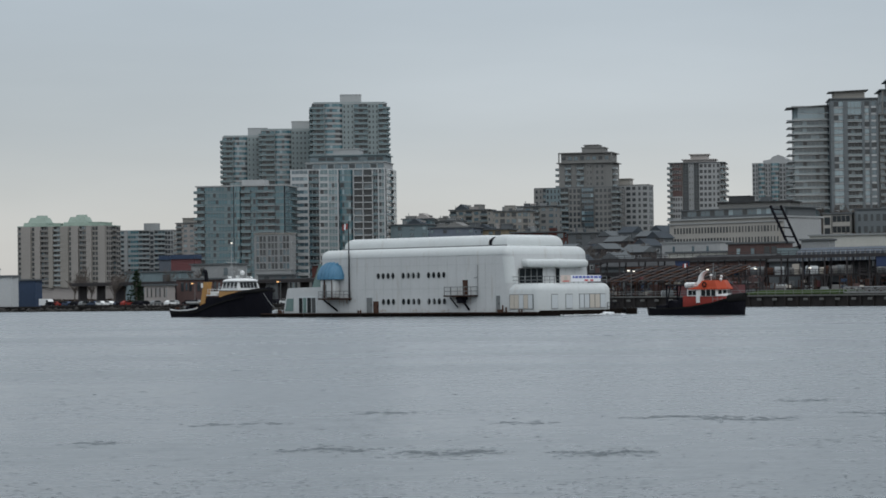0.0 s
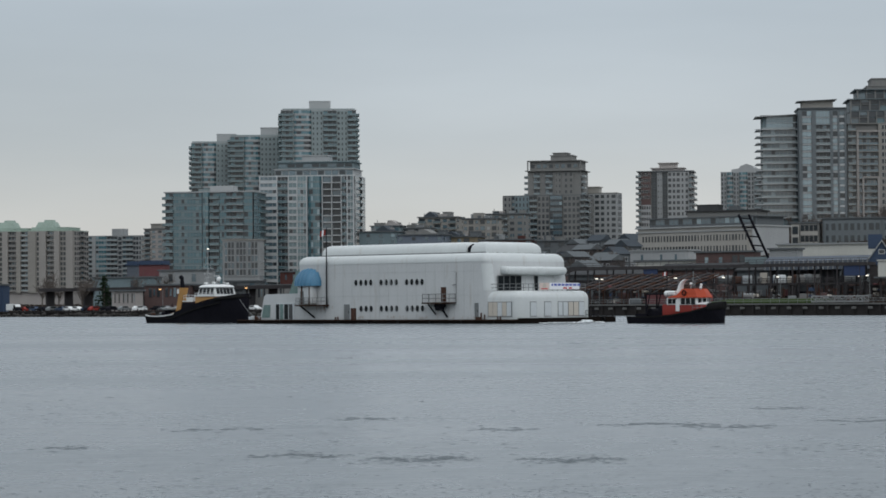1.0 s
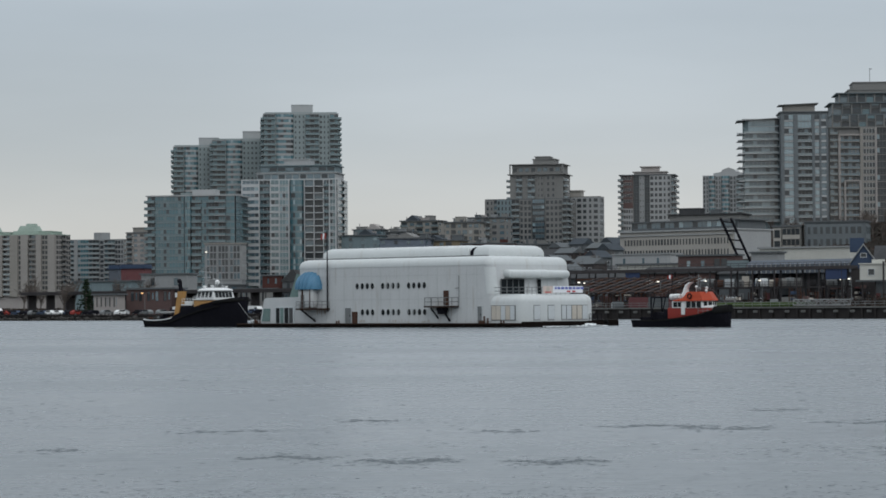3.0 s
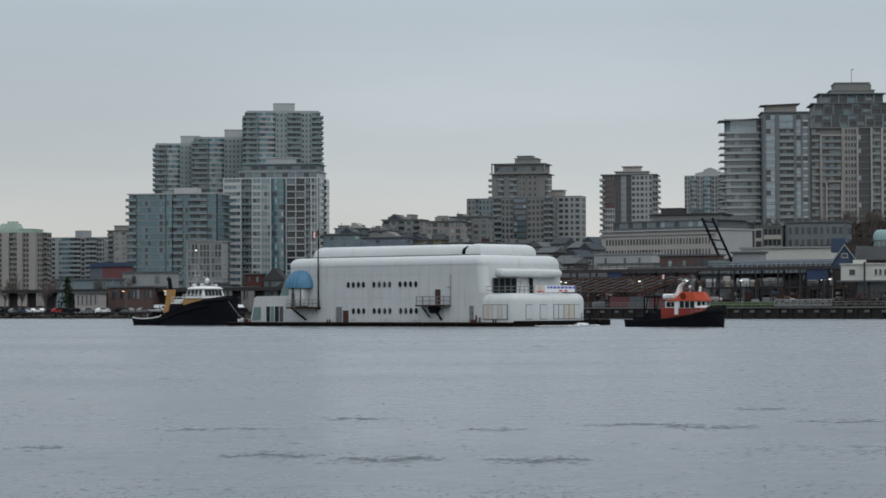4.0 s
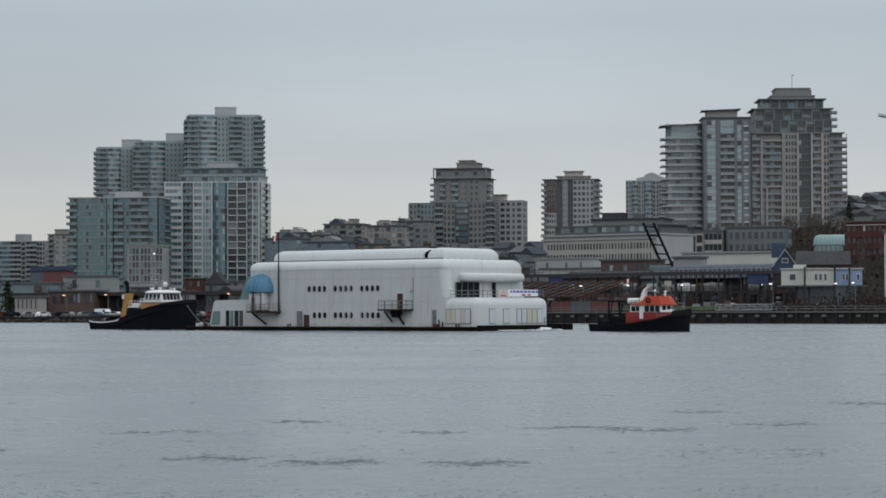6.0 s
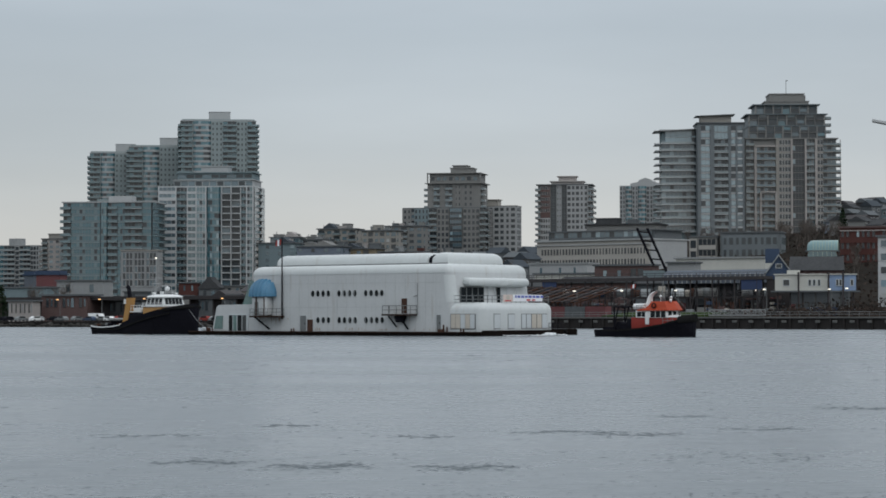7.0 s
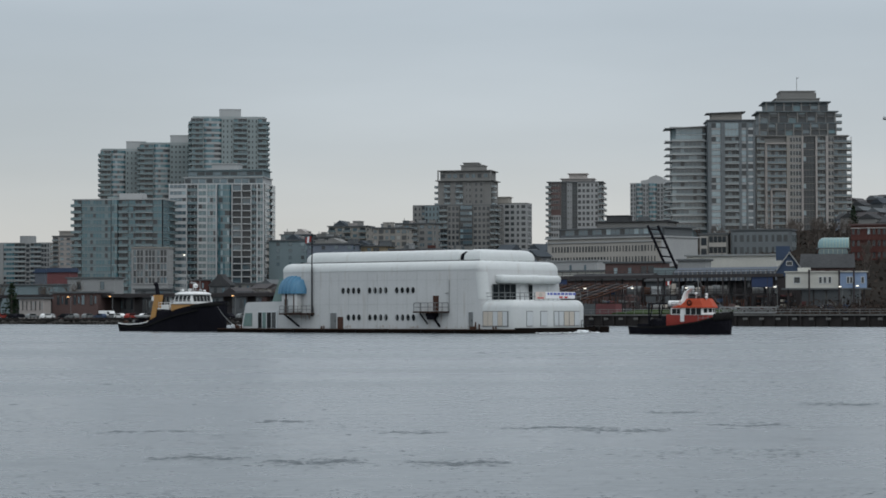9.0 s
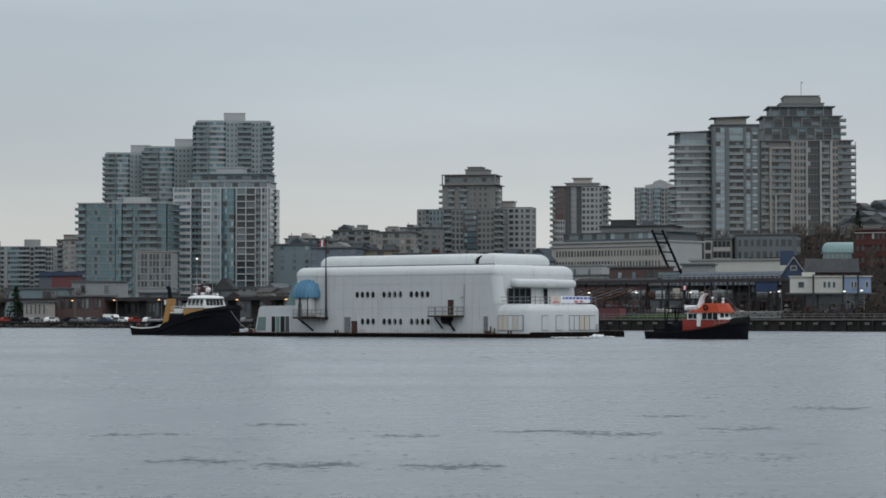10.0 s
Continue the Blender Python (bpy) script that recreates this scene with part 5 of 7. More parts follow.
    loft(bm, [[(-0.62 + (10.7 - z) * 0.12 + 1.26 * math.cos(q), 1.2 + 1.26 * math.sin(q), z) for q in [-math.pi / 2 + math.pi / 2 * k / 8 for k in range(9)]] + [(-0.62 + (10.7 - z) * 0.12, 1.2, z)] for z in (5.1, 9.2)])
    part("corner_shell", bm, WHITE_ROOF, e, "smooth white rounded corner", smooth=True)
    # stepped forward decks
    bm = bmesh.new()
    bevelled(bm, (2.9, 8.9, 2.8), (8.2, 17.6, 4.44), 1.25, 6, lambda m, d: m.z > 1.5 or (abs(d.z) > 0.9 and m.x > 0))
    part("lower_deck_house", bm, WHITE_ROOF, e, "white rounded lower deck house", smooth=True)
    bm = bmesh.new()
    bevelled(bm, (1.35, 10.3, 8.15), (2.0, 14.8, 1.25), 0.55, 5, lambda m, d: m.x > 0 or abs(m.y) > 5)
    part("upper_canopy", bm, WHITE_ROOF, e, "rounded white canopy band", smooth=True)
    bm = bmesh.new()
    bevelled(bm, (1.38, 11.2, 8.16), (2.0, 2.4, 1.32), 0.5, 5, lambda m, d: m.x > 0 or m.z > 0)
    part("door_canopy", bm, WHITE_ROOF, e, "bulging white canopy over the saloon door", smooth=True)
    # portholes
    bm = bmesh.new()
    ring = [(0.37 * math.cos(q), 0.5 * math.sin(q)) for q in [math.tau * i / 14 for i in range(14)]]
    loft(bm, [[(x * k, y, z * k) for x, z in ring] for k, y in ((1.1, 0.05), (1.1, -0.05), (1.0, -0.05))], cap=False)
    fs = bm.faces.new([bm.verts.new((x, -0.01, z)) for x, z in ring])
    fs.material_index = 1
    ph = mesh_of("porthole", bm, (WHITE, DARK_GLASS))
    bm = bmesh.new()
    loft(bm, [[(x * k, y, z * k) for x, z in ring] for k, y in ((1.1, 0.05), (1.1, -0.05), (1.0, -0.05))], cap=False)
    bm.faces.new([bm.verts.new((x, -0.01, z)) for x, z in ring]).material_index = 1
    hb = [bm.verts.new((x, -0.022, z)) for x, z in ring if x < 0.06]
    bm.faces.new(hb).material_index = 2
    ph_b = mesh_of("porthole", bm, (WHITE, DARK_GLASS, GREY_STEEL))
    for k, (z, xs) in enumerate(((6.55, (-27.07, -25.98, -24.88, -23.79, -21.54, -20.44, -19.34, -18.24, -16.0, -14.9, -13.8, -12.72)),
                                 (2.39, (-25.97, -24.85, -23.75, -21.5, -20.4, -19.3, -18.2, -15.95, -14.85, -13.75, -12.65)))):
        for x in xs:
            put("porthole", ph_b if int(x * 7) % 4 == 1 else ph, e, (x, -0.02, z))
    # doors in the side
    def door(x0, x1, z0, z1, m, label=""):
        bm = bmesh.new()
        box(bm, ((x0 + x1) / 2, -0.03, (z0 + z1) / 2), (x1 - x0 + 0.2, 0.12, z1 - z0 + 0.15), mi=1)
        box(bm, ((x0 + x1) / 2, -0.08, (z0 + z1) / 2), (x1 - x0, 0.12, z1 - z0))
        dr = part("door", bm, (m, PALE_BOARD), e, label)
        bm = bmesh.new()
        box(bm, (x1 - 0.18, -0.17, (z0 + z1) / 2), (0.09, 0.1, 0.24))
        part("handle", bm, BLACK_STEEL, dr)
    door(-29.7, -28.45, 0.6, 3.1, GREY_STEEL, "grey recessed side door")
    door(-28.2, -27.0, 0.6, 2.5, RUST, "rusted steel hatch door")
    door(-8.7, -7.6, 3.4, 5.7, RUST, "brown rusted upper door")
    door(-1.75, -0.95, 0.7, 3.2, GREY_STEEL, "grey steel corner door")
    bm = bmesh.new()
    box(bm, (-0.6, -0.5, 0.8), (0.8, 0.6, 0.5))
    rod(bm, (-0.1, -0.5, 0.6), (-0.1, -0.5, 1.7), 0.12)
    rod(bm, (0.6, -0.5, 0.6), (0.6, -0.5, 1.4), 0.12)
    part("mooring_bitts", bm, RUST, e, "rusty mooring bitts")
    # side balcony amidships
    b = part("side_balcony", (lambda q: (box(q, (-8.6, -0.75, 3.2), (5.9, 1.5, 0.24)), q)[1])(bmesh.new()), STRAKE, e, "dark rusty steel side balcony")
    bm = bmesh.new()
    pipe_rail(bm, [(-11.4, 0), (-11.4, -1.45), (-5.8, -1.45), (-5.8, 0)], 3.3, 4.6)
    part("railing", bm, GREY_STEEL, b)
    bm = bmesh.new()
    bevelled(bm, (-8.6, -0.55, 2.5), (1.5, 0.8, 0.9), 0.2, 2)
    rod(bm, (-9.6, -0.5, 2.8), (-7.6, -0.5, 2.8), 0.3, 8)
    rod(bm, (-8.2, -1.2, 3.0), (-7.4, -0.1, 1.0), 0.16)
    rod(bm, (-10.4, -1.2, 3.0), (-9.8, -0.1, 1.4), 0.12)
    part("bracket", bm, BLACK_STEEL, b, "dark machinery and struts under the balcony")
    bm = bmesh.new()
    rod(bm, (-5.5, -0.15, 3.2), (-5.5, -0.15, 8.0), 0.045)
    rod(bm, (-6.3, -0.12, 6.0), (-5.5, -0.12, 6.1), 0.05)
    part("vent_pipe", bm, GREY_STEEL, e)
    rnd = random.Random(8)
    for x, z, n in ((-36.0, 2.8, 9), (-29.2, 0.75, 5), (-27.4, 0.75, 5), (-8.6, 3.05, 8), (-1.2, 0.8, 5), (-18, 0.72, 7), (-12, 0.72, 6), (-4, 0.72, 5)):
        for i in range(n):
            bm = bmesh.new()
            xx, l, w = x + rnd.gauss(0, 1.4), rnd.uniform(0.3, 1.5) if z > 2 else rnd.uniform(0.15, 0.5), rnd.uniform(0.05, 0.16)
            zz = z if z > 2 else z + l
            bm.faces.new([bm.verts.new(q) for q in ((xx - w, -0.026, zz), (xx + w, -0.026, zz), (xx + w * 0.3, -0.026, zz - l), (xx - w * 0.3, -0.026, zz - l))])
            part("rust_stain", bm, RUST_RUN, e, "brown rust run on the white panels")
    # stern balcony with ribbed dome
    b = part("stern_balcony", (lambda q: (box(q, (-36.2, -0.9, 2.95), (6.0, 1.8, 0.26)), q)[1])(bmesh.new()), STRAKE, e, "dark steel stern balcony")
    bm = bmesh.new()
    bevelled(bm, (-37.4, -0.75, 4.65), (3.3, 1.5, 3.1), 0.3, 3)
    part("balcony_screen", bm, WHITE, b, "rust-stained white screen under the dome", smooth=True)
    for x in (-37.9, -36.2):
        bm = bmesh.new()
        rod(bm, (x, -1.56, 3.1), (x, -1.56, 6.2), 0.13 if x < -37 else 0.08)
        part("balcony_post", bm, RUST, b)
    bm = bmesh.new()
    pipe_rail(bm, [(-39.1, -0.1), (-39.1, -1.75), (-33.3, -1.75), (-33.3, -0.1)], 3.1, 4.2, 0.04, 0.9)
    part("railing", bm, GREY_STEEL, b)
    bm = bmesh.new()
    box(bm, (-37.9, -1.53, 4.2), (0.8, 0.06, 2.2))
    part("dark_opening", bm, GREY_STEEL, b, "dark doorway in the screen")
    bm = bmesh.new()
    rod(bm, (-38.4, -1.4, 2.9), (-36.4, -0.05, 0.95), 0.15)
    part("strut", bm, BLACK_STEEL, b)
    bm = bmesh.new()
    rings = []
    for i in range(29):
        x = -40.2 + i * 5.3 / 28
        rr = max(0.05, 1 - abs((x + 37.55) / 2.68) ** 2.6) ** (1 / 2.4) * (1.0 + (0.05 if i % 4 < 2 else -0.07))
        rings.append([(x, 0.1 - 2.2 * rr * math.cos(q), 6.15 + 2.75 * rr * math.sin(q)) for q in [math.pi / 2 * k / 10 for k in range(11)]] + [(x, 0.1, 6.15)])
    loft(bm, rings)
    part("dome_awning", bm, BLUE_SHELL, e, "ribbed faded blue quarter-dome awning", smooth=True)
    bm = bmesh.new()
    rod(bm, (-33.5, -0.25, 2.6), (-33.5, -0.25, 15.6), 0.13, 8, 0.08)
    mast = part("flag_mast", bm, BLACK_STEEL, e, "dark flag mast")
    for i, m in enumerate((RED_PAINT, BANNER_WHITE, RED_PAINT)):
        bm = bmesh.new()
        box(bm, (-33.9 - i * 0.4, -0.25, 14.75 - i * 0.08), (0.4, 0.04, 0.95), ry=8)
        part("flag_band", bm, m, mast)
    # low stern cabin
    bm = bmesh.new()
    loft(bm, [[(-49.5, y, 0.5), (-39.8, y, 0.5), (-39.8, y, 4.95), (-48.0, y, 4.85), (-48.5, y, 4.5)] for y in (0.2, 16)])
    part("stern_cabin", bm, WHITE, e, "low white stern cabin")
    bm = bmesh.new()
    loft(bm, [[(-49.0, y, 1.0), (-47.1, y, 1.0), (-47.0, y, 3.1), (-48.5, y, 3.1)] for y in (0.1, 0.3)])
    part("cabin_window", bm, GREEN_GLASS, e)
    bm = bmesh.new()
    box(bm, (-43.6, 0.17, 1.95), (4.4, 0.12, 2.9))
    cw = part("cabin_window", bm, PALE_BOARD, e, "pale window frame with four narrow panes")
    for x, w, m in ((-45.2, 0.8, DARK_GLASS), (-44.25, 0.75, GREEN_GLASS), (-43.2, 0.9, DARK_GLASS), (-42.15, 0.85, GLASS_DARK)):
        bm = bmesh.new()
        box(bm, (x, 0.10, 1.95), (w, 0.06, 2.5))
        part("pane", bm, m, cw)
    bm = bmesh.new()
    loft(bm, [[(-42.7, y, 4.9), (-39.7, y, 4.9), (-39.7, y, 8.7), (-41.0, y, 8.7)] for y in (0.3, 17.0)])
    part("raked_glazing", bm, GREEN_GLASS, e, "raked green stern glazing")
    for i in range(14):
        bm = bmesh.new()
        bevelled(bm, (0, 0, 0), (0.5, 0.7, random.uniform(0.3, 0.8)), 0.08, 1)
        put("deck_crate", mesh_of("deck_crate", bm, (RUST, PALE_BOARD, GREY_STEEL)[i % 3]), e, (-53.2 + i * 0.42, random.uniform(0, 4), 0.85 + random.random() * 0.15), random.uniform(0, 90))
    # forward windows: upper saloon
    for i in range(4):
        put("saloon_window", window_mesh(1.4, 2.35, GREY_STEEL, DARK_GLASS, 0.05, 0.1), e, (1.3, 2.5 + i * 1.4, 6.22), 90)
    bm = bmesh.new()
    box(bm, (1.3, 11.1, 6.2), (0.1, 0.75, 2.3))
    part("saloon_door", bm, DARK_GLASS, e)
    for y in (8.6, 10.2, 13.2, 15.6):
        bm = bmesh.new()
        box(bm, (1.3, y, 6.25), (0.06, 0.08, 2.3))
        part("wall_batten", bm, PALE_BOARD, e)
    bm = bmesh.new()
    pipe_rail(bm, [(0.9, 0.6), (5.9, 0.8), (6.5, 1.8), (6.5, 16.8)], 4.95, 6.05, 0.045, 1.1)
    part("deck_railing", bm, GREY_STEEL, e)
    # banner with unreadable lines of print
    bm = bmesh.new()
    box(bm, (6.62, 11.5, 5.72), (0.06, 7.3, 1.0))
    ban = part("banner", bm, BANNER_WHITE, e, "white printed banner tied to the railing")
    bm = bmesh.new()
    y = 8.3
    while y < 14.7:
        w = random.uniform(0.35, 0.9)
        box(bm, (6.66, y + w / 2, 5.92), (0.04, w, 0.34))
        y += w + 0.22
    part("print_bars", bm, BANNER_BLUE, ban)
    bm = bmesh.new()
    for y, w in ((11.6, 0.9), (12.9, 0.8)):
        box(bm, (6.66, y, 5.42), (0.04, w, 0.24))
    part("print_bars", bm, BANNER_RED, ban)
    bm = bmesh.new()
    box(bm, (6.62, 6.6, 5.66), (0.06, 2.3, 1.1), mi=0)
    rod(bm, (6.63, 6.6, 5.7), (6.67, 6.6, 5.7), 0.42, 12, mi=1)
    box(bm, (6.66, 6.6, 5.3), (0.04, 1.5, 0.16), mi=2)
    part("emblem_panel", bm, (BANNER_PINK, TAN_BOARD, BANNER_RED), ban, "pale pink panel with a yellow disc")
    # boarded windows of the lower deck house
    bm = bmesh.new()
    box(bm, (3.24, 0.06, 2.2), (4.8, 0.1, 2.3))
    part("window_frame", bm, GREY_STEEL, e)
    for i in range(5):
        bm = bmesh.new()
        box(bm, (1.4 + i * 0.92, 0.06, 2.2), (0.84, 0.2, 2.1))
        part("boarded_window", bm, TAN_BOARD if i in (0, 1, 3) else PALE_BOARD, e)
    for y0, y1 in ((2.7, 4.2), (6.1, 7.7), (9.4, 10.5), (10.6, 11.8), (11.9, 13.1), (13.2, 14.4), (14.5, 15.8)):
        bm = bmesh.new()
        box(bm, (7.02, (y0 + y1) / 2, 2.2), (0.12, y1 - y0 - 0.08, 2.1), mi=0)
        box(bm, (7.0, (y0 + y1) / 2, 2.2), (0.10, y1 - y0 + 0.05, 2.3), mi=1)
        part("boarded_window", bm, ((TAN_BOARD if 12.5 < y1 < 15 else PALE_BOARD), GREY_STEEL), e)
    return e


# ---- tugs ----
def hull_mesh(stations, n=9):
    """Rings from stern to bow: x, half beam at deck, deck height, half beam at the waterline."""
    bm = bmesh.new()
    rings = []
    for x, hb, zd, wb in stations:
        ring = []
        for i in range(n):
            k = i / (n - 1) * 2 - 1
            if abs(k) > 0.74:
                f = (1 - abs(k)) / 0.26
                ring.append((x, math.copysign(hb + (wb - hb) * f, k), zd * (1 - f)))
            else:
                ring.append((x, k / 0.74 * wb * 0.9, -1.0))
        rings.append(ring)
    loft(bm, rings)
    return bm


def tyre(parent, loc, r=0.45, rx=90.0, rz=0.0):
    key = ("tyre", r)
    if key not in PIECES:
        bm = bmesh.new()
        loft(bm, [[((r + 0.15 * math.cos(q)) * math.cos(a), (r + 0.15 * math.cos(q)) * math.sin(a), 0.15 * math.sin(q)) for q in [math.tau * j / 6 for j in range(6)]]
                  for a in [math.tau * i / 12 for i in range(13)]], cap=False)
        PIECES[key] = mesh_of("tyre_fender", bm, RUBBER, True)
    o = put("tyre_fender", PIECES[key], parent, loc)
    o.rotation_euler = (radians(rx), 0, radians(rz))


def wheelhouse_shell():
    """Walls that lean inwards towards the roof."""
    bm = bmesh.new()
    loft(bm, [[(4.4 + sx * (2.2 - k), sy * (2.55 - k), z) for sx, sy in ((-1, -1), (1, -1), (1, 1), (-1, 1))] for z, k in ((4.6, 0), (4.95, 0.0), (6.3, 0.34))])
    return bm


def build_dark_tug():
    e = bare("tugboat", pose(-50, 436, 0, 0, 0, HEADING), "black-hulled harbour tug with ochre funnel and white wheelhouse", "tugboat", "harbour tugs")
    bm = hull_mesh([(-11.5, 2.6, 1.35, 2.2), (-10.6, 3.4, 1.25, 3.0), (-7, 3.9, 1.25, 3.6), (-2.8, 4.1, 1.4, 3.8), (-1.6, 4.1, 2.1, 3.8), (2, 4.1, 3.15, 3.7), (5, 3.9, 3.9, 3.2), (8.6, 3.2, 4.6, 2.1), (10.9, 1.9, 5.0, 0.9), (12.2, 0.4, 5.1, 0.15)])
    part("hull", bm, BLACK_STEEL, e, "black steel hull with high flared bow")
    bm = bmesh.new()
    for sy in (-1, 1):
        loft(bm, [[(x, sy * (y + 0.1), z - 0.09), (x, sy * (y + 0.1), z + 0.09), (x, sy * (y - 0.1), z + 0.09), (x, sy * (y - 0.1), z - 0.09)] for x, y, z in ((-10.4, 3.4, 1.42), (-9.2, 3.6, 1.26), (-7, 3.95, 1.2), (-4.6, 4.05, 1.3), (-2.6, 4.12, 1.55))])
    part("stern_rail", bm, WHITE_PAINT, e, "white painted stern bulwark rail")
    bm = bmesh.new()
    loft(bm, [[(x, y + 0.22 * math.cos(q), z + 0.3 * math.sin(q)) for q in [math.tau * k / 8 for k in range(8)]] for x, y, z in ((7.4, -3.5, 4.15), (9.2, -3.0, 4.4), (11.0, -1.9, 4.55), (12.3, 0, 4.65), (11.0, 1.9, 4.55), (9.2, 3.0, 4.4), (7.4, 3.5, 4.15))])
    part("bow_fender", bm, RUBBER, e, "thick black rubber bow fender", smooth=True)
    bm = bmesh.new()
    bevelled(bm, (4.0, 0, 3.5), (5.2, 4.9, 2.5), 0.25, 2)
    part("deckhouse", bm, OCHRE, e, "ochre deckhouse", smooth=True)
    bm = bmesh.new()
    bevelled(bm, (-0.6, 0, 2.4), (3.8, 4.6, 2.4), 0.2, 2)
    part("aft_deckhouse", bm, BLACK_STEEL, e)
    wh = part("wheelhouse", wheelhouse_shell(), WHITE_PAINT, e, "white wheelhouse ringed with windows", smooth=True)
    bm = bmesh.new()
    loft(bm, [[(4.4 + 2.4 * k * math.copysign(abs(math.cos(q)) ** 0.45, math.cos(q)), 2.7 * k * math.copysign(abs(math.sin(q)) ** 0.45, math.sin(q)), z) for q in [math.tau * (j + 0.5) / 24 for j in range(24)]] for z, k in ((6.15, 0.94), (6.22, 1.0), (6.36, 1.0), (6.52, 0.9), (6.68, 0.7), (6.76, 0.4))])
    part("roof", bm, WHITE_PAINT, wh, smooth=True)
    bm = bmesh.new()
    bevelled(bm, (4.0, 0, 4.75), (5.4, 5.3, 0.2), 0.08, 2)
    part("bridge_wing", bm, WHITE_PAINT, wh)
    for i in range(4):
        put("window", window_mesh(0.84, 1.15, WHITE_PAINT, DARK_GLASS, 0.05, 0.05), wh, (2.95 + i * 0.96, -2.41, 5.56)).rotation_euler = (radians(-14), 0, 0)
    for i in range(5):
        put("window", window_mesh(0.76, 1.15, WHITE_PAINT, DARK_GLASS, 0.05, 0.05), wh, (6.44, -1.64 + i * 0.82, 5.56), 90).rotation_euler = (radians(-14), 0, radians(90))
    for sy in (-1,):
        bm = bmesh.new()
        loft(bm, [[(x - 0.6, y, z), (x + 0.6, y, z), (x + 0.6, y + 1.0, z), (x - 0.6, y + 1.0, z)] for x, y, z in ((-3.2, sy * 1.9 - 0.5, 1.3), (-2.5, sy * 1.9 - 0.5, 4.0), (-2.0, sy * 1.9 - 0.5, 6.2))])
        part("funnel", bm, OCHRE, e, "raked ochre funnel")
        bm = bmesh.new()
        rod(bm, (-2.2, sy * 1.9, 6.1), (-2.5, sy * 1.9, 7.5), 0.36, 10)
        rod(bm, (-2.9, sy * 1.9 + 0.6, 6.1), (-3.1, sy * 1.9 + 0.6, 7.9), 0.3, 10)
        rod(bm, (-3.1, sy * 1.9 + 0.6, 7.8), (-3.5, sy * 1.9 + 0.6, 8.2), 0.36, 10)
        part("exhaust", bm, BLACK_STEEL, e)
    bm = bmesh.new()
    box(bm, (-0.6, 0, 3.85), (3.0, 4.6, 0.2))
    bevelled(bm, (-0.4, -1.5, 4.2), (2.0, 1.0, 0.6), 0.2, 2)
    part("boat_deck", bm, WHITE_PAINT, e, "white boat deck with life raft")
    bm = bmesh.new()
    rod(bm, (2.2, 0, 6), (2.2, 0, 13.0), 0.07, 8, 0.03)
    rod(bm, (2.2, -1.0, 8.6), (2.2, 1.0, 8.6), 0.06)
    rod(bm, (3.6, 0.8, 6.7), (3.6, 0.8, 8.2), 0.09)
    box(bm, (3.6, 0.8, 8.25), (0.3, 2.0, 0.22), 25)
    rod(bm, (5.6, -0.6, 6.7), (5.6, -0.6, 7.5), 0.08)
    mast = part("mast", bm, CONC_PALE, e, "pale signal mast with radar bar")
    bm = bmesh.new()
    bmesh.ops.create_icosphere(bm, subdivisions=2, radius=0.42, matrix=Matrix.Translation((5.6, -0.6, 7.7)))
    part("radar_dome", bm, WHITE_PAINT, mast, smooth=True)
    bm = bmesh.new()
    box(bm, (2.2, 0, 13.0), (0.22, 0.22, 0.22))
    part("mast_lamp", bm, LAMP_WHITE, mast, "lit masthead lamp")
    bm = bmesh.new()
    rod(bm, (-7.4, -0.6, 1.9), (-7.4, 0.6, 1.9), 0.9, 12)
    box(bm, (-7.4, 0, 1.5), (1.4, 2.2, 0.9))
    part("tow_winch", bm, BLACK_STEEL, e)
    # rub rail, deck rails and the small boat on the aft deck
    bm = bmesh.new()
    for sy in (-1, 1):
        loft(bm, [[(x, sy * (y + 0.12), z - 0.12), (x, sy * (y + 0.12), z + 0.12), (x, sy * (y - 0.12), z + 0.12), (x, sy * (y - 0.12), z - 0.12)] for x, y, z in ((-10.2, 3.4, 0.75), (-3.0, 4.05, 0.85), (2.0, 4.05, 2.2), (5.0, 3.85, 2.9), (8.6, 3.05, 3.6))])
    part("rub_rail", bm, RUBBER, e)
    bm = bmesh.new()
    pipe_rail(bm, [(-2.4, -2.2), (1.1, -2.2)], 3.95, 4.9, 0.035, 0.7)
    pipe_rail(bm, [(1.6, -2.6), (6.6, -2.6)], 4.85, 5.3, 0.03, 0.9)
    part("deck_rail", bm, WHITE_PAINT, e)
    bm = bmesh.new()
    loft(bm, [[(x, -1.2 + w * math.cos(q), 2.75 + 0.5 * math.sin(q) * k) for q in [math.pi * j / 8 - math.pi for j in range(9)]] for x, w, k in ((-8.3, 0.45, 0.7), (-7.2, 0.75, 1.0), (-5.6, 0.75, 1.0), (-4.3, 0.1, 0.5))])
    part("work_boat", bm, WHITE_PAINT, e, "small white work boat on the aft deck", smooth=True)
    bm = bmesh.new()
    for x in (-7.6, -5.2):
        rod(bm, (x, -1.2, 1.2), (x, -1.2, 2.4), 0.12, 6)
        rod(bm, (x, 0.4, 1.2), (x, 0.4, 3.4), 0.08, 6)
    part("boat_cradle", bm, BLACK_STEEL, e)
    bm = bmesh.new()
    box(bm, (-2.95, -2.44, 5.6), (0.5, 0.06, 0.8))
    part("funnel_badge", bm, WHITE_PAINT, e, "pale square badge on the funnel")
    bm = bmesh.new()
    rod(bm, (4.6, 1.4, 6.7), (4.6, 1.4, 8.6), 0.04, 5)
    rod(bm, (3.2, -1.3, 6.7), (3.2, -1.3, 8.0), 0.04, 5)
    rod(bm, (2.2, 0, 10.6), (5.6, 0, 6.8), 0.02, 4)
    rod(bm, (2.2, 0, 10.6), (-2.4, -1.4, 7.2), 0.02, 4)
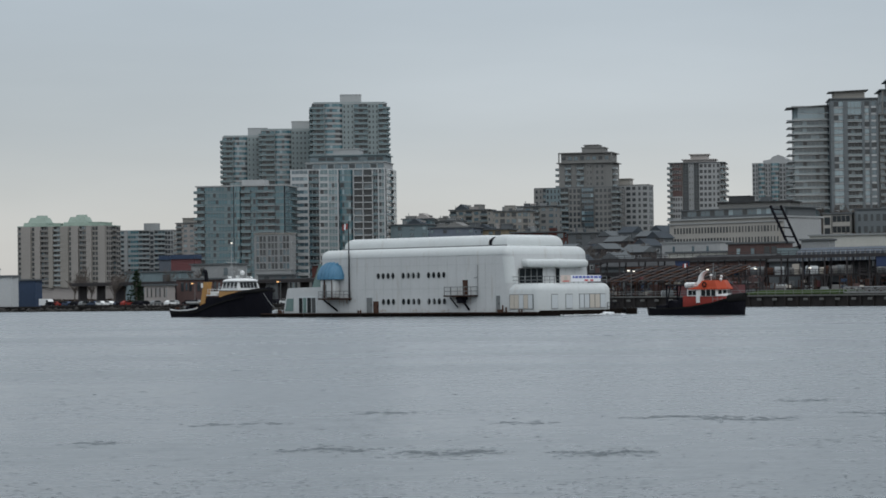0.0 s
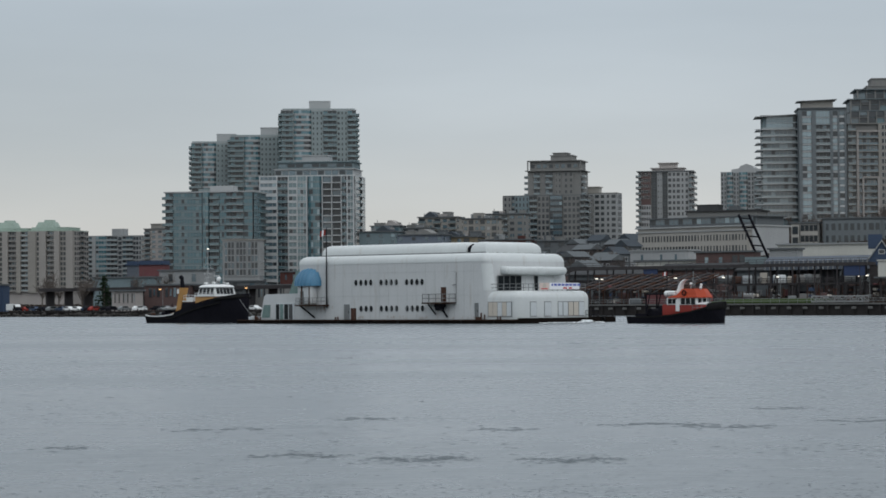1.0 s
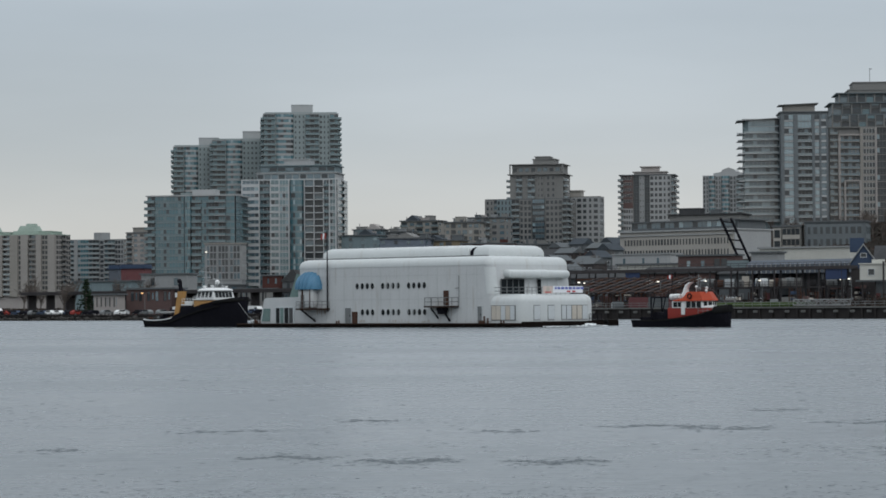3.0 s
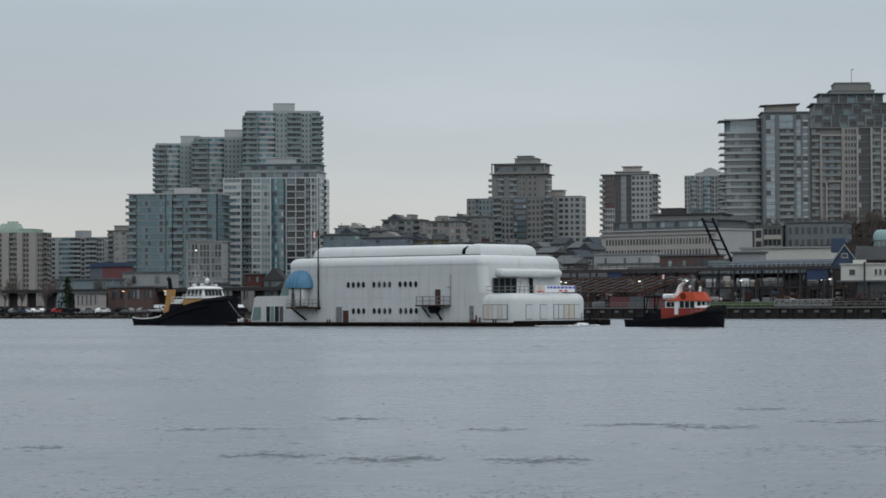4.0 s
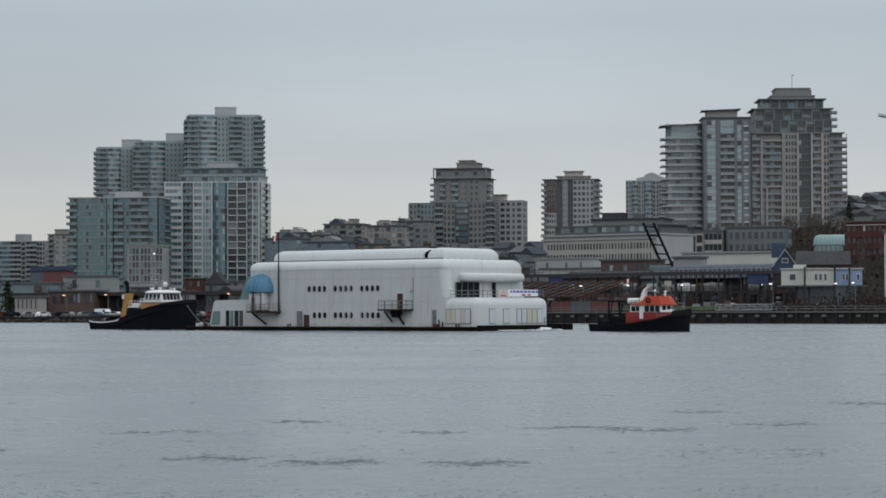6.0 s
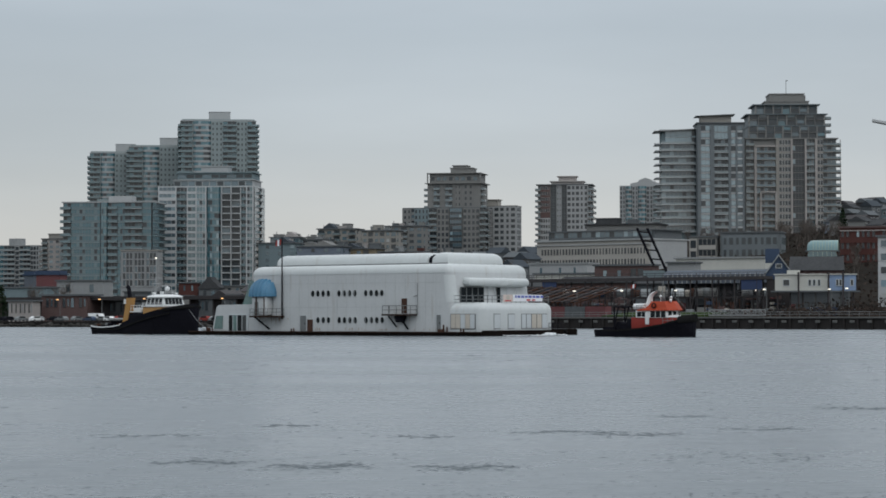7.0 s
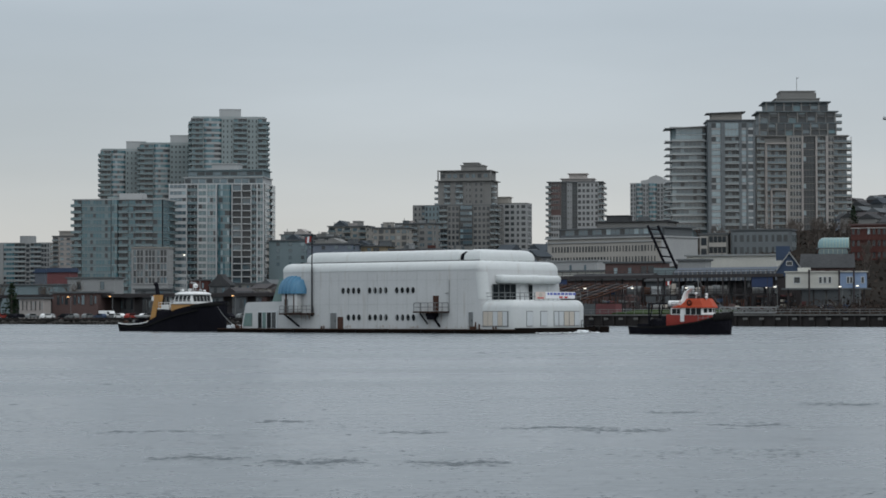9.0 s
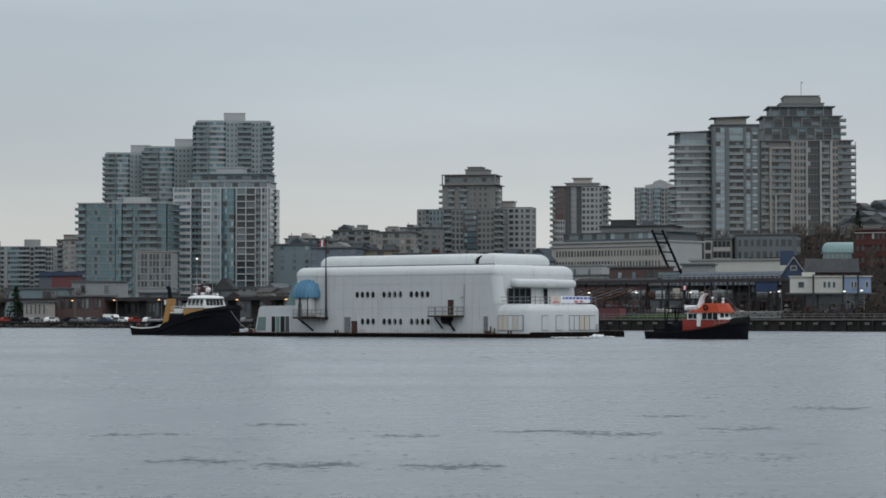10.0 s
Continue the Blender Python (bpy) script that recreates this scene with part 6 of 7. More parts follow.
    bevelled(bm, (5.3, 0.9, 6.95), (0.5, 0.4, 0.4), 0.1, 2)
    part("aerials", bm, CONC_PALE, e, "thin aerials, stays and a searchlight")
    for x, y, z, k in ((3.4, -1.6, 6.95, 0.24), (5.9, 1.2, 6.9, 0.2), (2.6, 1.0, 7.05, 0.26)):
        bm = bmesh.new()
        bevelled(bm, (x, y, z), (k * 2, k * 2, k * 1.6), 0.06, 2)
        rod(bm, (x, y, 6.4), (x, y, z), 0.05, 6)
        part("deck_light", bm, WHITE_PAINT, e)
    bm = bmesh.new()
    box(bm, (2.2, 0, 9.6), (0.1, 2.6, 0.08))
    box(bm, (2.5, 0, 8.0), (0.6, 0.5, 0.12))
    rod(bm, (1.7, -0.8, 6.6), (2.2, 0, 9.6), 0.035, 5)
    rod(bm, (1.7, 0.8, 6.6), (2.2, 0, 9.6), 0.035, 5)
    part("mast_frame", bm, CONC_PALE, e, "pale braced frame round the mast")
    for i in range(7):
        bm = bmesh.new()
        bevelled(bm, (-9.6 + i * 0.95, -2.4 + (i % 3) * 1.2, 1.55 + 0.1 * (i % 2)), (0.6, 0.7, 0.5), 0.12, 2)
        part("deck_gear", bm, (RUST, GREY_STEEL, TAN_BOARD, BLACK_STEEL)[i % 4], e)
    return e


def build_red_tug():
    e = bare("tugboat", pose(29, 362, 0, 0, 0, HEADING), "small black-hulled tug with orange-red house and white trim", "tugboat", "harbour tugs")
    bm = hull_mesh([(-7.9, 1.8, 1.0, 1.5), (-7.0, 2.5, 0.95, 2.2), (-3, 2.9, 0.95, 2.6), (1, 2.9, 1.2, 2.6), (4.5, 2.6, 1.75, 2.1), (7.0, 1.8, 2.45, 1.0), (8.4, 0.5, 2.9, 0.2)])
    part("hull", bm, BLACK_STEEL, e, "black steel hull")
    bm = bmesh.new()
    loft(bm, [[(x, y + 0.36 * math.cos(q), z + 0.05 + 0.55 * math.sin(q)) for q in [math.tau * k / 8 for k in range(8)]] for x, y, z in ((6.8, -1.7, 2.35), (7.9, -1.1, 2.5), (8.5, -0.3, 2.6), (8.5, 0.3, 2.6), (7.9, 1.1, 2.5), (7.0, 1.6, 2.35))])
    part("bow_fender", bm, RUBBER, e, "thick black rubber bow fender", smooth=True)
    hs = part("deckhouse", (lambda q: (bevelled(q, (2.0, 0, 1.7), (6.8, 3.4, 2.2), 0.15, 2), q)[1])(bmesh.new()), RED_PAINT, e, "red deckhouse", smooth=True)
    bm = bmesh.new()
    loft(bm, [[(x, y, z) for x, y in ((-0.5, -1.75), (4.9 - k, -1.75), (5.5 - k, 0), (4.9 - k, 1.75), (-0.5, 1.75))] for z, k in ((2.75, 0), (3.75, 0.25))])
    part("window_band", bm, WHITE_PAINT, hs, "white painted window band")
    bm = bmesh.new()
    loft(bm, [[(x, y * k, z) for x, y in ((xa, -1.95), (xb, -1.95), (xb + 0.5, 0), (xb, 1.95), (xa, 1.95))] for z, k, xa, xb in ((3.73, 1, -0.2, 5.0), (3.86, 1, -0.2, 5.0), (4.15, 0.94, 1.3, 4.85), (4.6, 0.88, 1.8, 4.6), (5.05, 0.8, 2.1, 4.3))])
    part("roof", bm, ORANGE, hs, "bright orange sloping roof")
    for x in (0.1, 0.9):
        put("window", window_mesh(0.82, 0.8, WHITE_PAINT, DARK_GLASS, 0.04, 0.04), hs, (x, -1.77, 3.24))
    for x in (2.45, 3.35, 4.25):
        put("window", window_mesh(0.88, 1.0, WHITE_PAINT, DARK_GLASS, 0.04, 0.04), hs, (x, -1.77, 3.24))
    for y in (-1.2, -0.4, 0.4, 1.2):
        put("window", window_mesh(0.74, 1.0, WHITE_PAINT, DARK_GLASS, 0.04, 0.04), hs, (5.38 - abs(y) * 0.32, y, 3.2), 90 + 18 * (1 if y > 0 else -1))
    bm = bmesh.new()
    box(bm, (1.5, -1.82, 2.65), (0.62, 0.1, 1.7))
    part("door", bm, WHITE_PAINT, hs, "white side door")
    bm = bmesh.new()
    loft(bm, [[(x + r * math.cos(q), r * math.sin(q), z) for q in [math.tau * k / 10 for k in range(10)]] for x, z, r in ((0.4, 3.7, 0.62), (0.45, 4.5, 0.58), (0.7, 5.0, 0.46), (0.8, 5.6, 0.38), (1.1, 6.05, 0.38), (1.65, 6.4, 0.36), (1.9, 6.45, 0.3))])
    part("funnel", bm, WHITE_PAINT, e, "white bent exhaust funnel", smooth=True)
    bm = bmesh.new()
    rod(bm, (-1.3, -0.9, 4.35), (0.5, -0.9, 4.35), 0.42, 12)
    rod(bm, (-0.4, 0.6, 4.2), (0.8, 0.6, 4.2), 0.32, 12)
    part("life_raft", bm, WHITE_PAINT, e, "white life-raft canister", smooth=True)
    bm = bmesh.new()
    pipe_rail(bm, [(-0.4, -1.7), (1.2, -1.7)], 3.86, 4.5, 0.03, 0.6)
    part("roof_rail", bm, GREY_STEEL, e)
    bm = bmesh.new()
    box(bm, (3.0, 0, 5.6), (0.4, 1.8, 0.25), 30)
    for x, y, z in ((2.4, 0.6, 6.6), (3.6, -0.4, 6.3), (3.0, 0, 7.6)):
        rod(bm, (x, y, 5.2), (x, y, z), 0.06)
    part("mast", bm, GREY_STEEL, e)
    bm = bmesh.new()
    for y in (-1.3, 1.3):
        rod(bm, (-4.6, y, 1.0), (-4.6, y, 4.3), 0.11)
        rod(bm, (-4.6, y, 4.3), (-1.9, y, 4.3), 0.08)
    rod(bm, (-4.6, -1.3, 4.3), (-4.6, 1.3, 4.3), 0.1)
    rod(bm, (-1.9, 0, 3.6), (-1.6, 0, 7.8), 0.05)
    rod(bm, (-4.6, 0, 4.3), (-1.8, 0, 4.3), 0.06)
    fr = part("aft_frame", bm, BLACK_STEEL, e, "black steel aft frame")
    for i, m in enumerate((RED_PAINT, BANNER_WHITE, RED_PAINT)):
        bm = bmesh.new()
        box(bm, (-1.8 - i * 0.3, 0, 7.3 - i * 0.05), (0.3, 0.04, 0.55), ry=6)
        part("flag_band", bm, m, fr)
    bm = bmesh.new()
    rod(bm, (-4.2, -0.8, 1.6), (-4.2, 0.8, 1.6), 0.6, 12)
    box(bm, (-5.8, 0, 1.2), (1.8, 2.4, 0.5))
    part("tow_winch", bm, BLACK_STEEL, e)
    bm = bmesh.new()
    bevelled(bm, (-1.5, 0, 1.75), (1.9, 2.6, 1.6), 0.15, 2)
    part("engine_casing", bm, BLACK_STEEL, e, "black casing behind the deckhouse", smooth=True)
    bm = bmesh.new()
    for sy in (-1, 1):
        loft(bm, [[(x, sy * (y + 0.1), z - 0.14), (x, sy * (y + 0.1), z + 0.1), (x, sy * (y - 0.1), z + 0.1), (x, sy * (y - 0.1), z - 0.14)] for x, y, z in ((-7.4, 2.3, 0.98), (-3, 2.85, 0.98), (1, 2.9, 1.22), (4.5, 2.6, 1.75), (6.8, 1.9, 2.38))])
    part("bulwark_cap", bm, RUBBER, e)
    bm = bmesh.new()
    loft(bm, [[(2.75 + (0.33 + 0.1 * math.cos(q)) * math.cos(a), -1.95 + 0.1 * math.sin(q), 4.45 + (0.33 + 0.1 * math.cos(q)) * math.sin(a)) for q in [math.tau * j / 6 for j in range(6)]] for a in [math.tau * i / 14 for i in range(15)]], cap=False)
    part("life_ring", bm, RUBBER, e, "black ring hung on the roof side", smooth=True)
    for x, y, z in ((3.1, -0.7, 5.75), (4.2, 0.3, 5.6), (4.9, -0.8, 5.2)):
        bm = bmesh.new()
        rod(bm, (x, y, 4.9), (x, y, z), 0.05, 6)
        bmesh.ops.create_icosphere(bm, subdivisions=2, radius=0.22, matrix=Matrix.Translation((x, y, z)))
        part("searchlight", bm, WHITE_PAINT, e, smooth=True)
    bm = bmesh.new()
    pipe_rail(bm, [(4.6, -2.45), (6.6, -1.75)], 1.9, 2.75, 0.035, 0.7)
    rod(bm, (3.0, 0, 7.5), (-4.6, 0, 4.4), 0.02, 4)
    rod(bm, (3.0, 0, 7.5), (8.0, 0, 3.1), 0.02, 4)
    part("bow_rail", bm, GREY_STEEL, e)
    bm = bmesh.new()
    rod(bm, (-4.7, -1.3, 1.0), (-3.9, -1.3, 4.3), 0.09, 6)
    rod(bm, (-4.7, 1.3, 1.0), (-3.9, 1.3, 4.3), 0.09, 6)
    box(bm, (-3.2, 0, 4.35), (2.6, 2.4, 0.14))
    box(bm, (-2.9, -0.9, 1.4), (0.9, 0.7, 0.9))
    part("aft_gear", bm, BLACK_STEEL, e, "black gear and braces on the aft deck")
    return e


def build_skiff():
    e = bare("work_float", pose(28, 396, 0, 0, 0, HEADING), "low dark work float riding beside the barge bow", "float")
    bm = bmesh.new()
    bevelled(bm, (-0.6, 0, 0.4), (6.6, 2.6, 1.1), 0.2, 2)
    part("pontoon", bm, HULL_CONC, e)
    for x in (-2, 0.2, 2.2):
        tyre(e, (x, -1.4, 0.45), 0.35)
    return e


def build_wash():
    """White water pushed up by the barge's forefoot."""
    bm = bmesh.new()
    rnd = random.Random(5)
    for i in range(420):
        y = rnd.gauss(15.2, 1.5) if i < 240 else rnd.uniform(4.0, 19.5)
        hump = math.exp(-((y - 15.2) / 1.3) ** 2) + (0.25 if i >= 240 else 0)
        x = 7.7 + abs(rnd.gauss(0, 0.35))
        r = rnd.uniform(0.05, 0.17) * (0.7 + 0.7 * hump)
        z = 0.02 + rnd.random() ** 1.5 * 0.42 * hump
        bmesh.ops.create_icosphere(bm, subdivisions=1, radius=r, matrix=Matrix.Translation((x, y, z)) @ Matrix.Rotation(rnd.uniform(0, 3), 4, "Z") @ Matrix.Diagonal((1.7, 1.0, 0.6, 1)))
    return solid("bow_wash", bm, FOAM, pose(0, 380, 0, 0, 0, HEADING), "white broken water pushed up at the barge bow", "foam", kind="stuff", smooth=True)


def build_tow_line():
    bm = bmesh.new()
    n = 14
    pts = []
    for i in range(n + 1):
        k = i / n
        pts.append(Vector((-63.5 + 12.5 * k, 8.6 - 5.5 * k, 4.4 - 3.6 * k - 1.2 * math.sin(math.pi * k))))
    for a, b in zip(pts, pts[1:]):
        rod(bm, a, b, 0.045, 6)
    return solid("tow_line", bm, GREY_STEEL, pose(0, 380, 0, 0, 0, HEADING), "slack grey tow line from tug bow to barge", "rope")


# ---- waterfront and slope ----
def shore_distance(u):
    return 613.4 / (1 + 0.9068 * u * UNIT)


def ez(v, d):
    return 3.1 + v * UNIT * d


def make_evergreen(seed):
    rnd = random.Random(seed)
    e = bare("evergreen_tree", pose(0, -900, 0), "dark green conifer standing among the houses", "tree", "evergreens")
    bm = bmesh.new()
    rod(bm, (0, 0, -1), (0, 0, 8), 0.28, 6, 0.08)
    part("trunk", bm, TWIGS, e)
    bm = bmesh.new()
    for i in range(420):
        z = 1.2 + 8.6 * rnd.random() ** 1.2
        r = (10.2 - z) * 0.30 * rnd.uniform(0.35, 1.05)
        q = rnd.uniform(0, math.tau)
        c = Vector((r * math.cos(q), r * math.sin(q), z))
        s = rnd.uniform(0.25, 0.55)
        vs = [bm.verts.new(c + Vector((rnd.uniform(-s, s), rnd.uniform(-s, s), rnd.uniform(-s, s) * 0.8))) for _ in range(4)]
        for k in ((0, 1, 2), (0, 2, 3), (0, 3, 1), (1, 3, 2)):
            bm.faces.new([vs[j] for j in k])
    part("crown", bm, FOLIAGE, e)
    return e


def make_bare_tree(seed):
    rnd = random.Random(seed)
    e = bare("bare_tree", pose(0, -900, 0), "leafless winter tree with fine brown twigs", "tree", "bare trees")
    bm = bmesh.new()
    rod(bm, (0, 0, -1), (0, 0, 4), 0.22, 6, 0.14)
    part("trunk", bm, TWIGS, e)
    bm = bmesh.new()
    for i in range(11):
        q, k = rnd.uniform(0, math.tau), rnd.uniform(0.3, 1.0)
        a = Vector((0, 0, rnd.uniform(2.4, 4)))
        b = a + Vector((math.cos(q) * 2.4 * k, math.sin(q) * 2.4 * k, rnd.uniform(1.8, 4.2)))
        rod(bm, a, b, 0.10, 4, 0.04)
        for j in range(9):
            p = a.lerp(b, rnd.uniform(0.35, 1))
            rod(bm, p, p + Vector((rnd.uniform(-1.3, 1.3), rnd.uniform(-1.3, 1.3), rnd.uniform(0.3, 1.9))), 0.05, 3, 0.015)
    part("crown", bm, TWIGS, e)
    return e


def make_car(m, van=False):
    e = bare("parked_van" if van else "parked_car", pose(0, -920, 0), "white delivery van parked on the quay" if van else "small car parked on the quay in a row", "van" if van else "car", "parked vehicles")
    bm = bmesh.new()
    if van:
        loft(bm, [[(-2.6, y, 0.35), (2.6, y, 0.35), (2.6, y, 1.15), (1.9, y, 2.2), (-2.6, y, 2.3)] for y in (-0.95, 0.95)])
    else:
        loft(bm, [[(-2.1, y * 1.0, 0.3), (2.1, y, 0.3), (2.15, y, 0.75), (1.0, y, 0.95), (0.4, y * 0.85, 1.45), (-1.2, y * 0.85, 1.45), (-2.0, y, 0.95)] for y in (-0.86, 0.86)])
    part("body", bm, m, e)
    bm = bmesh.new()
    for y in (-0.9, 0.9) if not van else (-0.97, 0.97):
        box(bm, ((-0.4 if not van else 1.5), y * 0.96, 1.2 if not van else 1.6), (1.9 if not van else 0.9, 0.08, 0.36 if not van else 0.6))
    part("side_glass", bm, DARK_GLASS, e)
    for x in (-1.3, 1.35):
        for y in (-0.8, 0.8):
            bm = bmesh.new()
            rod(bm, (x, y - 0.1, 0.33), (x, y + 0.1, 0.33), 0.33, 10)
            wl_ = part("wheel", bm, RUBBER, e)
            bm = bmesh.new()
            rod(bm, (x, y - 0.12, 0.33), (x, y + 0.12, 0.33), 0.19, 8)
            part("rim", bm, GREY_STEEL, wl_)
    return e


def make_lamp(m):
    e = bare("street_lamp", pose(0, -940, 0), "slim steel street lamp with a lit head", "street lamp", "quay lamps")
    bm = bmesh.new()
    rod(bm, (0, 0, 0), (0, 0, 6.4), 0.09, 6, 0.06)
    rod(bm, (0, 0, 6.3), (0, -0.9, 6.6), 0.05, 5)
    part("pole", bm, GREY_STEEL, e)
    bm = bmesh.new()
    bevelled(bm, (0, -1.0, 6.5), (0.42, 0.7, 0.26), 0.1, 2)
    part("lamp_head", bm, m, e, "glowing lamp head")
    return e


def make_house(wall, roof, rnd):
    w, dp, hh = rnd.uniform(6, 10), rnd.uniform(6, 9), rnd.uniform(4.6, 7.4)
    rise = rnd.uniform(1.4, 2.6)
    e = bare("hillside_house", pose(0, -960, 0), "small gabled house on the slope among trees", "house", "hillside houses")
    bm = bmesh.new()
    box(bm, (0, 0, hh / 2 - 2), (w, dp, hh + 4))
    part("wall", bm, wall, e)
    bm = bmesh.new()
    loft(bm, [[(x, -dp / 2 - 0.5, hh - 0.1), (x, dp / 2 + 0.5, hh - 0.1), (x, 0, hh + rise)] for x in (-w / 2 - 0.4, w / 2 + 0.4)])
    part("roof", bm, roof, e)
    n = int(w / 2.6)
    for z in (hh - 1.8, hh - 4.6):
        for i in range(n):
            put("window", window_mesh(1.3, 1.4, FRAME_WHITE, GLASS_DARK), e, (-w / 2 + (i + 0.5) * w / n, -dp / 2 - 0.02, z))
    return e


def build_waterfront():
    rnd = random.Random(11)
    # long elevated walkway on steel trestles
    e = bare("elevated_walkway", Matrix.Translation(coast(0, 0)) @ pose(0, 0, 0, 0, 0, COAST), "long dark steel walkway on trestles behind the quay", "walkway")
    for n0, z, s0, s1, th in ((42, 11.9, -26, 74, 0.8), (52, 7.4, -34, 70, 0.5)):
        bm = bmesh.new()
        box(bm, ((s0 + s1) / 2, n0, z), (s1 - s0, 3.4, th))
        part("deck", bm, STEEL_DARK, e)
        bm = bmesh.new()
        pipe_rail(bm, [(s0, n0 - 1.6), (s1, n0 - 1.6)], z + 0.3, z + 1.4, 0.06, 2.5)
        part("railing", bm, STEEL_DARK, e)
        k = s0
        while k < s1:
            bm = bmesh.new()
            rod(bm, (k, n0 - 1.3, 2.2), (k, n0 - 1.3, z), 0.2, 6)
            rod(bm, (k, n0 + 1.3, 2.2), (k, n0 + 1.3, z), 0.2, 6)
            rod(bm, (k, n0 - 1.3, 3.0), (k, n0 + 1.3, z - 0.5), 0.12, 5)
            part("trestle", bm, STEEL_DARK, e)
            k += 6.5
    # slipway roof frames
    for s0 in (-6, 6, 18):
        fr = bare("slipway_frame", Matrix.Translation(coast(s0, 28)) @ pose(0, 0, 2.4, 0, 0, COAST), "rusty steel slipway frame with sloping rafters", "frame", "slipway frames")
        for k in range(4):
            bm = bmesh.new()
            rod(bm, (k * 3, 0, 0), (k * 3, 0, 4.2), 0.18, 6)
            rod(bm, (k * 3, 9, 0), (k * 3, 9, 7.4), 0.18, 6)
            rod(bm, (k * 3 - 1, -1.2, 3.8), (k * 3 + 5, 10, 7.8), 0.26, 6)
            rod(bm, (k * 3 + 0.5, -1.2, 3.6), (k * 3 + 6.5, 10, 7.6), 0.2, 6)
            part("rafter", bm, RUST if k % 2 else STEEL_DARK, fr)
        for k in range(5):
            bm = bmesh.new()
            rod(bm, (-1 + k * 1.2, -0.8 + k * 2.4, 4.1 + k * 0.85), (10 + k * 1.2, -0.8 + k * 2.4, 4.1 + k * 0.85), 0.14, 6)
            part("purlin", bm, STEEL_DARK, fr)
        bm = bmesh.new()
        box(bm, (4.5, 9, 7.5), (12, 0.4, 0.5))
        box(bm, (4.5, 0, 4.2), (12, 0.4, 0.4))
        part("beam", bm, RUST, fr)
    # dark workshops behind the walkway
    for s0, w, hh, m, lab in ((-42, 30, 7.5, CONC_DARK, "dark open-fronted workshop behind the trestles"), (-11, 26, 8.5, SHED_BROWN, "brown steel workshop behind the trestles"),
                         (16, 32, 8.0, CONC_DARK, "dark boarded workshop behind the trestles"), (49, 26, 6.0, CONC_DARK, "dark low store behind the trestles")):
        ws = bare("workshop", Matrix.Translation(coast(s0 + w / 2, 66)) @ pose(0, 0, 2.4, 0, 0, COAST), lab, "workshop", "workshops")
        bm = bmesh.new()
        box(bm, (0, 5, hh / 2 + 0.3), (w, 10, hh + 1))
        part("wall", bm, m, ws)
        bm = bmesh.new()
        loft(bm, [[(x, -0.8, hh + 0.6), (x, 11, hh + 0.6), (x, 11, hh + 0.9), (x, 5, hh + 2.4), (x, -0.8, hh + 0.9)] for x in (-w / 2 - 0.5, w / 2 + 0.5)])
        part("roof", bm, ROOF_DARK, ws)
        n = int(w / 4.2)
        for i in range(n):
            bm = bmesh.new()
            x = -w / 2 + (i + 0.5) * w / n
            box(bm, (x, -0.05, 2.0), (2.6, 0.16, 3.2 + rnd.uniform(-0.8, 0.5)))
            part("bay_door", bm, rnd.choice((GREY_STEEL, BLUE_PAINT, CONC_TAUPE, BLACK_STEEL, SHED_RED, STEEL_DARK, CONC_DARK)), ws)
    # tarpaulined stacks and boats on the hard standing
    for i in range(90):
        s, n = rnd.uniform(-30, 90), rnd.choice((rnd.uniform(20, 60), 52))
        bm = bmesh.new()
        w, hh = rnd.uniform(1.2, 3.2), rnd.uniform(1.2, 2.4)
        bevelled(bm, (0, 0, hh / 2), (w, rnd.uniform(1.2, 2.2), hh), 0.25, 2)
        solid("wrapped_pallet", bm, rnd.choice((PALE_BOARD, BLUE_PAINT, GREY_STEEL, TAN_BOARD, CONC_TAUPE, CONC_DARK, STEEL_DARK, RUST)), Matrix.Translation(coast(s, n, 7.65 if 50.5 < n < 53.5 and s < 68 else 2.6)) @ pose(0, 0, 0, 0, 0, rnd.uniform(0, 90)),
              "tarpaulin-covered stack of gear on the hard standing", "stack", "covered stacks", smooth=True)
    # racks of pipe and timber, screens and blue sheets under and on the trestles
    for i in range(34):
        sx, n = -22 + i * 2.9 + rnd.uniform(-1, 1), rnd.choice((30, 36, 40, 47, 57, 60))
        rk = bare("storage_rack", Matrix.Translation(coast(sx, n, 2.5)) @ pose(0, 0, 0, 0, 0, COAST + rnd.uniform(-12, 12)), "rusty steel rack stacked with pipe, timber and crates", "rack", "storage racks")
        w, hh = rnd.uniform(2.4, 4.4), rnd.uniform(2.6, 5.6)
        for x in (-w / 2, w / 2):
            bm = bmesh.new()
            box(bm, (x, -0.6, hh / 2), (0.16, 0.16, hh))
            box(bm, (x, 0.6, hh / 2), (0.16, 0.16, hh))
            part("upright", bm, RUST if i % 3 else STEEL_DARK, rk)
        for k in range(int(hh / 1.3)):
            bm = bmesh.new()
            box(bm, (0, 0, 0.4 + k * 1.3), (w, 1.3, 0.12))
            part("shelf", bm, STEEL_DARK, rk)
            x = -w / 2 + 0.3
            while x < w / 2 - 0.5:
                q = rnd.uniform(0.4, 1.2)
                bm = bmesh.new()
                if rnd.random() < 0.4:
                    for j in range(3):
                        rod(bm, (x, -0.5 + j * 0.3, 0.62 + k * 1.3), (x + q, -0.5 + j * 0.3, 0.62 + k * 1.3), 0.14, 6)
                else:
                    bevelled(bm, (x + q / 2, 0, 0.46 + k * 1.3 + q * 0.35), (q, 1.0, q * 0.7), 0.05, 1)
                part("crate", bm, rnd.choice((RUST, TAN_BOARD, CONC_TAUPE, BLUE_PAINT, SHED_BROWN, GREY_STEEL, SHED_BROWN, CONC_DARK, SHED_RED)), rk)
                x += q + rnd.uniform(0.1, 0.9)
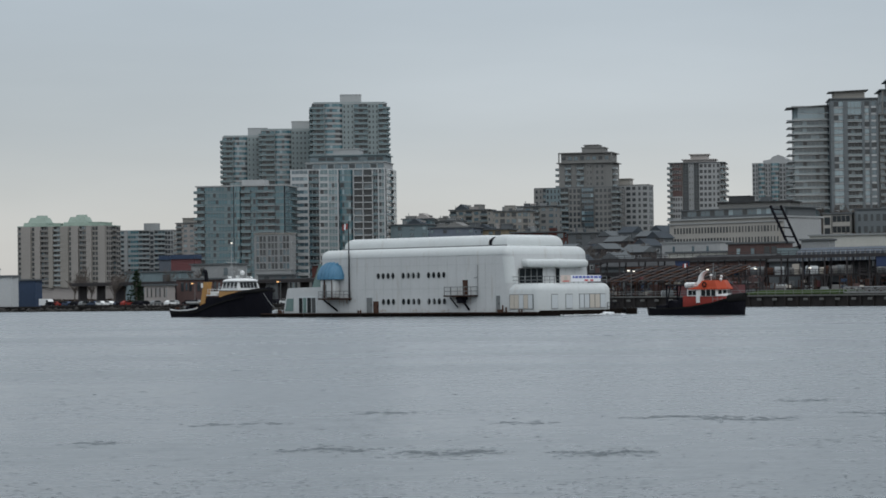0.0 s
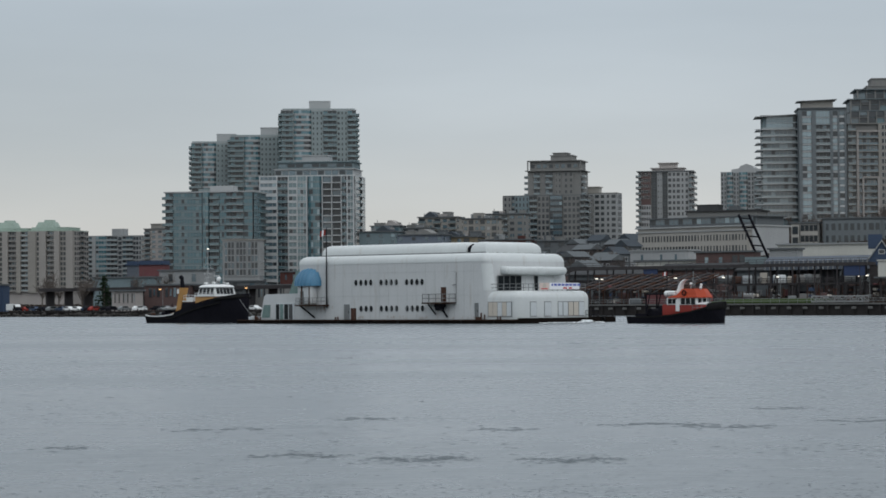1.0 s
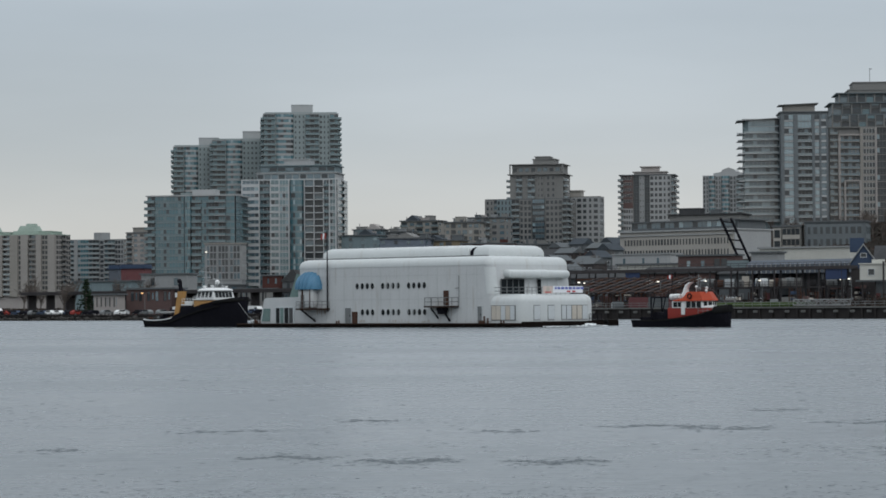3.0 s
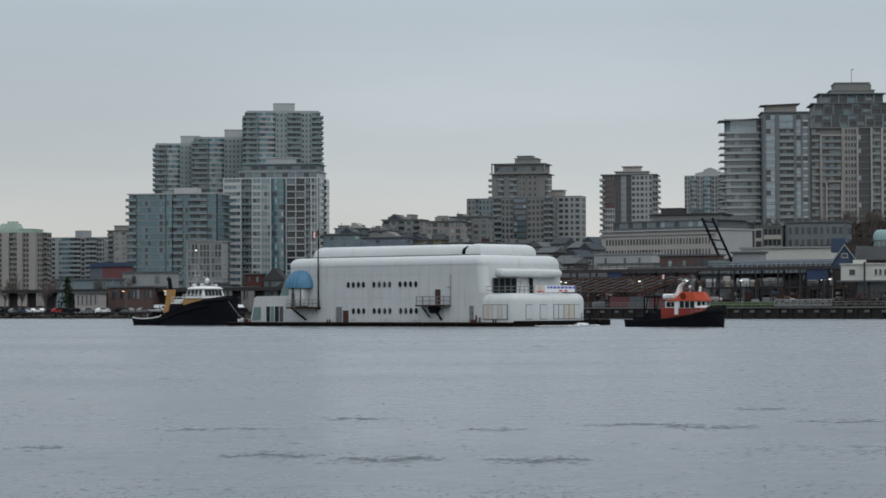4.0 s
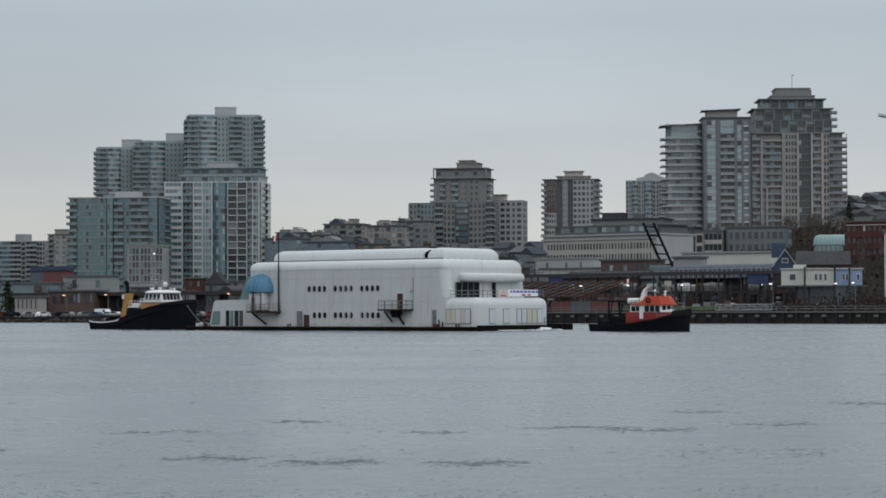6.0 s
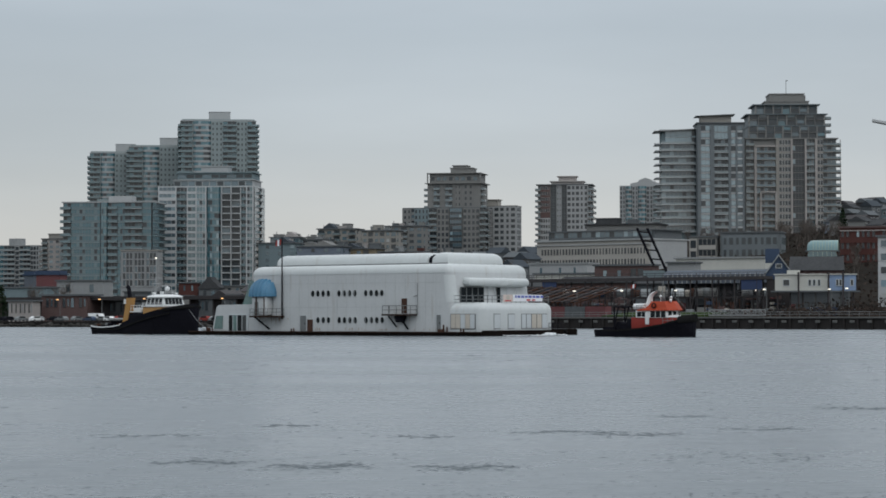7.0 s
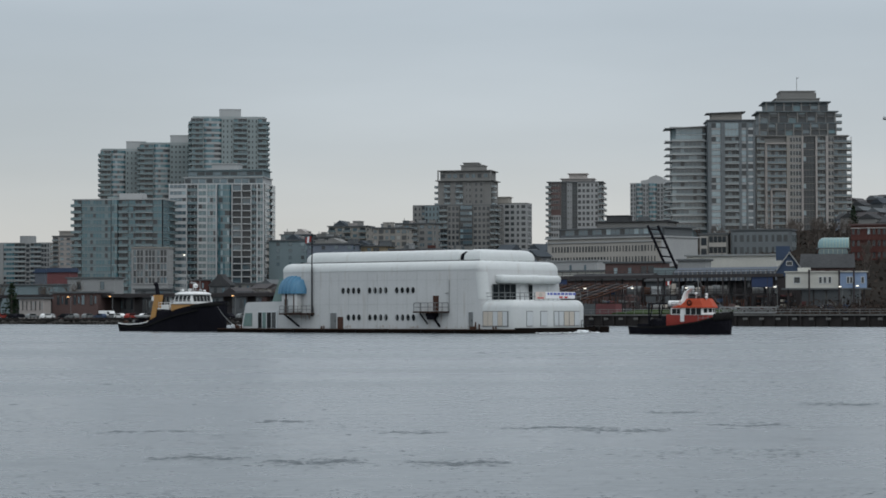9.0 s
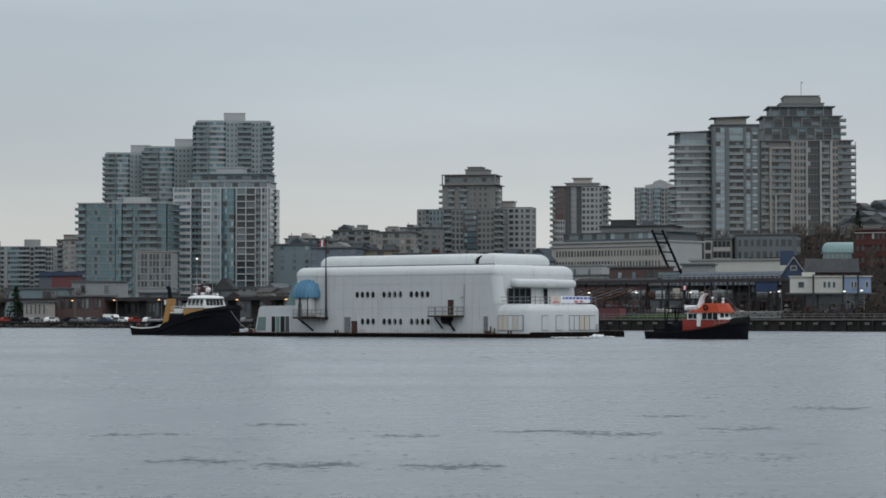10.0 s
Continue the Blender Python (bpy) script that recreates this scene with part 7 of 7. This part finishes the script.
    for i, (sx, n, z, w, hh, m, lab) in enumerate(((8, 40.6, 9.1, 4.6, 2.4, BLUE_SHEET, "blue tarpaulin hung below the walkway"), (31, 50.6, 7.65, 3.0, 2.0, PALE_BOARD, "pale board screen on the lower deck"), (36, 50.6, 7.65, 2.2, 2.6, TAN_BOARD, "tan board screen on the lower deck"),
                                              (41, 38, 2.55, 3.2, 2.6, PALE_BOARD, "pale board screen under the walkway"), (52, 50.6, 7.65, 2.6, 2.0, CONC_TAUPE, "taupe board screen on the lower deck"), (70, 40.6, 9.1, 6.0, 2.4, BLUE_SHEET, "blue tarpaulin hung below the walkway"),
                                              (20, 50.6, 7.65, 3.4, 1.6, SHED_BROWN, "brown board screen on the lower deck"), (58, 38, 2.55, 4.0, 2.4, CONC_TAUPE, "taupe board screen under the walkway"), (2, 38, 2.55, 5.0, 2.8, SHED_BROWN, "brown board screen under the walkway"))):
        sc = bare("screen", Matrix.Translation(coast(sx, n, z)) @ pose(0, 0, 0, 0, 0, COAST), lab, "screen", "yard screens")
        bm = bmesh.new()
        bevelled(bm, (0, 0, hh / 2), (w, 0.12, hh), 0.03, 1)
        part("sheet", bm, m, sc)
        for x in (-w / 2, w / 2):
            bm = bmesh.new()
            box(bm, (x, 0.05, hh / 2), (0.14, 0.14, hh + 0.2))
            part("post", bm, STEEL_DARK, sc)
    # covered gallery with a ribbed roof
    gl = bare("covered_gallery", Matrix.Translation(coast(45, 62)) @ pose(0, 0, 0, 0, 0, COAST), "long raised gallery with a blue-grey ribbed roof", "gallery")
    bm = bmesh.new()
    loft(bm, [[(x, -2.6, 11.0), (x, 2.6, 11.0), (x, 2.6, 13.2), (x, 0, 14.4), (x, -2.6, 13.2)] for x in (-15.5, 15.5)])
    part("roof", bm, RIBBED, gl)
    for i in range(21):
        bm = bmesh.new()
        box(bm, (-15 + i * 1.48, -2.7, 12.2), (0.25, 0.2, 2.3))
        part("rib", bm, CONCRETE, gl)
    for i in range(6):
        bm = bmesh.new()
        box(bm, (-14.5 + i * 5.8, 0, 6.6), (0.6, 2.6, 9.0))
        part("pier", bm, STEEL_DARK, gl)
    # containers
    for s0, m, lab in ((30.7, SHED_RED, "faded red shipping container near the quay"), (36.8, CONC_DARK, "dark grey shipping container near the quay"), (43, SHED_RED, "faded red shipping container near the quay")):
        ct = bare("shipping_container", Matrix.Translation(coast(s0, 16)) @ pose(0, 0, 2.6, 0, 0, COAST), lab, "container", "containers")
        bm = bmesh.new()
        box(bm, (0, 0, 1.3), (6.0, 2.4, 2.5))
        part("body", bm, m, ct)
        for i in range(15):
            bm = bmesh.new()
            box(bm, (-2.8 + i * 0.4, -1.22, 1.3), (0.14, 0.08, 2.3))
            part("rib", bm, m, ct)
    # lawn strip on the quay
    bm = bmesh.new()
    box(bm, (65, 13, 2.8), (28, 12, 1.2), rx=4)
    solid("lawn", bm, GRASS, Matrix.Translation(coast(0, 0)) @ pose(0, 0, 0, 0, 0, COAST), "strip of dull green winter grass above the quay", "grass", kind="structure")
    # quay details: pale fender blocks, railing, gangway
    fb = bare("fender_row", Matrix.Translation(coast(0, 0)) @ pose(0, 0, 0, 0, 0, COAST), "row of pale fender blocks on the quay face", "fenders")
    bm = bmesh.new()
    bevelled(bm, (0, 0, 0), (1.1, 0.4, 0.55), 0.1, 2)
    me = mesh_of("fender_block", bm, QUAY_TOP, True)
    for i in range(36):
        put("fender_block", me, fb, (8 + i * 4.3, -0.7, 1.65))
    r = bare("quay_railing", Matrix.Translation(coast(0, 0)) @ pose(0, 0, 0, 0, 0, COAST), "grey pipe railing along the quay edge", "railing")
    for k in range(-4, 17):
        bm = bmesh.new()
        pipe_rail(bm, [(k * 10, 0.6), (k * 10 + 10, 0.6)], 2.7, 3.75, 0.05, 2.5)
        part("railing_bay", bm, GREY_STEEL, r)
    g = bare("gangway", Matrix.Translation(coast(92, 3)) @ pose(0, 0, 2.7, 0, 0, COAST), "pale aluminium gangway lying along the quay", "gangway")
    bm = bmesh.new()
    box(bm, (0, 0, 0.2), (14, 1.6, 0.2))
    part("deck", bm, QUAY_TOP, g)
    for y in (-0.8, 0.8):
        bm = bmesh.new()
        rod(bm, (-7, y, 1.5), (7, y, 1.5), 0.11, 6)
        rod(bm, (-7, y, 0.3), (7, y, 0.3), 0.11, 6)
        for i in range(10):
            x = -7 + i * 14 / 9
            rod(bm, (x, y, 0.3), (x, y, 1.5), 0.07, 5)
            if i < 9:
                rod(bm, (x, y, 0.3 if i % 2 else 1.5), (x + 14 / 9, y, 1.5 if i % 2 else 0.3), 0.06, 5)
        part("truss_side", bm, CONCRETE, g)
    # white and blue house on stilts
    d = 585
    p = spot(703, d)
    h = bare("stilt_house", pose(p.x, p.y, 0, 0, 0, -8), "white and pale blue waterfront building raised on stilts", "building")
    w = (774 - 632) * UNIT * d
    z0, z1 = ez(43, d), ez(71, d)
    for x0, x1, m in ((-w / 2, w * 0.15, CREAM), (w * 0.15, w / 2, PALE_BLUE)):
        bm = bmesh.new()
        box(bm, ((x0 + x1) / 2, 4, (z0 + z1) / 2), (x1 - x0, 8, z1 - z0))
        part("wall", bm, m, h)
    bm = bmesh.new()
    box(bm, (0, 4, z1 + 0.1), (w + 0.6, 8.6, 0.25))
    part("roof", bm, CREAM, h)
    bm = bmesh.new()
    box(bm, (0, 3.4, z0 - 0.2), (w + 2, 9.4, 0.35))
    part("floor", bm, CONC_DARK, h)
    bm = bmesh.new()
    box(bm, (-w * 0.27, 3, z1 + 0.5), (w * 0.16, 3, 1.2))
    part("roof_hut", bm, CREAM, h)
    for x, ww in ((-w * 0.36, 1.6), (-w * 0.015, 0.8), (w * 0.045, 0.8), (-w * 0.07, 0.8), (w * 0.27, 0.7), (w * 0.31, 0.7), (w * 0.45, 0.8)):
        put("window", window_mesh(ww, 1.6, PALE_BOARD, GLASS_DARK), h, (x, -0.02, (z0 + z1) / 2))
    for i in range(7):
        bm = bmesh.new()
        rod(bm, (-w / 2 + 0.6 + i * (w - 1.2) / 6, 0.4, 2), (-w / 2 + 0.6 + i * (w - 1.2) / 6, 0.4, z0), 0.22, 6)
        part("stilt", bm, QUAY_TOP if i in (3, 5) else STEEL_DARK, h)
    for s in (0.16, 0.34, -0.21):
        bm = bmesh.new()
        rod(bm, (w * s, -1.2, 2), (w * s, -1.2, z1 + 0.6), 0.26, 6)
        part("post", bm, STEEL_DARK, h)
    d = 600
    p = spot(638, d)
    g = bare("gabled_house", pose(p.x, p.y, 0, 0, 0, -8), "dark blue gabled house with a small attic window", "house")
    w = 46 * UNIT * d
    z1, z2 = ez(72, d), ez(104, d)
    bm = bmesh.new()
    loft(bm, [[(-w / 2, y, z1 - 1.2), (w / 2, y, z1 - 1.2), (w / 2, y, z1), (0, y, z2), (-w / 2, y, z1)] for y in (0, 9)])
    part("gable", bm, BLUE_PAINT, g, "dark blue boarded gable")
    bm = bmesh.new()
    box(bm, (0, 4.6, (z1 - 1.2 + 1.8) / 2), (w - 0.4, 8.6, z1 - 3.0))
    part("wall", bm, STEEL_DARK, g)
    bm = bmesh.new()
    for sx in (-1, 1):
        loft(bm, [[(sx * (w / 2 + 0.5), y, z1 - 0.6), (sx * (w / 2 + 0.5), y, z1 - 0.2), (0, y, z2 + 0.5), (0, y, z2 + 0.1)] for y in (-0.6, 9.4)])
    part("roof", bm, CONCRETE, g)
    put("window", window_mesh(1.5, 1.1, FRAME_WHITE, GLASS_DARK), g, (0, -0.02, (z1 + z2) / 2 - 0.2))
    bm = bmesh.new()
    box(bm, (-1.5, 6, z2 + 0.2), (3.4, 3.4, 3.4))
    part("stair_tower", bm, BLUE_PAINT, g)
    # raking crane legs
    d = 745
    c = bare("gantry_frame", pose(0, 0, 0), "dark raking steel legs of an old shipyard gantry", "gantry")
    for a, b in (((387, 154), (416, 88)), ((405, 154), (444, 66)), ((390, 148), (409, 146)), ((393, 132), (416, 130)), ((401, 116), (423, 114)), ((408, 100), (430, 98))):
        bm = bmesh.new()
        pa, pb = spot(a[0], d, a[1]), spot(b[0], d, b[1])
        rod(bm, pa, pb, 0.38 if a[1] == 154 else 0.2, 6)
        part("leg" if a[1] == 154 else "cross_brace", bm, BLACK_STEEL, c)
    bm = bmesh.new()
    pa = spot(428, d, 55)
    box(bm, (pa.x, pa.y + 3, (pa.z + 3) / 2 + 2), (10, 6, pa.z + 1))
    part("base", bm, CONC_GREEN, c)
    # jib of a tower crane
    d = 900
    j = bare("tower_crane", pose(0, 0, 0), "pale tower crane with a long raised jib", "crane")
    base = spot(905, d)
    top = spot(905, d, 330)
    bm = bmesh.new()
    for sx in (-1, 1):
        for sy in (-1, 1):
            rod(bm, (base.x + sx, base.y + sy, base.z - 2), (top.x + sx, top.y + sy, top.z), 0.2, 5)
    k = 0
    while base.z + k * 3 < top.z - 3:
        z = base.z + k * 3
        rod(bm, (base.x - 1, base.y - 1, z), (base.x + 1, base.y - 1, z + 3), 0.12, 4)
        rod(bm, (base.x + 1, base.y - 1, z), (base.x - 1, base.y - 1, z + 3), 0.12, 4)
        k += 1
    part("mast", bm, FRAME_WHITE, j)
    bm = bmesh.new()
    tip = spot(806, d, 345)
    rod(bm, tip, top + Vector((0, 0, -1)), 0.75, 6)
    rod(bm, top + Vector((0, 0, -1)), top + Vector((9, 0, -1)), 0.9, 6)
    part("jib", bm, FRAME_WHITE, j)
    # parked vehicles along the quay
    cars = [make_car(m) for m in (WHITE_PAINT, GREY_STEEL, BLACK_STEEL, BLUE_PAINT, RED_PAINT)]
    van = make_car(WHITE_PAINT, True)
    for i in range(46):
        s = -215 + i * 4.4 + rnd.uniform(-1, 1)
        copy_thing(rnd.choice(cars[1:3] + cars[1:4] + cars), Matrix.Translation(coast(s, 7 + rnd.uniform(-0.4, 4), 2.68 - 1.1 * min(1, max(0, (-20 - s) / 40)))) @ pose(0, 0, 0, 0, 0, COAST + rnd.choice((0, 90, 180))))
    for s in (-134, -103):
        copy_thing(van, Matrix.Translation(coast(s, 12, 1.58)) @ pose(0, 0, 0, 0, 0, COAST))
    for o in cars + [van]:
        s = -190 - 5.5 * (cars + [van]).index(o)
        o.matrix_world = Matrix.Translation(coast(s, 9, 1.58)) @ pose(0, 0, 0, 0, 0, COAST)
    # lamps
    lamps = [make_lamp(LAMP_WARM), make_lamp(LAMP_WHITE)]
    spots = [(-60 + i * 14 + rnd.uniform(-3, 3), 24 + rnd.uniform(-6, 24)) for i in range(15)] + [(-170 + i * 22, 26 + rnd.uniform(-4, 8)) for i in range(5)]
    for i, (s, n) in enumerate(spots):
        q = Matrix.Translation(coast(s, n, 2.5 if s > -20 else 1.45)) @ pose(0, 0, 0, 0, 0, COAST)
        if i in (0, 1):
            lamps[i].matrix_world = q
        else:
            copy_thing(lamps[0 if s < -20 else 1], q)
    # low road viaduct behind the quay
    v = bare("viaduct", Matrix.Translation(coast(-120, 46)) @ pose(0, 0, 0, 0, 0, COAST), "low dark road viaduct on square piers", "viaduct")
    bm = bmesh.new()
    box(bm, (0, 0, 8.2), (260, 6, 0.6))
    box(bm, (0, -3, 8.7), (260, 0.2, 0.5))
    part("deck", bm, STEEL_DARK, v)
    for i in range(27):
        bm = bmesh.new()
        box(bm, (-128 + i * 9.8, 0, 4.6), (0.6, 3.2, 7.4))
        part("pier", bm, STEEL_DARK, v)


def build_slope():
    rnd = random.Random(21)
    walls = (CONC_TAUPE, CONC_GREEN, SHED_BROWN, CONC_BEIGE, CONC_DARK, CONCRETE, STEEL_DARK, SLATE_BLUE)
    roofs = (ROOF_DARK, CONC_DARK, ROOF_DARK, STEEL_DARK, ROOF_SLATE)
    protos = [make_house(walls[i], roofs[i % 5], rnd) for i in range(8)]
    k = 0
    for i in range(105):
        if i < 8:
            u, d = rnd.uniform(740, 860), rnd.uniform(1050, 1400)
        elif i < 34:
            u, d = rnd.uniform(20, 200), rnd.uniform(740, 980)
        elif i < 48:
            u, d = rnd.uniform(-340, -210), rnd.uniform(800, 960)
        elif i < 56:
            u, d = rnd.uniform(740, 860), rnd.uniform(980, 1100)
        elif i < 59:
            u, d = rnd.uniform(300, 420), rnd.uniform(960, 1000)
        else:
            u, d = rnd.uniform(700, 860), rnd.uniform(1050, 1600)
        p = spot(u, d)
        m = pose(p.x, p.y, p.z - 0.5, 0, 0, rnd.choice((COAST, COAST + 90)) + rnd.uniform(-4, 4))
        if i < 8:
            protos[i].matrix_world = m
        else:
            copy_thing(rnd.choice(protos if i >= 34 else [protos[k] for k in (2, 4, 6, 7)]), m)
    firs = [make_evergreen(s) for s in (1, 2, 3)]
    bares = [make_bare_tree(s) for s in (4, 5, 6, 7)]

    def plant(protos, u, d, size, first):
        p = spot(u, d)
        m = pose(p.x, p.y, p.z - 0.3, 0, 0, rnd.uniform(0, 360))
        o = protos[first] if first is not None else copy_thing(rnd.choice(protos), m)
        o.matrix_world = m @ Matrix.Diagonal((size, size, size * rnd.uniform(0.9, 1.15), 1))

    for i in range(21):
        u, d, s = rnd.uniform(735, 880), rnd.uniform(1250, 1600), rnd.uniform(0.4, 0.9)
        if i in (3, 4):
            u, d, s = (-738, 772, 1.25) if i == 3 else (752, 1010, 1.15)
        plant(firs, u, d, s, i if i < 3 else None)
    for i in range(124):
        if i < 18:
            u, d, s = (rnd.uniform(-900, -540) if i % 2 else rnd.uniform(-850, -750)), rnd.uniform(790, 900), rnd.uniform(0.9, 1.5)
        elif i < 60:
            u, d, s = (rnd.uniform(-300, -200) if i % 3 == 0 else rnd.uniform(770, 900)), rnd.uniform(690, 860), rnd.uniform(0.6, 1.0)
        elif i < 100:
            u, d, s = rnd.uniform(440, 760), rnd.uniform(915, 1010), rnd.uniform(0.8, 1.2)
        else:
            u, d, s = rnd.uniform(60, 205), rnd.uniform(720, 900), rnd.uniform(0.7, 1.2)
        plant(bares, u, d, s, i if i < 4 else None)
    # scrub that covers the slope between the houses
    bm = bmesh.new()
    for i in range(26000):
        u, d = rnd.uniform(-980, 900), rnd.uniform(640, 1700)
        if d < shore_distance(u) + 75:
            continue
        p = spot(u, d)
        s = rnd.uniform(0.3, 0.9)
        c = p + Vector((0, 0, s * 0.5))
        vs = [bm.verts.new(c + Vector((rnd.uniform(-s, s), rnd.uniform(-s, s), rnd.uniform(-s, s)))) for _ in range(4)]
        for q in ((0, 1, 2), (0, 2, 3), (0, 3, 1), (1, 3, 2)):
            bm.faces.new([vs[j] for j in q])
    for i in range(11000):
        s, n = rnd.uniform(84, 190), rnd.uniform(5, 62)
        p = coast(s, n, 2.5)
        k = rnd.uniform(0.18, 0.5)
        c = p + Vector((0, 0, rnd.random() ** 2 * (1.0 + n * 0.07)))
        vs = [bm.verts.new(c + Vector((rnd.uniform(-k, k), rnd.uniform(-k, k), rnd.uniform(-k, k)))) for _ in range(4)]
        for q in ((0, 1, 2), (0, 2, 3), (0, 3, 1), (1, 3, 2)):
            bm.faces.new([vs[j] for j in q])
    solid("scrub", bm, SCRUB, pose(0, 0, 0), "brown winter scrub and hedges covering the slope", "shrubs", kind="stuff")


# ---- ripples on the water ----
def wavelet(bm, x, y, l, w, hgt):
    a, b, c, d, t = (bm.verts.new(q) for q in ((x - l, y, 0.0), (x + l, y, 0.0), (x + l * 0.1, y - w, 0.0), (x - l * 0.1, y + w, 0.0), (x, y + w * 0.1, hgt)))
    for f in ((a, c, t), (c, b, t), (b, d, t), (d, a, t)):
        bm.faces.new(f)


def build_ripples():
    rnd = random.Random(31)
    bm = bmesh.new()
    for i in range(6500):
        v = rnd.uniform(-470, -60)
        d = 3.1 / (-v * UNIT)
        u = rnd.uniform(-1000, 1000)
        k = noise.noise((u * 0.004, v * 0.02, 3.0)) + noise.noise((u * 0.012, v * 0.05, 9.0)) * 0.7
        if k < rnd.uniform(-0.4, 0.75):
            continue
        s = d * UNIT
        big = rnd.random() < 0.05
        wavelet(bm, u * s, d, s * rnd.uniform(2, 8) * (1.6 if big else 1), s * rnd.uniform(0.9, 2.4), s * rnd.uniform(0.2, 0.7) * (1.8 if big else 1))
    # close chop in front of the long swell lines
    for i in range(5200):
        v = -470 + 150 * rnd.random() ** 1.3
        d = 3.1 / (-v * UNIT)
        u = rnd.uniform(-1000, 1000)
        if noise.noise((u * 0.006, v * 0.03, 5.0)) < rnd.uniform(-0.5, 0.3):
            continue
        s = d * UNIT
        wavelet(bm, u * s, d, s * rnd.uniform(2, 7), s * rnd.uniform(0.8, 2.2), s * rnd.uniform(0.3, 1.0))
    a = solid("ripples", bm, WATER, pose(0, 0, 0.004), "scattered small dark ripples over the harbour water", "ripples", kind="stuff")
    patches = []
    for u, v, w, hh, n in ((-400, -269, 130, 9, 110), (-190, -277, 140, 12, 150), (80, -279, 140, 10, 130), (215, -217, 170, 5, 70), (350, -222, 130, 6, 70), (583, -213, 110, 6, 50), (750, -176, 120, 6, 60),
                           (-820, -254, 70, 6, 30), (-300, -205, 90, 5, 30), (-560, -222, 150, 6, 40), (600, -262, 260, 24, 45), (-60, -225, 90, 4, 30), (440, -190, 100, 4, 30)):
        bm = bmesh.new()
        d = 3.1 / (-v * UNIT)
        s = d * UNIT
        deep = d * d / (3.1 * 4446) * hh
        for i in range(int(n * 1.7)):
            x = rnd.choice((-0.5, -0.1, 0.3, 0.55)) * w * s * 0.8 + rnd.gauss(0, 0.16) * w * s
            y = (rnd.gauss(0, 0.13) + 0.22 * math.sin(x / (w * s) * 7 + u)) * deep if i % 3 else rnd.gauss(0, 0.5) * deep
            wavelet(bm, x, y + 0.03 * x, s * rnd.uniform(2.5, 13), s * rnd.uniform(0.5, 1.5), s * rnd.uniform(0.3, 1.2))
        patches.append((solid("ripple_patch", bm, WATER, pose(u * s, d, 0.006), "patch of dark broken ripples on calm water", "ripples", "ripple patches", kind="stuff"), u * s, d))
    return a, patches


build_water()
build_land()
build_towers()
build_waterfront()
build_slope()
barge = build_barge()
dark_tug = build_dark_tug()
red_tug = build_red_tug()
skiff = build_skiff()
wash = build_wash()
tow_line = build_tow_line()
ripples, ripple_patches = build_ripples()


def motions():
    """The tow goes ahead at about two metres a second; the small craft nod a little."""
    hx, hy = math.cos(radians(HEADING)), math.sin(radians(HEADING))

    def at(x, y, t):
        q = (t - 5) * 2.096
        return 0.893 + hx * (x + q) - hy * y, 380 + hy * (x + q) + hx * y

    for ob, x, y, nod in ((barge, 0, 0, 0), (wash, 0, 0, 0), (tow_line, 0, 0, 0), (dark_tug, -74.5, 9.6, 0.25), (red_tug, 33.2, 4.7, 0.4), (skiff, 1.3, 26.5, 0.3)):
        rows = []
        for k in range(11):
            px, py = at(x, y, k)
            rows.append((k, pose(px, py, 0.05 * nod * math.sin(k * 2.1 + x), nod * math.sin(k * 1.9 + x), nod * 0.6 * math.sin(k * 1.3 + x), HEADING)))
        walk(ob, rows)
    for ob, x, y in ripple_patches:
        k = y * UNIT
        go = (0, 12, -50) if y < 56 else (0, 70, 0)
        walk(ob, [(t, pose(x + g * k, y + 0.3 * t * (y / 52) ** 2, 0.006)) for t, g in zip((0, 5, 10), go)])
    walk(ripples, [(t, pose(-0.03 * t, 0.12 * t, 0.004)) for t in (0, 5, 10)])


motions()
